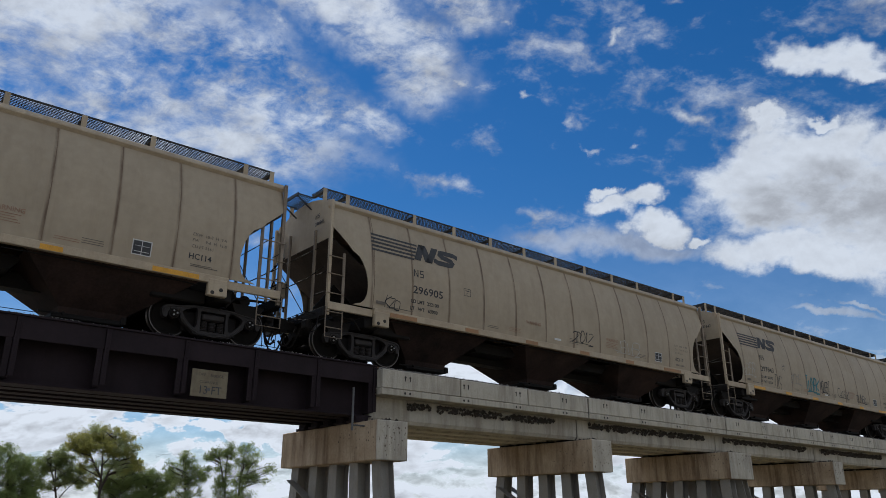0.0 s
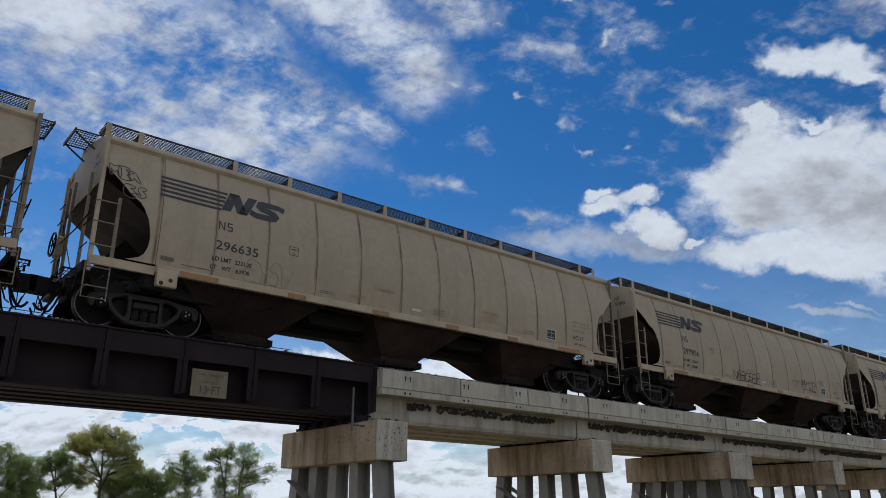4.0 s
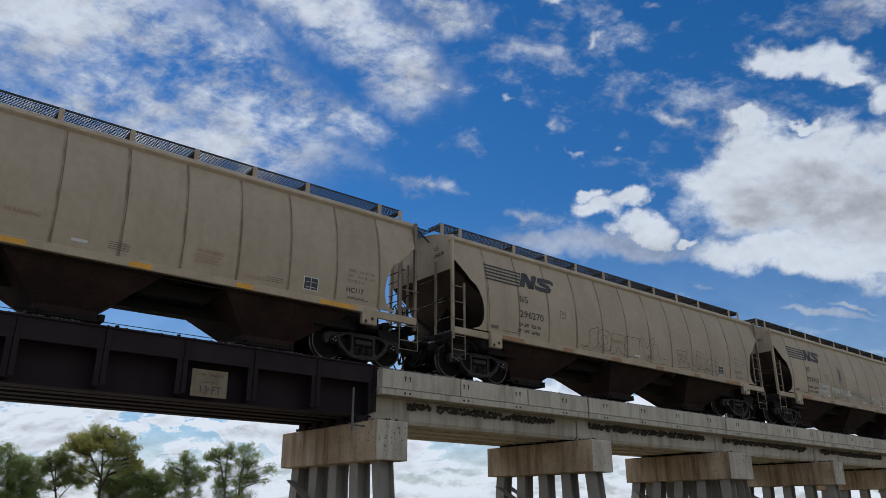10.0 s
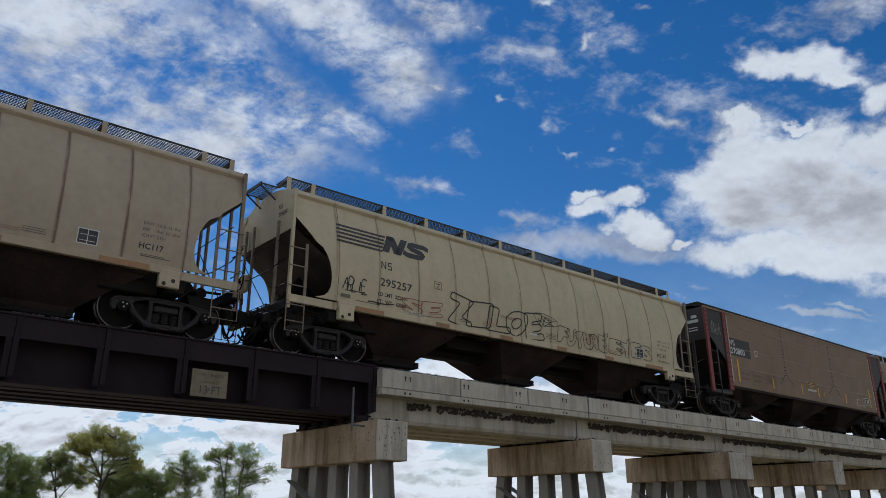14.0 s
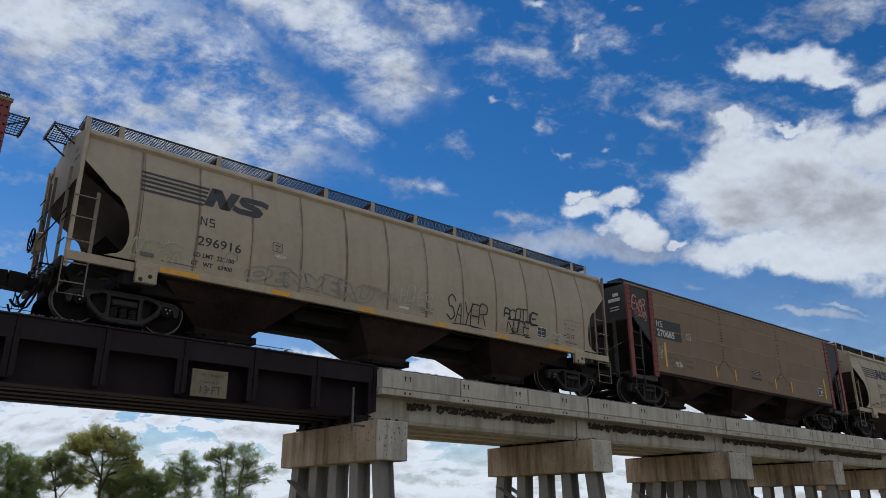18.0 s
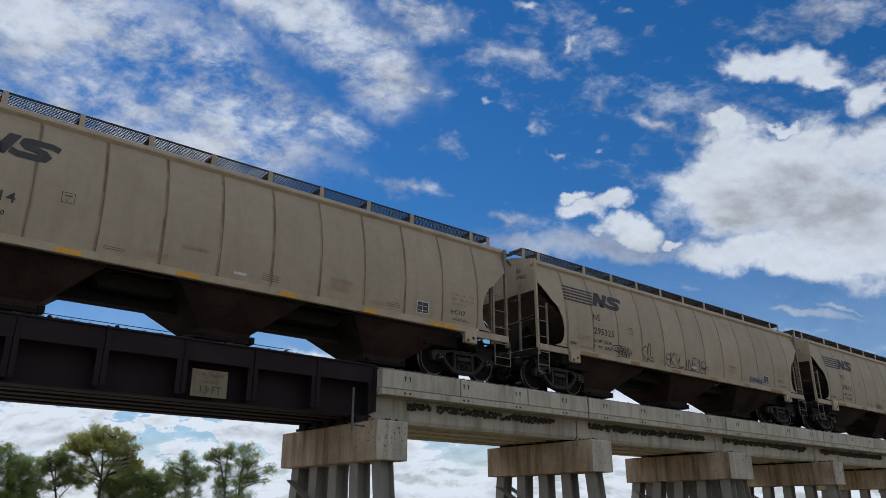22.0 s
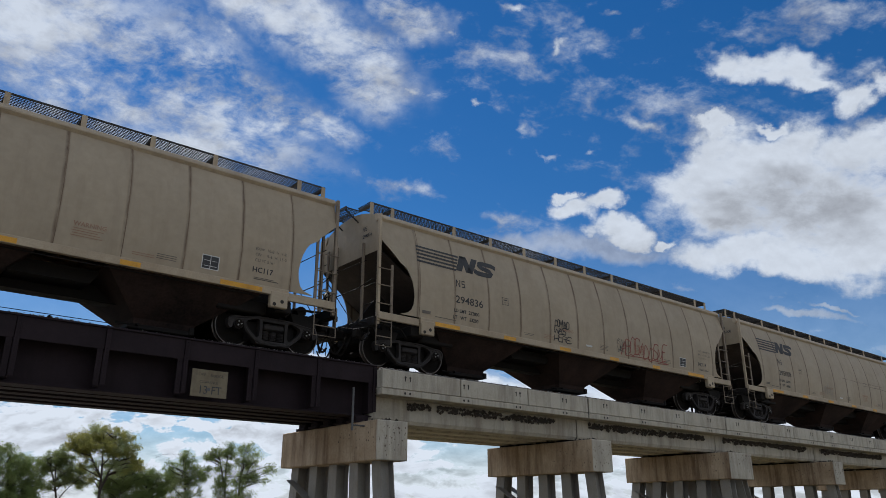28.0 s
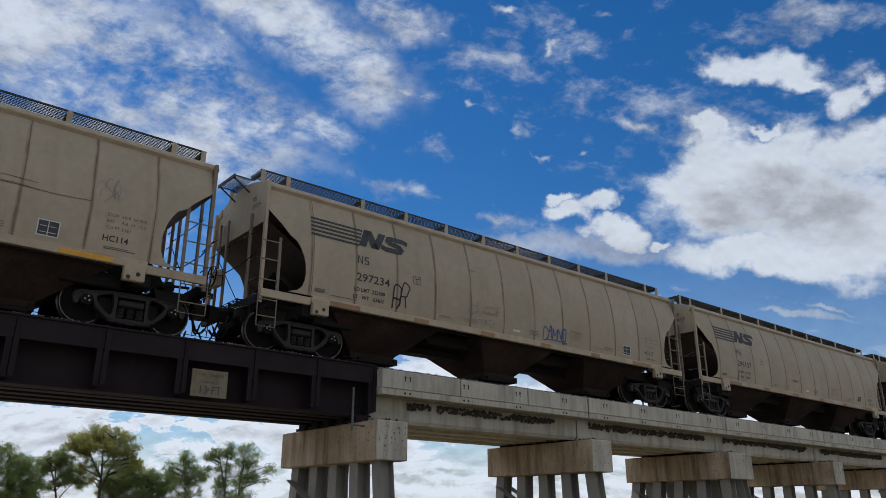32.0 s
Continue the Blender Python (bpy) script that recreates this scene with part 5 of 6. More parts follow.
def make_train():
    plain = covered_hopper(BEIGE, BEIGE_TRIM)
    pale = covered_hopper(CREAM, CREAM)
    old = riveted_hopper()
    cars = {}
    used = set()
    for i in range(22):
        at = place(front_of(i) - travelled(0.0), 0, RAIL_Z)
        model = old if i in RED_CARS else pale if i == 9 else plain
        if model in used:
            car = copy_thing(model, at)
        else:
            car = model
            car.matrix_basis = at
        cars[i] = car
        if model not in used:
            used.add(model)
    return cars


def dress_train(cars):
    for i, car in cars.items():
        if i in RED_CARS:
            number, tags = RED_CARS[i]
            dress_riveted(car, number, tags)
            words = "rolling brown riveted grain hopper with maroon posts, number " + number
        else:
            number, limit, weight, tape, code, tags = BEIGE_CARS[i]
            dress_hopper(car, number, limit, weight, tape, tags, code)
            words = ("rolling cream" if i == 9 else "rolling dusty beige") + " curved-side grain hopper, number " + number + (", with graffiti" if len(tags) > 1 else "")
        tagged(car, label=words, category="freight car", group="cars of the train")

# ---- ground, bridge and track ----
rnd = random.Random(5)


def make_ground():
    g = Geo()
    n = 40
    rows = []
    for i in range(n + 1):
        row = []
        for j in range(n + 1):
            u, v = (i / n * 2 - 1), (j / n * 2 - 1)
            x, y = math.copysign(abs(u) ** 3, u) * 4600, math.copysign(abs(v) ** 3, v) * 4600
            r = math.hypot(x - 20, y)
            hill = 0 if r < 160 else min(1, (r - 160) / 500) * (6 + 9 * noise.noise((x * 0.0017, y * 0.0017, 0)))
            row.append((x, y, hill + (0.05 * noise.noise((x * 0.2, y * 0.2, 1)) if r < 100 else 0) - 0.02))
        rows.append(row)
    thing("ground", pose(0, 0, 0), "dry grassy soil stretching to low hills", "ground", kind="structure", geo=g.grid(rows), mat=GROUND, smooth=True)
    lane = Geo().box(-7.0, 8.0, -300, 300, -0.3, 0.02)
    thing("road", pose(0, 0, 0), "gravel lane passing under the steel span", "road", kind="structure", geo=lane, mat=GRAVEL)


def h_pile(parent, x0, y0, x1, y1, z1):
    """A steel H pile from the ground up, flanges facing along the bridge."""
    a, t, b = 0.178, 0.022, 0.18
    sec = [(-a, -b), (-a + t, -b), (-a + t, -0.011), (a - t, -0.011), (a - t, -b), (a, -b), (a, b), (a - t, b), (a - t, 0.011), (-a + t, 0.011), (-a + t, b), (-a, b)]
    g = Geo().grid([[(x + u, y + v, z) for u, v in sec + sec[:1]] for x, y, z in ((x0, y0, -0.3), (x1, y1, z1))])
    part("pile_shaft", g, PILE, parent)


def bent(x, width, wide=False):
    """A concrete cap on a row of steel piles."""
    b = thing("bridge_bent", place(x, 0, 0), "weathered concrete cap beam on grey steel piles, stained with rust", "bridge pier", group="bents of the bridge")
    cap = Geo().cbox(-width / 2, width / 2, -2.5, 1.9, 2.76, 3.65, 0.02)
    c = part("cap_beam", cap, STAINED, b, "concrete beam with brown runoff stains")
    # pale near end; the other faces carry rust stain plus shade in their colour
    c.data.materials.append(CONCRETE)
    for p in c.data.polygons:
        if p.center.y < -2.45:
            p.material_index = 1
    pits = Geo()
    r = random.Random(int(x * 10))
    for _ in range(60):
        px, pz, s = r.uniform(-width / 2 + 0.05, width / 2 - 0.05), 2.86 + 0.72 * r.random() ** 0.7, 0.005 + 0.02 * r.random() ** 2.5
        pits.add([(px - s, -2.503, pz), (px, -2.503, pz - s * r.uniform(1, 3)), (px + s, -2.503, pz), (px, -2.503, pz + s)], [(0, 1, 2, 3)])
        py = r.uniform(-2.45, -0.9)
        pits.add([(-width / 2 - 0.003, py - s, pz), (-width / 2 - 0.003, py, pz - s * 1.6), (-width / 2 - 0.003, py + s, pz), (-width / 2 - 0.003, py, pz + s)], [(0, 1, 2, 3)])
    part("pitting", pits, CHIP, c, kind="stuff")
    for k in range(5):
        y = -2.12 + 0.92 * k
        lean = (-0.34, -0.1, 0, 0.1, 0.34)[k]
        if wide:
            for s in (-1, 1):
                h_pile(b, s * 0.75, y + lean, s * 0.4, y, 2.78)
        else:
            h_pile(b, 0, y + lean, 0, y, 2.78)
    for sx in (-1, 1):
        brace = Geo()
        brace.beam((sx * (width / 2 - 0.18), 1.6, 2.45), (sx * (width / 2 - 0.18), -2.2, 0.5), 0.02, 0.26, (1, 0, 0))
        part("brace", brace, PILE, b)
    debris = Geo()
    for _ in range(60):
        debris.lump((r.gauss(0, 0.14), r.uniform(-2.3, -1.62), 3.66 + 0.05 * r.random() ** 2), r.uniform(0.015, 0.05), r)
    part("rubble", debris, MUD, b, kind="stuff")
    for y in (-1.25, -0.4, 0.45, 1.2):
        part("bearing_pad", Geo().cbox(-0.3, 0.3, y - 0.25, y + 0.25, 3.65, 3.715, 0.01), IRON, b)
    return b


def concrete_span(x0, x1, near):
    """Precast deck: curb, slab edge, beams below, with lifting holes and swallows' mud along the web."""
    sp = thing("deck_span", place(x0, 0, 0), "pale weathered precast concrete deck span with stained curb", "bridge deck", group="concrete deck spans")
    ln = x1 - x0 - 0.045
    r = random.Random(int(x0 * 7) + 3)
    cuts = [0.0, ln * 0.33, ln * 0.66, ln]
    for a, b in zip(cuts, cuts[1:]):
        part("curb_block", Geo().cbox(a + 0.008, b - 0.008, -2.10, -1.85, 4.462, 4.905, 0.015), CONCRETE, sp)
    # dark strip set in the open joint, the gap's shade put into its colour
    part("joint_filler", Geo().box(ln + 0.002, ln + 0.043, -2.07, -1.53, 4.32, 4.88).box(ln + 0.002, ln + 0.043, -1.55, -1.0, 3.74, 4.32), PIT, sp)
    part("slab_edge", Geo().cbox(0, ln, -2.094, -1.5, 4.30, 4.455, 0.012), CONCRETE, sp)
    part("far_curb", Geo().cbox(0, ln, 1.5, 1.75, 4.30, 4.905, 0.015), CONCRETE, sp)
    part("deck_slab", Geo().box(0, ln, -1.88, 1.52, 4.31, 4.47), CONCRETE, sp)
    for y in (-1.58, -0.72, 0.14, 1.0):
        w = 0.58
        g = Geo()
        sec = [(y, 4.31), (y, 3.80), (y + 0.06, 3.71), (y + w - 0.06, 3.71), (y + w, 3.80), (y + w, 4.31)]
        g.grid([[(x, yy, z) for yy, z in sec] for x in (0.0, ln)])
        g.add([(0, yy, z) for yy, z in sec], [tuple(range(6))]).add([(ln, yy, z) for yy, z in sec], [tuple(range(6))])
        part("beam", g, CONCRETE, sp)
    if near:
        holes = Geo()
        for k in range(4):
            hx = 0.76 + 1.90 * k
            for d in (-0.075, 0.075):
                holes.rod((hx + d, -2.098, 4.76), (hx + d, -2.104, 4.76), 0.03, 8).rod((hx + d, -2.098, 4.375), (hx + d, -2.100, 4.375), 0.032, 8)
                holes.box(hx + d - 0.014, hx + d + 0.014, -2.1035, -2.098, 4.66, 4.76)
        part("lifting_holes", holes, PIT, sp, kind="stuff")
        nests = Geo()
        ranges = ((1.1, 1.9), (2.1, 6.5)) if x0 < 12 else ((0.5, ln - 0.8),)
        for a, b in ranges:
            for _ in range(int((b - a) * 60)):
                t = r.random()
                x = a + (b - a) * t
                depth = 0.10 + 0.10 * (0.5 + 0.5 * noise.noise((x * 1.7, x0, 0)))
                nests.lump((x, -1.60 - r.uniform(0, 0.05), 4.22 - r.random() ** 1.5 * depth), r.uniform(0.035, 0.07), r)
        tagged(thing("mud_nests", place(x0, 0, 0), "rough dark mud nests clustered below the deck edge", "nest", kind="stuff", geo=nests, mat=MUD))
    return sp


def plate_girder(x0, x1):
    """The near riveted girder of the steel span: fascia band, recessed web, stiffeners and bottom flange."""
    gd = thing("plate_girder", pose(0, 0, 0), "dark brown painted riveted steel plate girder", "girder", group="girders of the steel span")
    part("web", Geo().box(x0, x1, -1.37, -1.354, 3.83, 4.97), GIRDER, gd)
    part("top_band", Geo().cbox(x0, x1, -1.80, -1.765, 4.575, 4.985, 0.006), GIRDER, gd)
    part("top_flange", Geo().cbox(x0, x1, -1.84, -1.40, 4.985, 5.012, 0.005), GIRDER, gd)
    part("bottom_flange", Geo().cbox(x0, x1, -1.66, -1.22, 3.80, 3.83, 0.005), GIRDER, gd)
    for k in range(-9, 6):
        x = 2.62 + 1.552 * k
        if not x0 < x < x1 + 0.1:
            continue
        s = Geo().prism([(x - 0.012, 4.98), (x + 0.012, 4.98), (x + 0.012, 3.88), (x - 0.012, 3.88)], -1.80, -1.36)
        st = part("stiffener", s, GIRDER, gd)
        part("stiffener_angle", Geo().cbox(x - 0.004, x + 0.085, -1.832, -1.80, 3.90, 4.975, 0.005), GIRDER, st)
        part("stiffener_angle", Geo().cbox(x - 0.125, x - 0.02, -1.80, -1.775, 3.88, 4.575, 0.005), GIRDER, st)
        rv = Geo()
        for i in range(13):
            z = 3.95 + 0.082 * i
            rv.rod((x + 0.042, -1.832, z), (x + 0.042, -1.846, z), 0.015, 6)
            if z < 4.56:
                rv.rod((x - 0.075, -1.80, z), (x - 0.075, -1.814, z), 0.015, 6)
        part("riveting", rv, GIRDER, st, kind="stuff")
    return gd


def inner_beam(y, x0, x1):
    """A rolled beam beside the girder."""
    g = Geo()
    sec = [(-0.16, 3.80), (0.16, 3.80), (0.16, 3.835), (0.01, 3.84), (0.01, 4.94), (0.16, 4.95), (0.16, 4.99), (-0.16, 4.99), (-0.16, 4.95), (-0.01, 4.94), (-0.01, 3.84), (-0.16, 3.835)]
    g.grid([[(x, y + a, z) for a, z in sec + sec[:1]] for x in (x0, x1)])
    thing("inner_girder", pose(0, 0, 0), "dark brown steel beam under the track", "girder", group="girders of the steel span", geo=g, mat=GIRDER)


def make_bridge():
    spans = [10.42 + 7.55 * k for k in range(15)]
    for k, x in enumerate(spans):
        width = 1.47 if k % 4 == 2 else 0.88
        b = bent(x + (0.06 if k == 0 else 0), width, k % 4 == 2)
        if k < len(spans) - 1:
            concrete_span(x + 0.015, spans[k + 1] + 0.015, k < 9)
    left = [-10.0 - 7.55 * k for k in range(4)]
    for k, x in enumerate(left):
        bent(x, 0.88)
        if k < 3:
            concrete_span(left[k + 1], x, False)
    plate_girder(-9.9, 10.46)
    for y in (-0.95, -0.35, 0.25, 0.85):
        inner_beam(y, -9.9, 10.40)
    thing("steel_deck", pose(0, 0, 0), "dark steel deck plate under the ballast", "bridge deck", geo=Geo().cbox(-9.9, 10.40, -1.78, 1.45, 5.014, 5.036, 0.004), mat=GIRDER)
    bolts = Geo()
    for k in range(58):
        bolts.rod((-9.6 + 0.345 * k, -1.74, 5.036), (-9.6 + 0.345 * k, -1.74, 5.056), 0.018, 6)
    thing("deck_bolts", pose(0, 0, 0), "row of small bolt heads along the girder", "bolts", kind="stuff", geo=bolts, mat=GIRDER)
    # bearings of the steel span on the first cap
    for y in (-1.5, -0.95, -0.35, 0.25, 0.85):
        bs = thing("girder_bearing", place(10.2, y, 3.65), "dark steel bearing block under the girder end", "bearing", group="girder bearings")
        part("base_plate", Geo().cbox(-0.24, 0.2, -0.2, 0.2, 0.0, 0.05, 0.01), GIRDER, bs)
        part("block", Geo().cbox(-0.18, 0.16, -0.17, 0.17, 0.05, 0.15, 0.012), GIRDER, bs)
    # rails, sleepers and ballast
    for y in (-0.755, 0.755):
        s = 1 if y > 0 else -1
        prof = [(-0.07, -0.18), (0.07, -0.18), (0.07, -0.165), (0.012, -0.14), (0.012, -0.045), (0.037, -0.03), (0.037, 0.0), (-0.037, 0.0), (-0.037, -0.03), (-0.012, -0.045),
                (-0.012, -0.14), (-0.07, -0.165)]
        g = Geo().grid([[(x, y + a, RAIL_Z + b) for a, b in prof + prof[:1]] for x in (-420.0, 460.0)])
        thing("rail", pose(0, 0, 0), "rusty steel running rail", "rail", kind="structure", geo=g, mat=RAIL)
    ties = Geo()
    for k in range(230):
        x = -18 + 0.6 * k
        ties.box(x - 0.11, x + 0.11, -1.3, 1.3, 4.98, 5.045)
    thing("sleepers", pose(0, 0, 0), "dark timber sleepers bedded in ballast", "sleepers", kind="stuff", geo=ties, mat=TIE)
    bed = Geo()
    rows = []
    for x in [10.45 + 0.6 * k for k in range(180)]:
        rows.append([(x, y, z + 0.02 * noise.noise((x * 3, y * 9, 0))) for y, z in ((-1.86, 4.84), (-1.5, 4.93), (-1.2, 4.985), (0, 4.99), (0.9, 4.985), (1.3, 4.93), (1.52, 4.84))])
    bed.grid(rows)
    thing("ballast_bed", pose(0, 0, 0), "crushed stone ballast filling the deck trough", "ballast", kind="stuff", geo=bed, mat=BALLAST)
    st = Geo()
    for _ in range(3400):
        x = 10.5 + 55 * rnd.random() ** 1.4
        st.lump((x, -1.93 + rnd.uniform(-0.08, 0.10), 4.915 + rnd.uniform(-0.01, 0.03)), rnd.uniform(0.014, 0.048), rnd)
    for _ in range(420):
        x = rnd.uniform(0, 10.3) if rnd.random() < 0.4 else rnd.choice((2.8, 3.4, 6.9, 7.6, 8.2)) + rnd.uniform(-0.25, 0.25)
        st.lump((x, -1.70 + rnd.uniform(-0.04, 0.10), 5.055 + rnd.uniform(-0.005, 0.012)), rnd.uniform(0.008, 0.018), rnd)
    for _ in range(1500):
        x = rnd.uniform(-9, 10.3)
        st.lump((x, rnd.uniform(-1.3, 1.2), 5.06), rnd.uniform(0.02, 0.05), rnd)
    thing("ballast_stones", pose(0, 0, 0), "loose pale ballast stones along the deck edge", "ballast", kind="stuff", geo=st, mat=BALLAST)
    # embankments that carry the track past the bridge
    for x0, x1 in ((-440.0, -32.2), (116.5, 480.0)):
        e = Geo().grid([[(x, y, z) for y, z in ((-9.0, -0.5), (-2.2, 4.9), (-1.4, 5.03), (1.4, 5.03), (2.2, 4.9), (9.0, -0.5))] for x in (x0, x1)])
        e.add([(x, y, z) for x in (x0, x1) for y, z in ((-9.0, -0.5), (-2.2, 4.9), (2.2, 4.9), (9.0, -0.5))], [(0, 1, 2, 3), (4, 5, 6, 7)])
        thing("embankment", pose(0, 0, 0), "grassy railway embankment topped with ballast", "embankment", kind="structure", geo=e, mat=GROUND)
    # wire fence on the far edge of the bridge
    fence = thing("wire_railing", pose(0, 0, 0), "thin posts with two wires along the far deck edge", "railing")
    for k in range(13):
        x = 3.80 + 1.48 * (k - 8)
        part("post", Geo().cbox(x - 0.02, x + 0.02, 1.425, 1.465, 4.9, 5.76, 0.004).cbox(x - 0.04, x + 0.04, 1.405, 1.485, 5.76, 5.81, 0.008), IRON, fence)
    for z in (5.73, 5.84):
        part("wire", Geo().rod((-9.2, 1.445, z), (9.9, 1.445, z), 0.009, 5), IRON, fence)
    # conduit in front of the girder's end
    pipe = Geo().rod((9.62, -2.12, 3.40), (9.62, -2.12, 4.37), 0.027, 10).rod((9.62, -2.12, 3.52), (9.95, -2.12, 3.52), 0.02, 6)
    thing("conduit_pipe", pose(0, 0, 0), "short upright grey conduit pipe fixed to the cap", "pipe", geo=pipe, mat=GALV, smooth=True)
    # clearance board
    board = thing("clearance_sign", place(6.29, -1.845, 4.135), "faded cream clearance board bolted to the girder", "sign")
    part("board", Geo().cbox(-0.385, 0.385, -0.012, 0.012, -0.275, 0.275, 0.004), SIGN, board)
    words = Geo()
    for text, size, x, z in (("LOW", 0.085, -0.30, 0.145), ("BRIDGE", 0.085, 0.0, 0.135), ("CLEARANCE", 0.07, -0.22, 0.0)):
        v, f = lettering(text, size)
        words.add([(x + a, -0.016, z + b) for a, b in v], f)
    v, f = lettering("13 FT", 0.235)
    figures = Geo().add([(-0.24 + a * 0.92, -0.016, -0.215 + b) for a, b in v], f)
    part("lettering", words, MUD, board)
    part("lettering", figures, DARK_PAINT, board)
    part("patch", Geo().box(-0.05, 0.02, -0.018, -0.013, -0.15, -0.09), GALV, board)

# ---- trees ----


def leaf_material(name, colour):
    m = material(name, colour, 0.75, scale=1.2, fine=9, bump=0.0, vary=0.1, spec=0.2)
    b = m.node_tree.nodes["Principled BSDF"]
    t = m.node_tree.nodes.new("ShaderNodeBsdfTranslucent")
    mx = m.node_tree.nodes.new("ShaderNodeMixShader")
    src = b.inputs["Base Color"].links[0].from_socket
    m.node_tree.links.new(src, t.inputs["Color"])
    out = m.node_tree.nodes["Material Output"]
    mx.inputs[0].default_value = 0.58
    m.node_tree.links.new(b.outputs[0], mx.inputs[1])
    m.node_tree.links.new(t.outputs[0], mx.inputs[2])
    m.node_tree.links.new(mx.outputs[0], out.inputs["Surface"])
    return m


LEAF_DARK = leaf_material("dark green leaves", (0.30, 0.37, 0.13))
LEAF_GREEN = leaf_material("grey-green leaves", (0.42, 0.48, 0.20))
LEAF_YELLOW = leaf_material("yellowing leaves", (0.47, 0.46, 0.14))


def tree(x, y, blobs, leaf, seed, label, clumps=100, leaf2=None, base=0.0, leaves=100, stems=1, bare=0):
    """Tapered stems that run up through a crown of leaf clumps on limbs and twigs; blobs: offset across, height, half sizes."""
    r = random.Random(seed)
    tr = thing("tree", place(x, y, 0), label, "tree", group="trees behind the bridge")
    wood = Geo()
    height = max(z + rz for _, z, _, rz in blobs)
    rad = height * 0.0155

    def branch(p, q, r0, r1, bend=0.12, seg=5, steps=4):
        ln = (q - p).length
        mid = p.lerp(q, 0.5) + Vector((r.gauss(0, 1), r.gauss(0, 1), r.uniform(-0.2, 1.0))) * ln * bend
        pts = []
        for i in range(steps + 1):
            f = i / steps
            pts.append(p.lerp(mid, f).lerp(mid.lerp(q, f), f))
        for i in range(steps):
            a, b = r0 + (r1 - r0) * i / steps, r0 + (r1 - r0) * (i + 1) / steps
            wood.rod(pts[i], pts[i + 1], a, seg, b)
        return pts

    # leaders from the root to the tops of the highest masses of leaves
    spine = []
    for k in range(stems):
        bx, bz, rx, rz = blobs[k % len(blobs)]
        tip = Vector((bx + r.uniform(-0.25, 0.25) * rx, r.uniform(-0.3, 0.3), bz + rz * 0.5))
        # the first leader rises from the root, the others fork from it
        foot = Vector((base, 0, -0.3)) if k == 0 else spine[4 + k % 2]
        spine += branch(foot, tip, rad * (1.15 if k == 0 else 0.75), rad * 0.22, 0.07 if k == 0 else 0.14, 8, 9)
    crowns = {}
    total = sum(b[2] * b[3] for b in blobs)
    for bx, bz, rx, rz in blobs:
        n = max(7, int(1.5 * clumps * rx * rz / total))
        hubs = []
        for k in range(max(4, n // 9)):
            a = r.uniform(0, math.tau)
            q = Vector((bx + rx * 0.75 * math.cos(a) * r.uniform(0.3, 1.1), rx * 0.6 * math.sin(a), bz + rz * r.uniform(-0.7, 0.6)))
            low = [p for p in spine if 0.7 < p.z < q.z - 0.25 * abs(q.x - p.x)] or spine[2:4]
            start = min(low, key=lambda p: (p - q).length + r.uniform(0, 0.8))
            pts = branch(start, q, rad * 0.46, rad * 0.13, 0.18)
            hubs += pts[2:]
        for k in range(n):
            d = Vector((r.gauss(0, 1), r.gauss(0, 1), r.gauss(0, 1))).normalized() * (r.random() ** 0.38)
            c = Vector((bx + 1.15 * rx * d.x, rx * 0.9 * d.y, bz + 1.25 * rz * d.z))
            c.z += 0.22 * rz * noise.noise(Vector((c.x * 1.6, c.y * 1.6, seed)))
            hub = min(hubs, key=lambda h: (h - c).length)
            branch(hub, c, rad * 0.10, 0.008, 0.18, 3, 3)
            mat = leaf2 if leaf2 and noise.noise(Vector((c.x * 0.5, c.y * 0.5, c.z * 0.7 + seed))) > -0.2 else leaf
            g = crowns.setdefault(mat.name, (Geo(), mat))[0]
            size = r.uniform(0.09, 0.26)
            for _ in range(int(leaves * r.uniform(0.3, 1.0) * size / 0.17)):
                o = c + Vector((r.gauss(0, 1), r.gauss(0, 1), r.gauss(0, 0.8))).normalized() * size * 1.75 * r.random() ** 0.5
                u = Vector((r.gauss(0, 1), r.gauss(0, 1), r.gauss(0, 1))).normalized() * r.uniform(0.038, 0.068)
                w = u.orthogonal().normalized() * r.uniform(0.025, 0.045)
                g.add([o - u, o + w, o + u, o - w], [(0, 1, 2, 3)])
    for _ in range(bare):
        # leafless twigs that droop out of the lower crown
        p = r.choice(spine[4:])
        q = p + Vector((r.gauss(0, 1.1), r.gauss(0, 0.8), r.uniform(-1.0, 0.35)))
        for end in branch(p, q, rad * 0.16, rad * 0.06, 0.22)[2:]:
            branch(end, end + Vector((r.gauss(0, 0.4), r.gauss(0, 0.4), r.uniform(-0.5, 0.1))), rad * 0.05, 0.007, 0.2, 3, 3)
    part("trunk", wood, BARK, tr)
    for g, c in crowns.values():
        part("crown", g, c, tr, kind="stuff")
    return tr


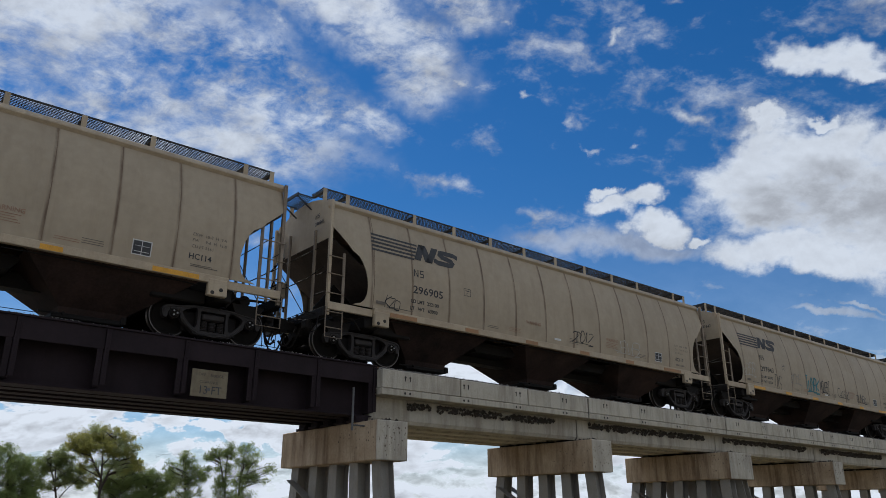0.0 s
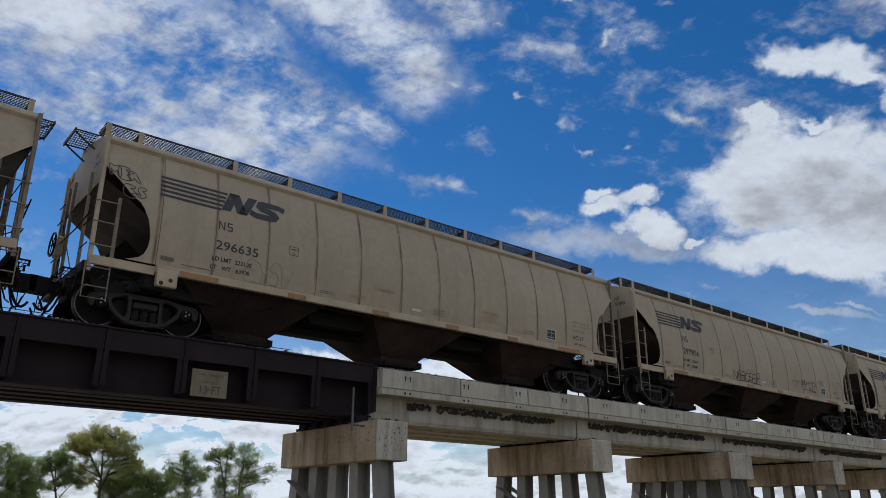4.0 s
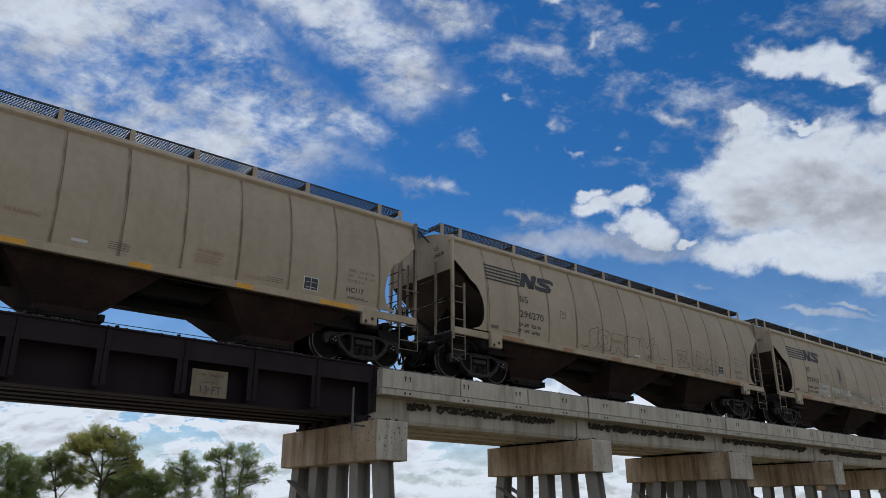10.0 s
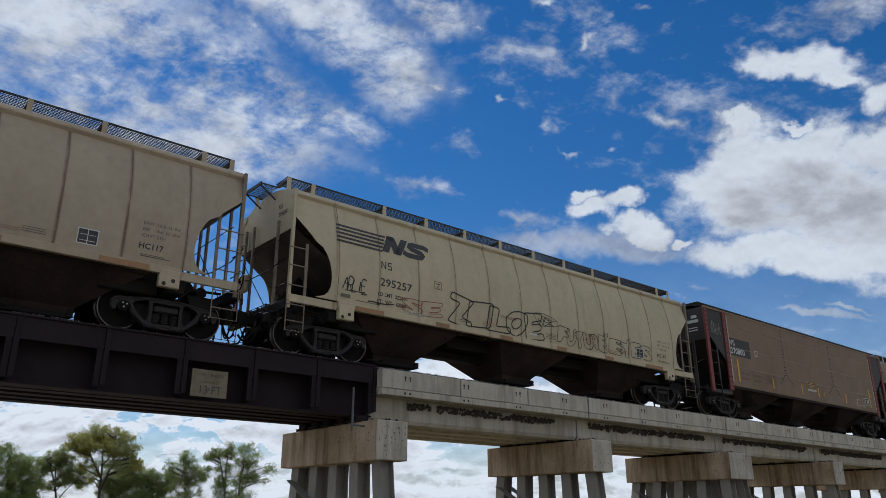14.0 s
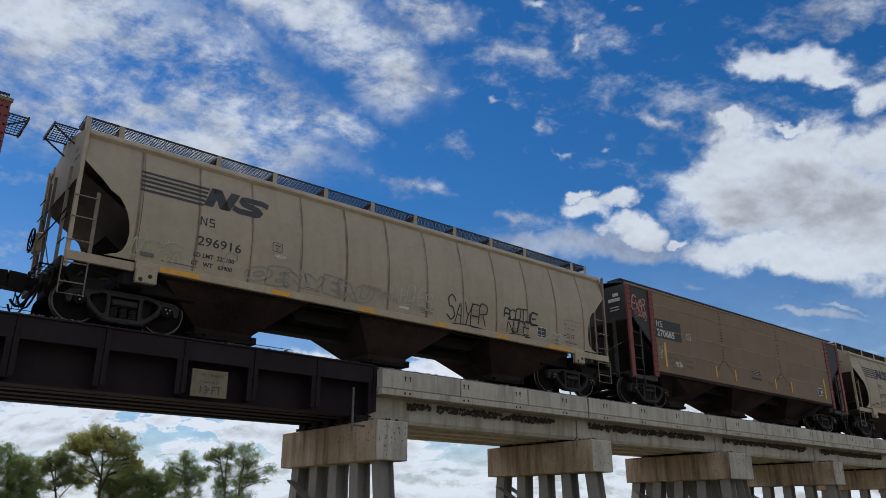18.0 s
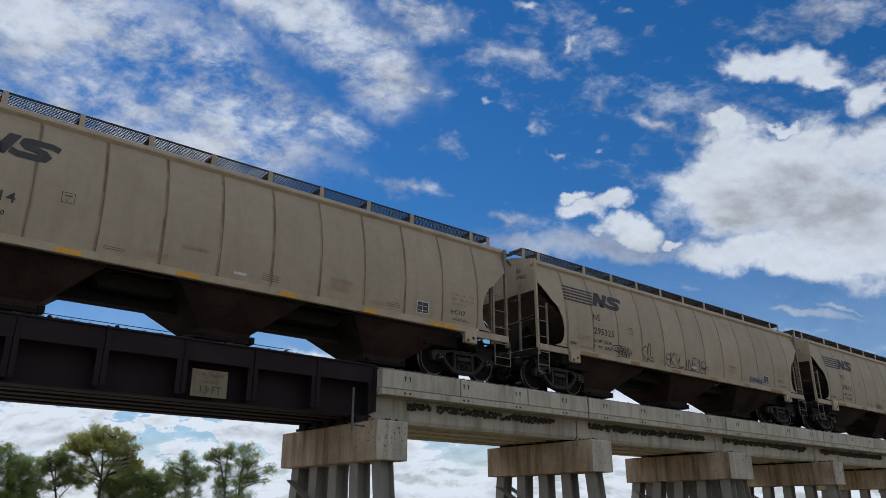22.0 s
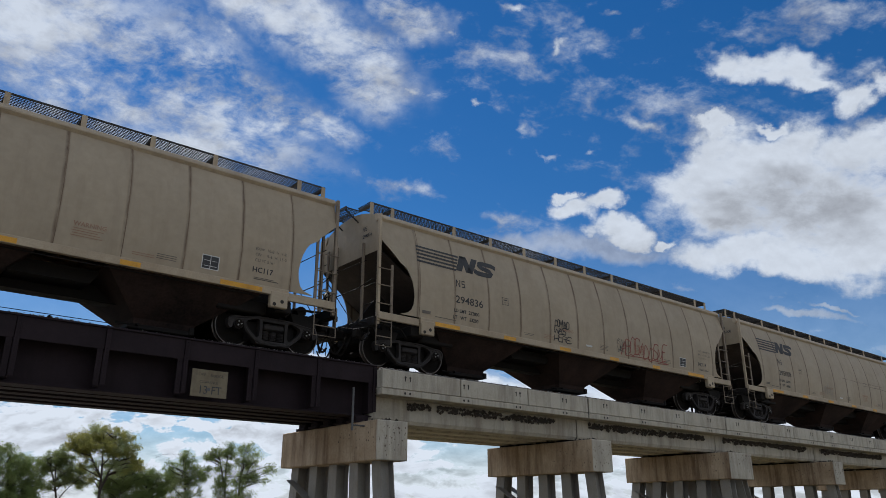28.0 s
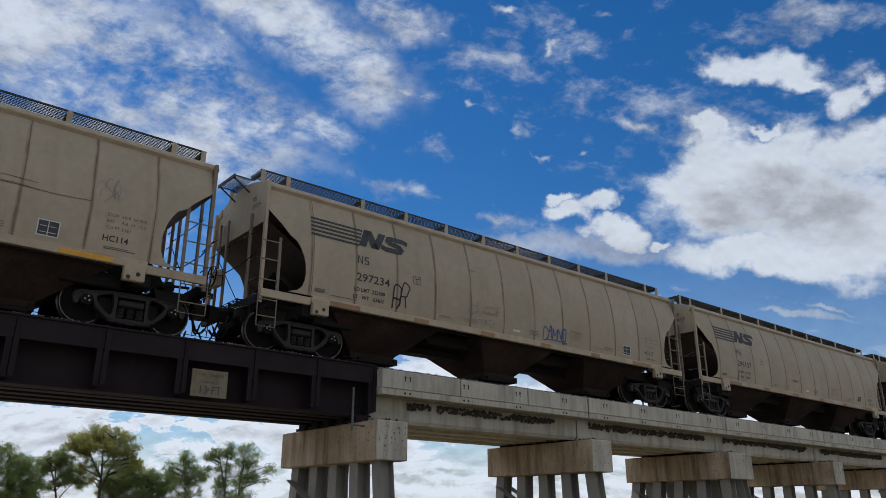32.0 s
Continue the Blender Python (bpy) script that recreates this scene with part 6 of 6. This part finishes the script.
def make_trees():
    tree(12.2, 45.0, ((-0.4, 5.8, 0.75, 0.42), (-0.4, 4.8, 1.45, 0.83), (0.8, 4.7, 0.93, 0.67), (0.1, 3.5, 1.87, 0.91), (1.4, 3.5, 0.76, 0.76), (0.2, 2.2, 2.0, 0.9)), LEAF_DARK, 23, "dense dark green tree leafy to the ground", 330, stems=2)
    tree(17.1, 45.5, ((-1.9, 5.8, 0.79, 0.44), (-2.5, 5.2, 0.87, 0.39), (-1.3, 5.4, 0.79, 0.39), (-2.7, 4.7, 0.60, 0.30), (-0.9, 4.6, 0.96, 0.44), (-0.3, 4.0, 0.79, 0.62), (-1.4, 4.0, 0.65, 0.43), (-2.4, 3.6, 0.5, 0.3)),
         LEAF_DARK, 31, "leaning dark green tree with drooping dead boughs", 170, LEAF_GREEN, -0.6, stems=2, bare=26)
    tree(17.9, 44.0, ((-0.3, 7.3, 1.42, 0.58), (-1.4, 6.7, 1.13, 0.57), (0.9, 7.0, 1.26, 0.63), (-0.3, 6.4, 2.12, 0.49), (-2.0, 6.3, 0.61, 0.39), (2.0, 6.1, 0.72, 0.50), (1.8, 5.5, 0.81, 0.40), (0.7, 5.9, 0.89, 0.31), (-1.3, 5.8, 0.52, 0.26), (2.4, 5.2, 0.54, 0.36), (0.2, 5.2, 0.9, 0.35), (-1.0, 5.0, 0.6, 0.3), (1.4, 4.7, 0.7, 0.35), (-0.6, 4.3, 0.5, 0.3)),
         LEAF_GREEN, 11, "tall rounded tree with yellowing crown and forked dark trunk", 300, LEAF_YELLOW, -0.1, stems=3, bare=14)
    tree(20.6, 47.0, ((-0.2, 4.2, 1.40, 0.84), (0.9, 4.4, 1.32, 0.75), (-0.7, 3.4, 1.15, 0.74), (0.3, 5.0, 0.85, 0.38), (-1.3, 4.1, 0.64, 0.64), (0.4, 2.6, 1.9, 0.8)), LEAF_DARK, 37, "low bushy dark green tree", 280)
    tree(23.4, 48.0, ((-0.8, 3.7, 1.44, 0.87), (0.6, 3.8, 1.22, 0.78), (-0.2, 4.7, 0.87, 0.39), (1.2, 4.3, 0.79, 0.59), (0.0, 2.5, 1.9, 0.8)), LEAF_DARK, 41, "low bushy dark green tree", 230)
    tree(24.8, 45.0, ((-0.1, 5.8, 0.67, 0.67), (-0.4, 4.7, 1.04, 0.66), (0.7, 4.7, 1.06, 0.67), (-1.2, 5.1, 0.66, 0.38), (0.1, 3.7, 1.23, 0.66), (1.5, 4.9, 0.48, 0.48), (0.1, 2.6, 1.3, 0.6)), LEAF_GREEN, 43, "slender airy grey-green tree", 150, LEAF_DARK, 0.2, stems=2, bare=10)
    tree(28.6, 45.0, ((-0.4, 6.6, 0.70, 0.60), (-1.3, 6.3, 1.08, 0.44), (-2.0, 6.0, 0.49, 0.29), (-0.7, 5.2, 0.79, 0.49), (-0.8, 4.0, 0.78, 0.68), (-0.2, 2.8, 1.1, 0.6)), LEAF_GREEN, 47, "airy grey-green tree with thin spreading limbs", 120, LEAF_DARK, 0.1, stems=2, bare=10)
    tree(30.2, 45.5, ((-0.1, 6.9, 0.71, 0.51), (-0.3, 6.0, 0.81, 0.71), (0.7, 6.0, 0.61, 0.51), (0.5, 4.6, 0.81, 0.61), (-0.5, 4.4, 0.70, 0.70), (2.1, 5.3, 0.62, 0.36), (1.4, 4.4, 0.72, 0.26), (0.0, 3.0, 1.2, 0.6)),
         LEAF_GREEN, 53, "airy grey-green tree with thin spreading limbs", 125, LEAF_DARK, 0.0, stems=3, bare=12)
    tree(9.0, 47.0, ((0, 3.6, 1.8, 1.6), (0.2, 2.0, 2.2, 1.3)), LEAF_DARK, 59, "dense dark green tree leafy to the ground", 130)
    tree(118.0, 22.0, ((0, 3.0, 6.0, 1.6),), LEAF_YELLOW, 61, "low dry autumn shrub beyond the piles", 120, LEAF_GREEN)


# ---- clouds ----


def cloud_material():
    """Broken cloud seen from below: soft banks where the puffs stand, torn by noise; clear in between."""
    m = bpy.data.materials.new("cloud vapour")
    m.use_nodes = True
    nt = m.node_tree
    nt.nodes.clear()
    link = nt.links.new

    def node(kind, **values):
        n = nt.nodes.new(kind)
        for key, value in values.items():
            n.inputs[key.replace("_", " ")].default_value = value
        return n

    def math_node(op, a, b=0.0, c=None):
        n = nt.nodes.new("ShaderNodeMath")
        n.operation = op
        for i, v in enumerate((a, b) if c is None else (a, b, c)):
            if isinstance(v, bpy.types.NodeSocket):
                link(v, n.inputs[i])
            else:
                n.inputs[i].default_value = v
        return n.outputs[0]

    def smooth(v, lo, hi):
        n = node("ShaderNodeMapRange", From_Min=lo, From_Max=hi)
        n.interpolation_type = "SMOOTHSTEP"
        link(v, n.inputs["Value"])
        return n.outputs[0]

    tc = nt.nodes.new("ShaderNodeTexCoord")
    nrm = nt.nodes.new("ShaderNodeVectorMath")
    nrm.operation = "NORMALIZE"
    link(tc.outputs["Object"], nrm.inputs[0])
    way = nrm.outputs[0]
    right = (math.cos(AZ), -math.sin(AZ), 0.0)
    ahead = tuple(VIEW)
    upward = tuple(Vector(right).cross(VIEW))

    def dot(v):
        n = nt.nodes.new("ShaderNodeVectorMath")
        n.operation = "DOT_PRODUCT"
        link(way, n.inputs[0])
        n.inputs[1].default_value = v
        return n.outputs["Value"]

    a, b, depth = dot(right), dot(upward), dot(ahead)
    height = nt.nodes.new("ShaderNodeSeparateXYZ")
    link(way, height.inputs[0])
    el = height.outputs["Z"]

    def fbm(scale, detail, rough, stretch=(1, 1, 1), turn=0.0, distort=0.0, seed=0.0, lift=0.0):
        cv = nt.nodes.new("ShaderNodeCombineXYZ")
        link(a, cv.inputs[0])
        link(b, cv.inputs[1])
        link(depth, cv.inputs[2])
        mp = node("ShaderNodeMapping", Scale=stretch, Rotation=(0, 0, turn), Location=(seed, seed * 0.7 + lift, 0))
        link(cv.outputs[0], mp.inputs["Vector"])
        n = node("ShaderNodeTexNoise", Scale=scale, Detail=detail, Roughness=rough, Distortion=distort)
        link(mp.outputs[0], n.inputs["Vector"])
        return n.outputs["Fac"]

    puffy = fbm(8.0, 12, 0.58, (1, 1.3, 1), 0.0, 0.2, 2.0)
    lifted = fbm(8.0, 12, 0.58, (1, 1.3, 1), 0.0, 0.2, 2.0, 0.010)
    wispy = fbm(5.0, 12, 0.61, (1.0, 1.7, 1), radians(28), 0.35, 5.0)
    fine = fbm(24.0, 11, 0.64, (1, 1.6, 1), radians(24), 0.22, 1.0)

    def lean(v, amount, centre=0.5):
        return math_node("MULTIPLY", math_node("SUBTRACT", v, centre), amount)

    # the banks' outlines are torn by slow and quick turbulence
    ta = math_node("ADD", a, math_node("ADD", lean(fbm(6.0, 4, 0.6, seed=11.0), 0.13), lean(fbm(18.0, 6, 0.6, seed=12.0), 0.062)))
    tb = math_node("ADD", b, math_node("ADD", lean(fbm(6.0, 4, 0.6, seed=13.0), 0.10), lean(fbm(18.0, 6, 0.6, seed=14.0), 0.052)))
    torn = nt.nodes.new("ShaderNodeCombineXYZ")
    link(ta, torn.inputs[0])
    link(tb, torn.inputs[1])

    def bank(cx, cy, rx, ry, turn=0.0, faint=0.0):
        """1 in the middle of a bank of cloud, 0 at its rim and beyond."""
        mp = node("ShaderNodeMapping", Location=(cx, cy, 0), Rotation=(0, 0, radians(turn)), Scale=(rx, ry, 1))
        mp.vector_type = "TEXTURE"
        link(torn.outputs[0], mp.inputs["Vector"])
        ln = nt.nodes.new("ShaderNodeVectorMath")
        ln.operation = "LENGTH"
        link(mp.outputs[0], ln.inputs[0])
        return math_node("SUBTRACT", 1.0 - 2.0 * faint, math_node("MINIMUM", ln.outputs["Value"], 1.8))

    def nt_mix(f, p, q):
        return math_node("ADD", math_node("MULTIPLY", math_node("SUBTRACT", 1.0, f), p), math_node("MULTIPLY", f, q))

    def highest(values):
        out = values[0]
        for v in values[1:]:
            out = nt_smax(out, v)
        return out

    def nt_smax(p, q):
        return math_node("SMOOTH_MAX", p, q, 0.18)

    thick = highest([bank(*p) for p in CUMULUS])
    thin = highest([bank(*p) for p in CIRRUS])
    scrap = highest([bank(*p) for p in SCRAPS])
    low = smooth(el, 0.205, 0.13)
    # extra glowing cloud outside the view, added as fill light on the train
    away_fill = smooth(depth, 0.78, 0.5)

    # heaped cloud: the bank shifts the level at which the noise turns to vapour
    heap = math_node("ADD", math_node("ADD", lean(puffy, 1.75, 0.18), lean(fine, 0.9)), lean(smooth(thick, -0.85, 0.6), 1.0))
    # the unseen fill cloud raises the heap there
    heap = math_node("ADD", heap, math_node("MULTIPLY", away_fill, 0.72))
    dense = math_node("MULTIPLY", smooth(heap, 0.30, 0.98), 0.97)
    # torn high cloud
    mare = math_node("ADD", math_node("ADD", lean(wispy, 2.7, 0.26), lean(fine, 1.5)), lean(smooth(nt_smax(thin, math_node("SUBTRACT", scrap, 0.12)), -1.1, 0.9), 0.85))
    veil = math_node("MULTIPLY", smooth(mare, 0.40, 1.35), 0.92)
    film = math_node("MULTIPLY", smooth(thin, -0.75, 0.35), math_node("MULTIPLY", smooth(math_node("ADD", wispy, lean(fine, 0.9)), 0.25, 0.64), 0.87))
    veil = math_node("MAXIMUM", veil, film)
    flecks = math_node("ADD", lean(wispy, 1.6, 0.19), lean(fine, 1.5))
    veil = math_node("MAXIMUM", veil, math_node("MULTIPLY", smooth(flecks, 0.80, 1.35), 0.40))
    # flat-based puffs in rows towards the horizon
    rows_of = fbm(6.0, 4, 0.5, (1.0, 4.5, 1), 0.0, 0.1, 9.0)
    puff = fbm(19.0, 12, 0.56, (1, 2.3, 1), 0.0, 0.2, 3.0)
    above = fbm(19.0, 12, 0.56, (1, 2.3, 1), 0.0, 0.2, 3.0, 0.018)
    heaped = smooth(highest([bank(*p) for p in LOW_BANKS]), -0.5, 0.5)
    bands = math_node("ADD", math_node("ADD", lean(rows_of, 0.7, 0.5), puff), math_node("MULTIPLY", smooth(el, 0.2, 0.0), 0.11))
    bands = math_node("ADD", bands, math_node("MULTIPLY", heaped, 0.30))
    near = math_node("MAXIMUM", low, heaped)
    horizon = math_node("MULTIPLY", smooth(bands, 0.50, 0.575), near)
    haze = math_node("MAXIMUM", math_node("MAXIMUM", math_node("MULTIPLY", smooth(el, 0.17, 0.01), 0.4), math_node("MULTIPLY", smooth(el, 0.40, 0.12), 0.2)), math_node("MULTIPLY", smooth(el, 0.13, 0.03), 0.86))
    sheet = math_node("MULTIPLY", smooth(math_node("ADD", highest([bank(*p) for p in SHEET]), lean(wispy, 0.9)), -0.15, 0.75), 0.62)
    veil = math_node("MAXIMUM", veil, sheet)
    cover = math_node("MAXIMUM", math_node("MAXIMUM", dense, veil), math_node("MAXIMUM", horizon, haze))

    # grey hearts in the thick banks, bright rims and billows
    heart = smooth(highest([bank(*p) for p in SHADED]), -0.6, 0.5)
    grey = math_node("MULTIPLY", smooth(heap, 0.62, 1.2), math_node("ADD", math_node("MULTIPLY", heart, 0.8), 0.16))
    grey = math_node("ADD", grey, math_node("MULTIPLY", math_node("SUBTRACT", lifted, puffy), 2.4))
    grey = math_node("ADD", grey, math_node("MULTIPLY", math_node("SUBTRACT", 1.0, smooth(cover, 0.2, 0.9)), 0.12))
    # thin high cloud is mottled: bright tufts in a dull veil
    tuft = math_node("ADD", lean(fbm(11.0, 10, 0.62, (1, 1.4, 1), radians(24), 0.4, 7.0), 3.0), 0.32)
    tuft = math_node("MAXIMUM", math_node("MINIMUM", tuft, 0.8), 0.0)
    grey = math_node("ADD", grey, math_node("MULTIPLY", tuft, math_node("SUBTRACT", 1.0, smooth(thick, -0.4, 0.2))))
    grey = math_node("ADD", grey, math_node("MULTIPLY", sheet, 0.55))
    belly = math_node("ADD", math_node("MULTIPLY", math_node("SUBTRACT", above, puff), 3.4), lean(smooth(bands, 0.53, 0.76), 0.55, 0.15))
    belly = math_node("ADD", belly, math_node("MULTIPLY", math_node("SUBTRACT", 1.0, smooth(bands, 0.47, 0.56)), 0.5))
    belly = math_node("SUBTRACT", belly, math_node("MULTIPLY", heaped, 0.45))
    grey = nt_mix(near, grey, belly)
    clamp = nt.nodes.new("ShaderNodeClamp")
    link(grey, clamp.inputs[0])
    grey = clamp.outputs[0]
    ramp = nt.nodes.new("ShaderNodeMix")
    ramp.data_type = "RGBA"
    link(grey, ramp.inputs[0])
    ramp.inputs[6].default_value = (0.635, 0.68, 0.742, 1)
    ramp.inputs[7].default_value = (0.35, 0.365, 0.395, 1)
    em = nt.nodes.new("ShaderNodeEmission")
    link(ramp.outputs[2], em.inputs["Color"])
    link(math_node("ADD", math_node("MULTIPLY", near, 0.06), 0.71), em.inputs["Strength"])
    clear = nt.nodes.new("ShaderNodeBsdfTransparent")
    mix = nt.nodes.new("ShaderNodeMixShader")
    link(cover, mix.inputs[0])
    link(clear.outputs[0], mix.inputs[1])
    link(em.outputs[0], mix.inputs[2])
    out = nt.nodes.new("ShaderNodeOutputMaterial")
    link(mix.outputs[0], out.inputs["Surface"])
    return m


# banks of cloud: place across and up from the view's middle, half sizes, turn in degrees, thinness
CUMULUS = ((0.416, 0.075, 0.116, 0.066, 0, 0.00), (0.351, 0.119, 0.048, 0.034, 20, 0.00), (0.431, 0.127, 0.083, 0.027, 0, 0.05), (0.491, 0.107, 0.059, 0.037, 0, 0.00),
           (0.418, -0.007, 0.102, 0.026, 0, 0.00), (0.486, 0.027, 0.068, 0.059, 0, 0.00), (0.330, 0.088, 0.040, 0.033, 0, 0.03), (0.349, 0.158, 0.018, 0.012, 0, 0.15),
           (0.412, 0.158, 0.033, 0.009, 0, 0.20), (0.180, 0.051, 0.026, 0.015, 0, 0.05), (0.219, 0.060, 0.025, 0.013, 0, 0.06), (0.236, 0.026, 0.039, 0.017, -6, 0.03),
           (0.172, 0.070, 0.016, 0.008, 0, 0.15), (0.293, 0.008, 0.020, 0.008, 0, 0.15), (0.410, 0.225, 0.061, 0.023, -6, 0.03), (0.370, 0.228, 0.027, 0.017, 0, 0.06),
           (0.451, 0.203, 0.034, 0.016, -10, 0.13), (0.493, 0.185, 0.019, 0.018, 0, 0.20))
CIRRUS = ((-0.439, 0.258, 0.165, 0.063, -12, 0.00), (-0.467, 0.188, 0.109, 0.057, -15, 0.00), (-0.363, 0.194, 0.157, 0.047, -15, 0.00), (-0.250, 0.212, 0.077, 0.040, -22, 0.03),
          (-0.317, 0.146, 0.151, 0.041, -12, 0.00), (-0.204, 0.180, 0.071, 0.031, -15, 0.05), (-0.148, 0.164, 0.038, 0.020, -15, 0.00), (-0.198, 0.297, 0.060, 0.031, -25, 0.10),
          (-0.103, 0.272, 0.083, 0.040, -30, 0.00), (-0.068, 0.238, 0.040, 0.043, -50, 0.00), (-0.003, 0.304, 0.045, 0.024, -30, 0.10))
SCRAPS = ((-0.010, 0.079, 0.082, 0.027, -5, 0.40), (0.094, 0.045, 0.037, 0.016, 0, 0.42), (0.122, 0.151, 0.013, 0.020, 40, 0.22), (0.147, 0.125, 0.016, 0.006, -5, 0.12),
          (0.071, 0.198, 0.011, 0.006, -25, 0.19), (0.211, 0.118, 0.013, 0.005, 0, 0.26), (0.040, 0.279, 0.013, 0.008, -30, 0.24), (0.124, 0.307, 0.025, 0.006, 5, 0.14),
          (0.226, 0.291, 0.024, 0.008, -10, 0.24), (0.195, 0.262, 0.019, 0.006, 30, 0.29), (0.449, 0.269, 0.059, 0.021, -14, 0.04), (0.283, 0.170, 0.025, 0.013, -30, 0.36),
          (-0.020, 0.219, 0.013, 0.008, -25, 0.24))
SHADED = ((0.433, 0.061, 0.084, 0.034, -4, 0.00), (0.389, 0.032, 0.057, 0.016, 0, 0.05), (0.490, 0.072, 0.045, 0.031, 0, 0.05))
SHEET = ((0.195, 0.001, 0.151, 0.022, -3, 0.00), (0.108, 0.010, 0.059, 0.016, 0, 0.05), (0.438, -0.081, 0.066, 0.008, 2, 0.00), (0.470, -0.068, 0.035, 0.005, 0, 0.05))
LOW_BANKS = ((-0.135, -0.146, 0.086, 0.015, -8, 0.00), (0.034, -0.167, 0.101, 0.019, -9, 0.00), (0.163, -0.184, 0.112, 0.019, -9, 0.00), (0.352, -0.201, 0.125, 0.017, -9, 0.00),
             (-0.255, -0.231, 0.046, 0.008, -4, 0.05), (-0.451, -0.197, 0.068, 0.011, 0, 0.05))


def make_clouds():
    g = Geo()
    rows = []
    for i in range(25):
        rr = 4300 * (i / 24) ** 1.5
        rows.append([(rr * math.cos(k * math.tau / 48), rr * math.sin(k * math.tau / 48), 300 * (1 - (rr / 4350) ** 2)) for k in range(49)])
    g.grid(rows)
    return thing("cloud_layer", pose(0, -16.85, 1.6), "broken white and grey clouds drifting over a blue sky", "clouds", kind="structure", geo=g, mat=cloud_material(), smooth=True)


# ---- put the place together ----
make_ground()
make_bridge()
make_trees()
clouds = make_clouds()
cars = make_train()
dress_train(cars)


def motions():
    """The train rolls towards the left and its wheels turn; the clouds drift slowly."""
    for i, car in cars.items():
        walk(car, [(t, place(front_of(i) - travelled(t), 0, RAIL_Z)) for t in range(33)])
        for t in car.children:
            if not t.name.startswith("truck"):
                continue
            for w in t.children:
                if w.name.startswith("wheelset"):
                    spot = w.location.copy()
                    walk(w, [(k / 15, pose(spot.x, spot.y, spot.z, 0, -math.degrees((travelled(k / 15) - travelled(0)) / 0.457), 0)) for k in range(481)])
    walk(clouds, [(0.0, pose(11.5, -34.8, 1.6)), (32.0, pose(-11.5, 1.2, 1.6))])


motions()
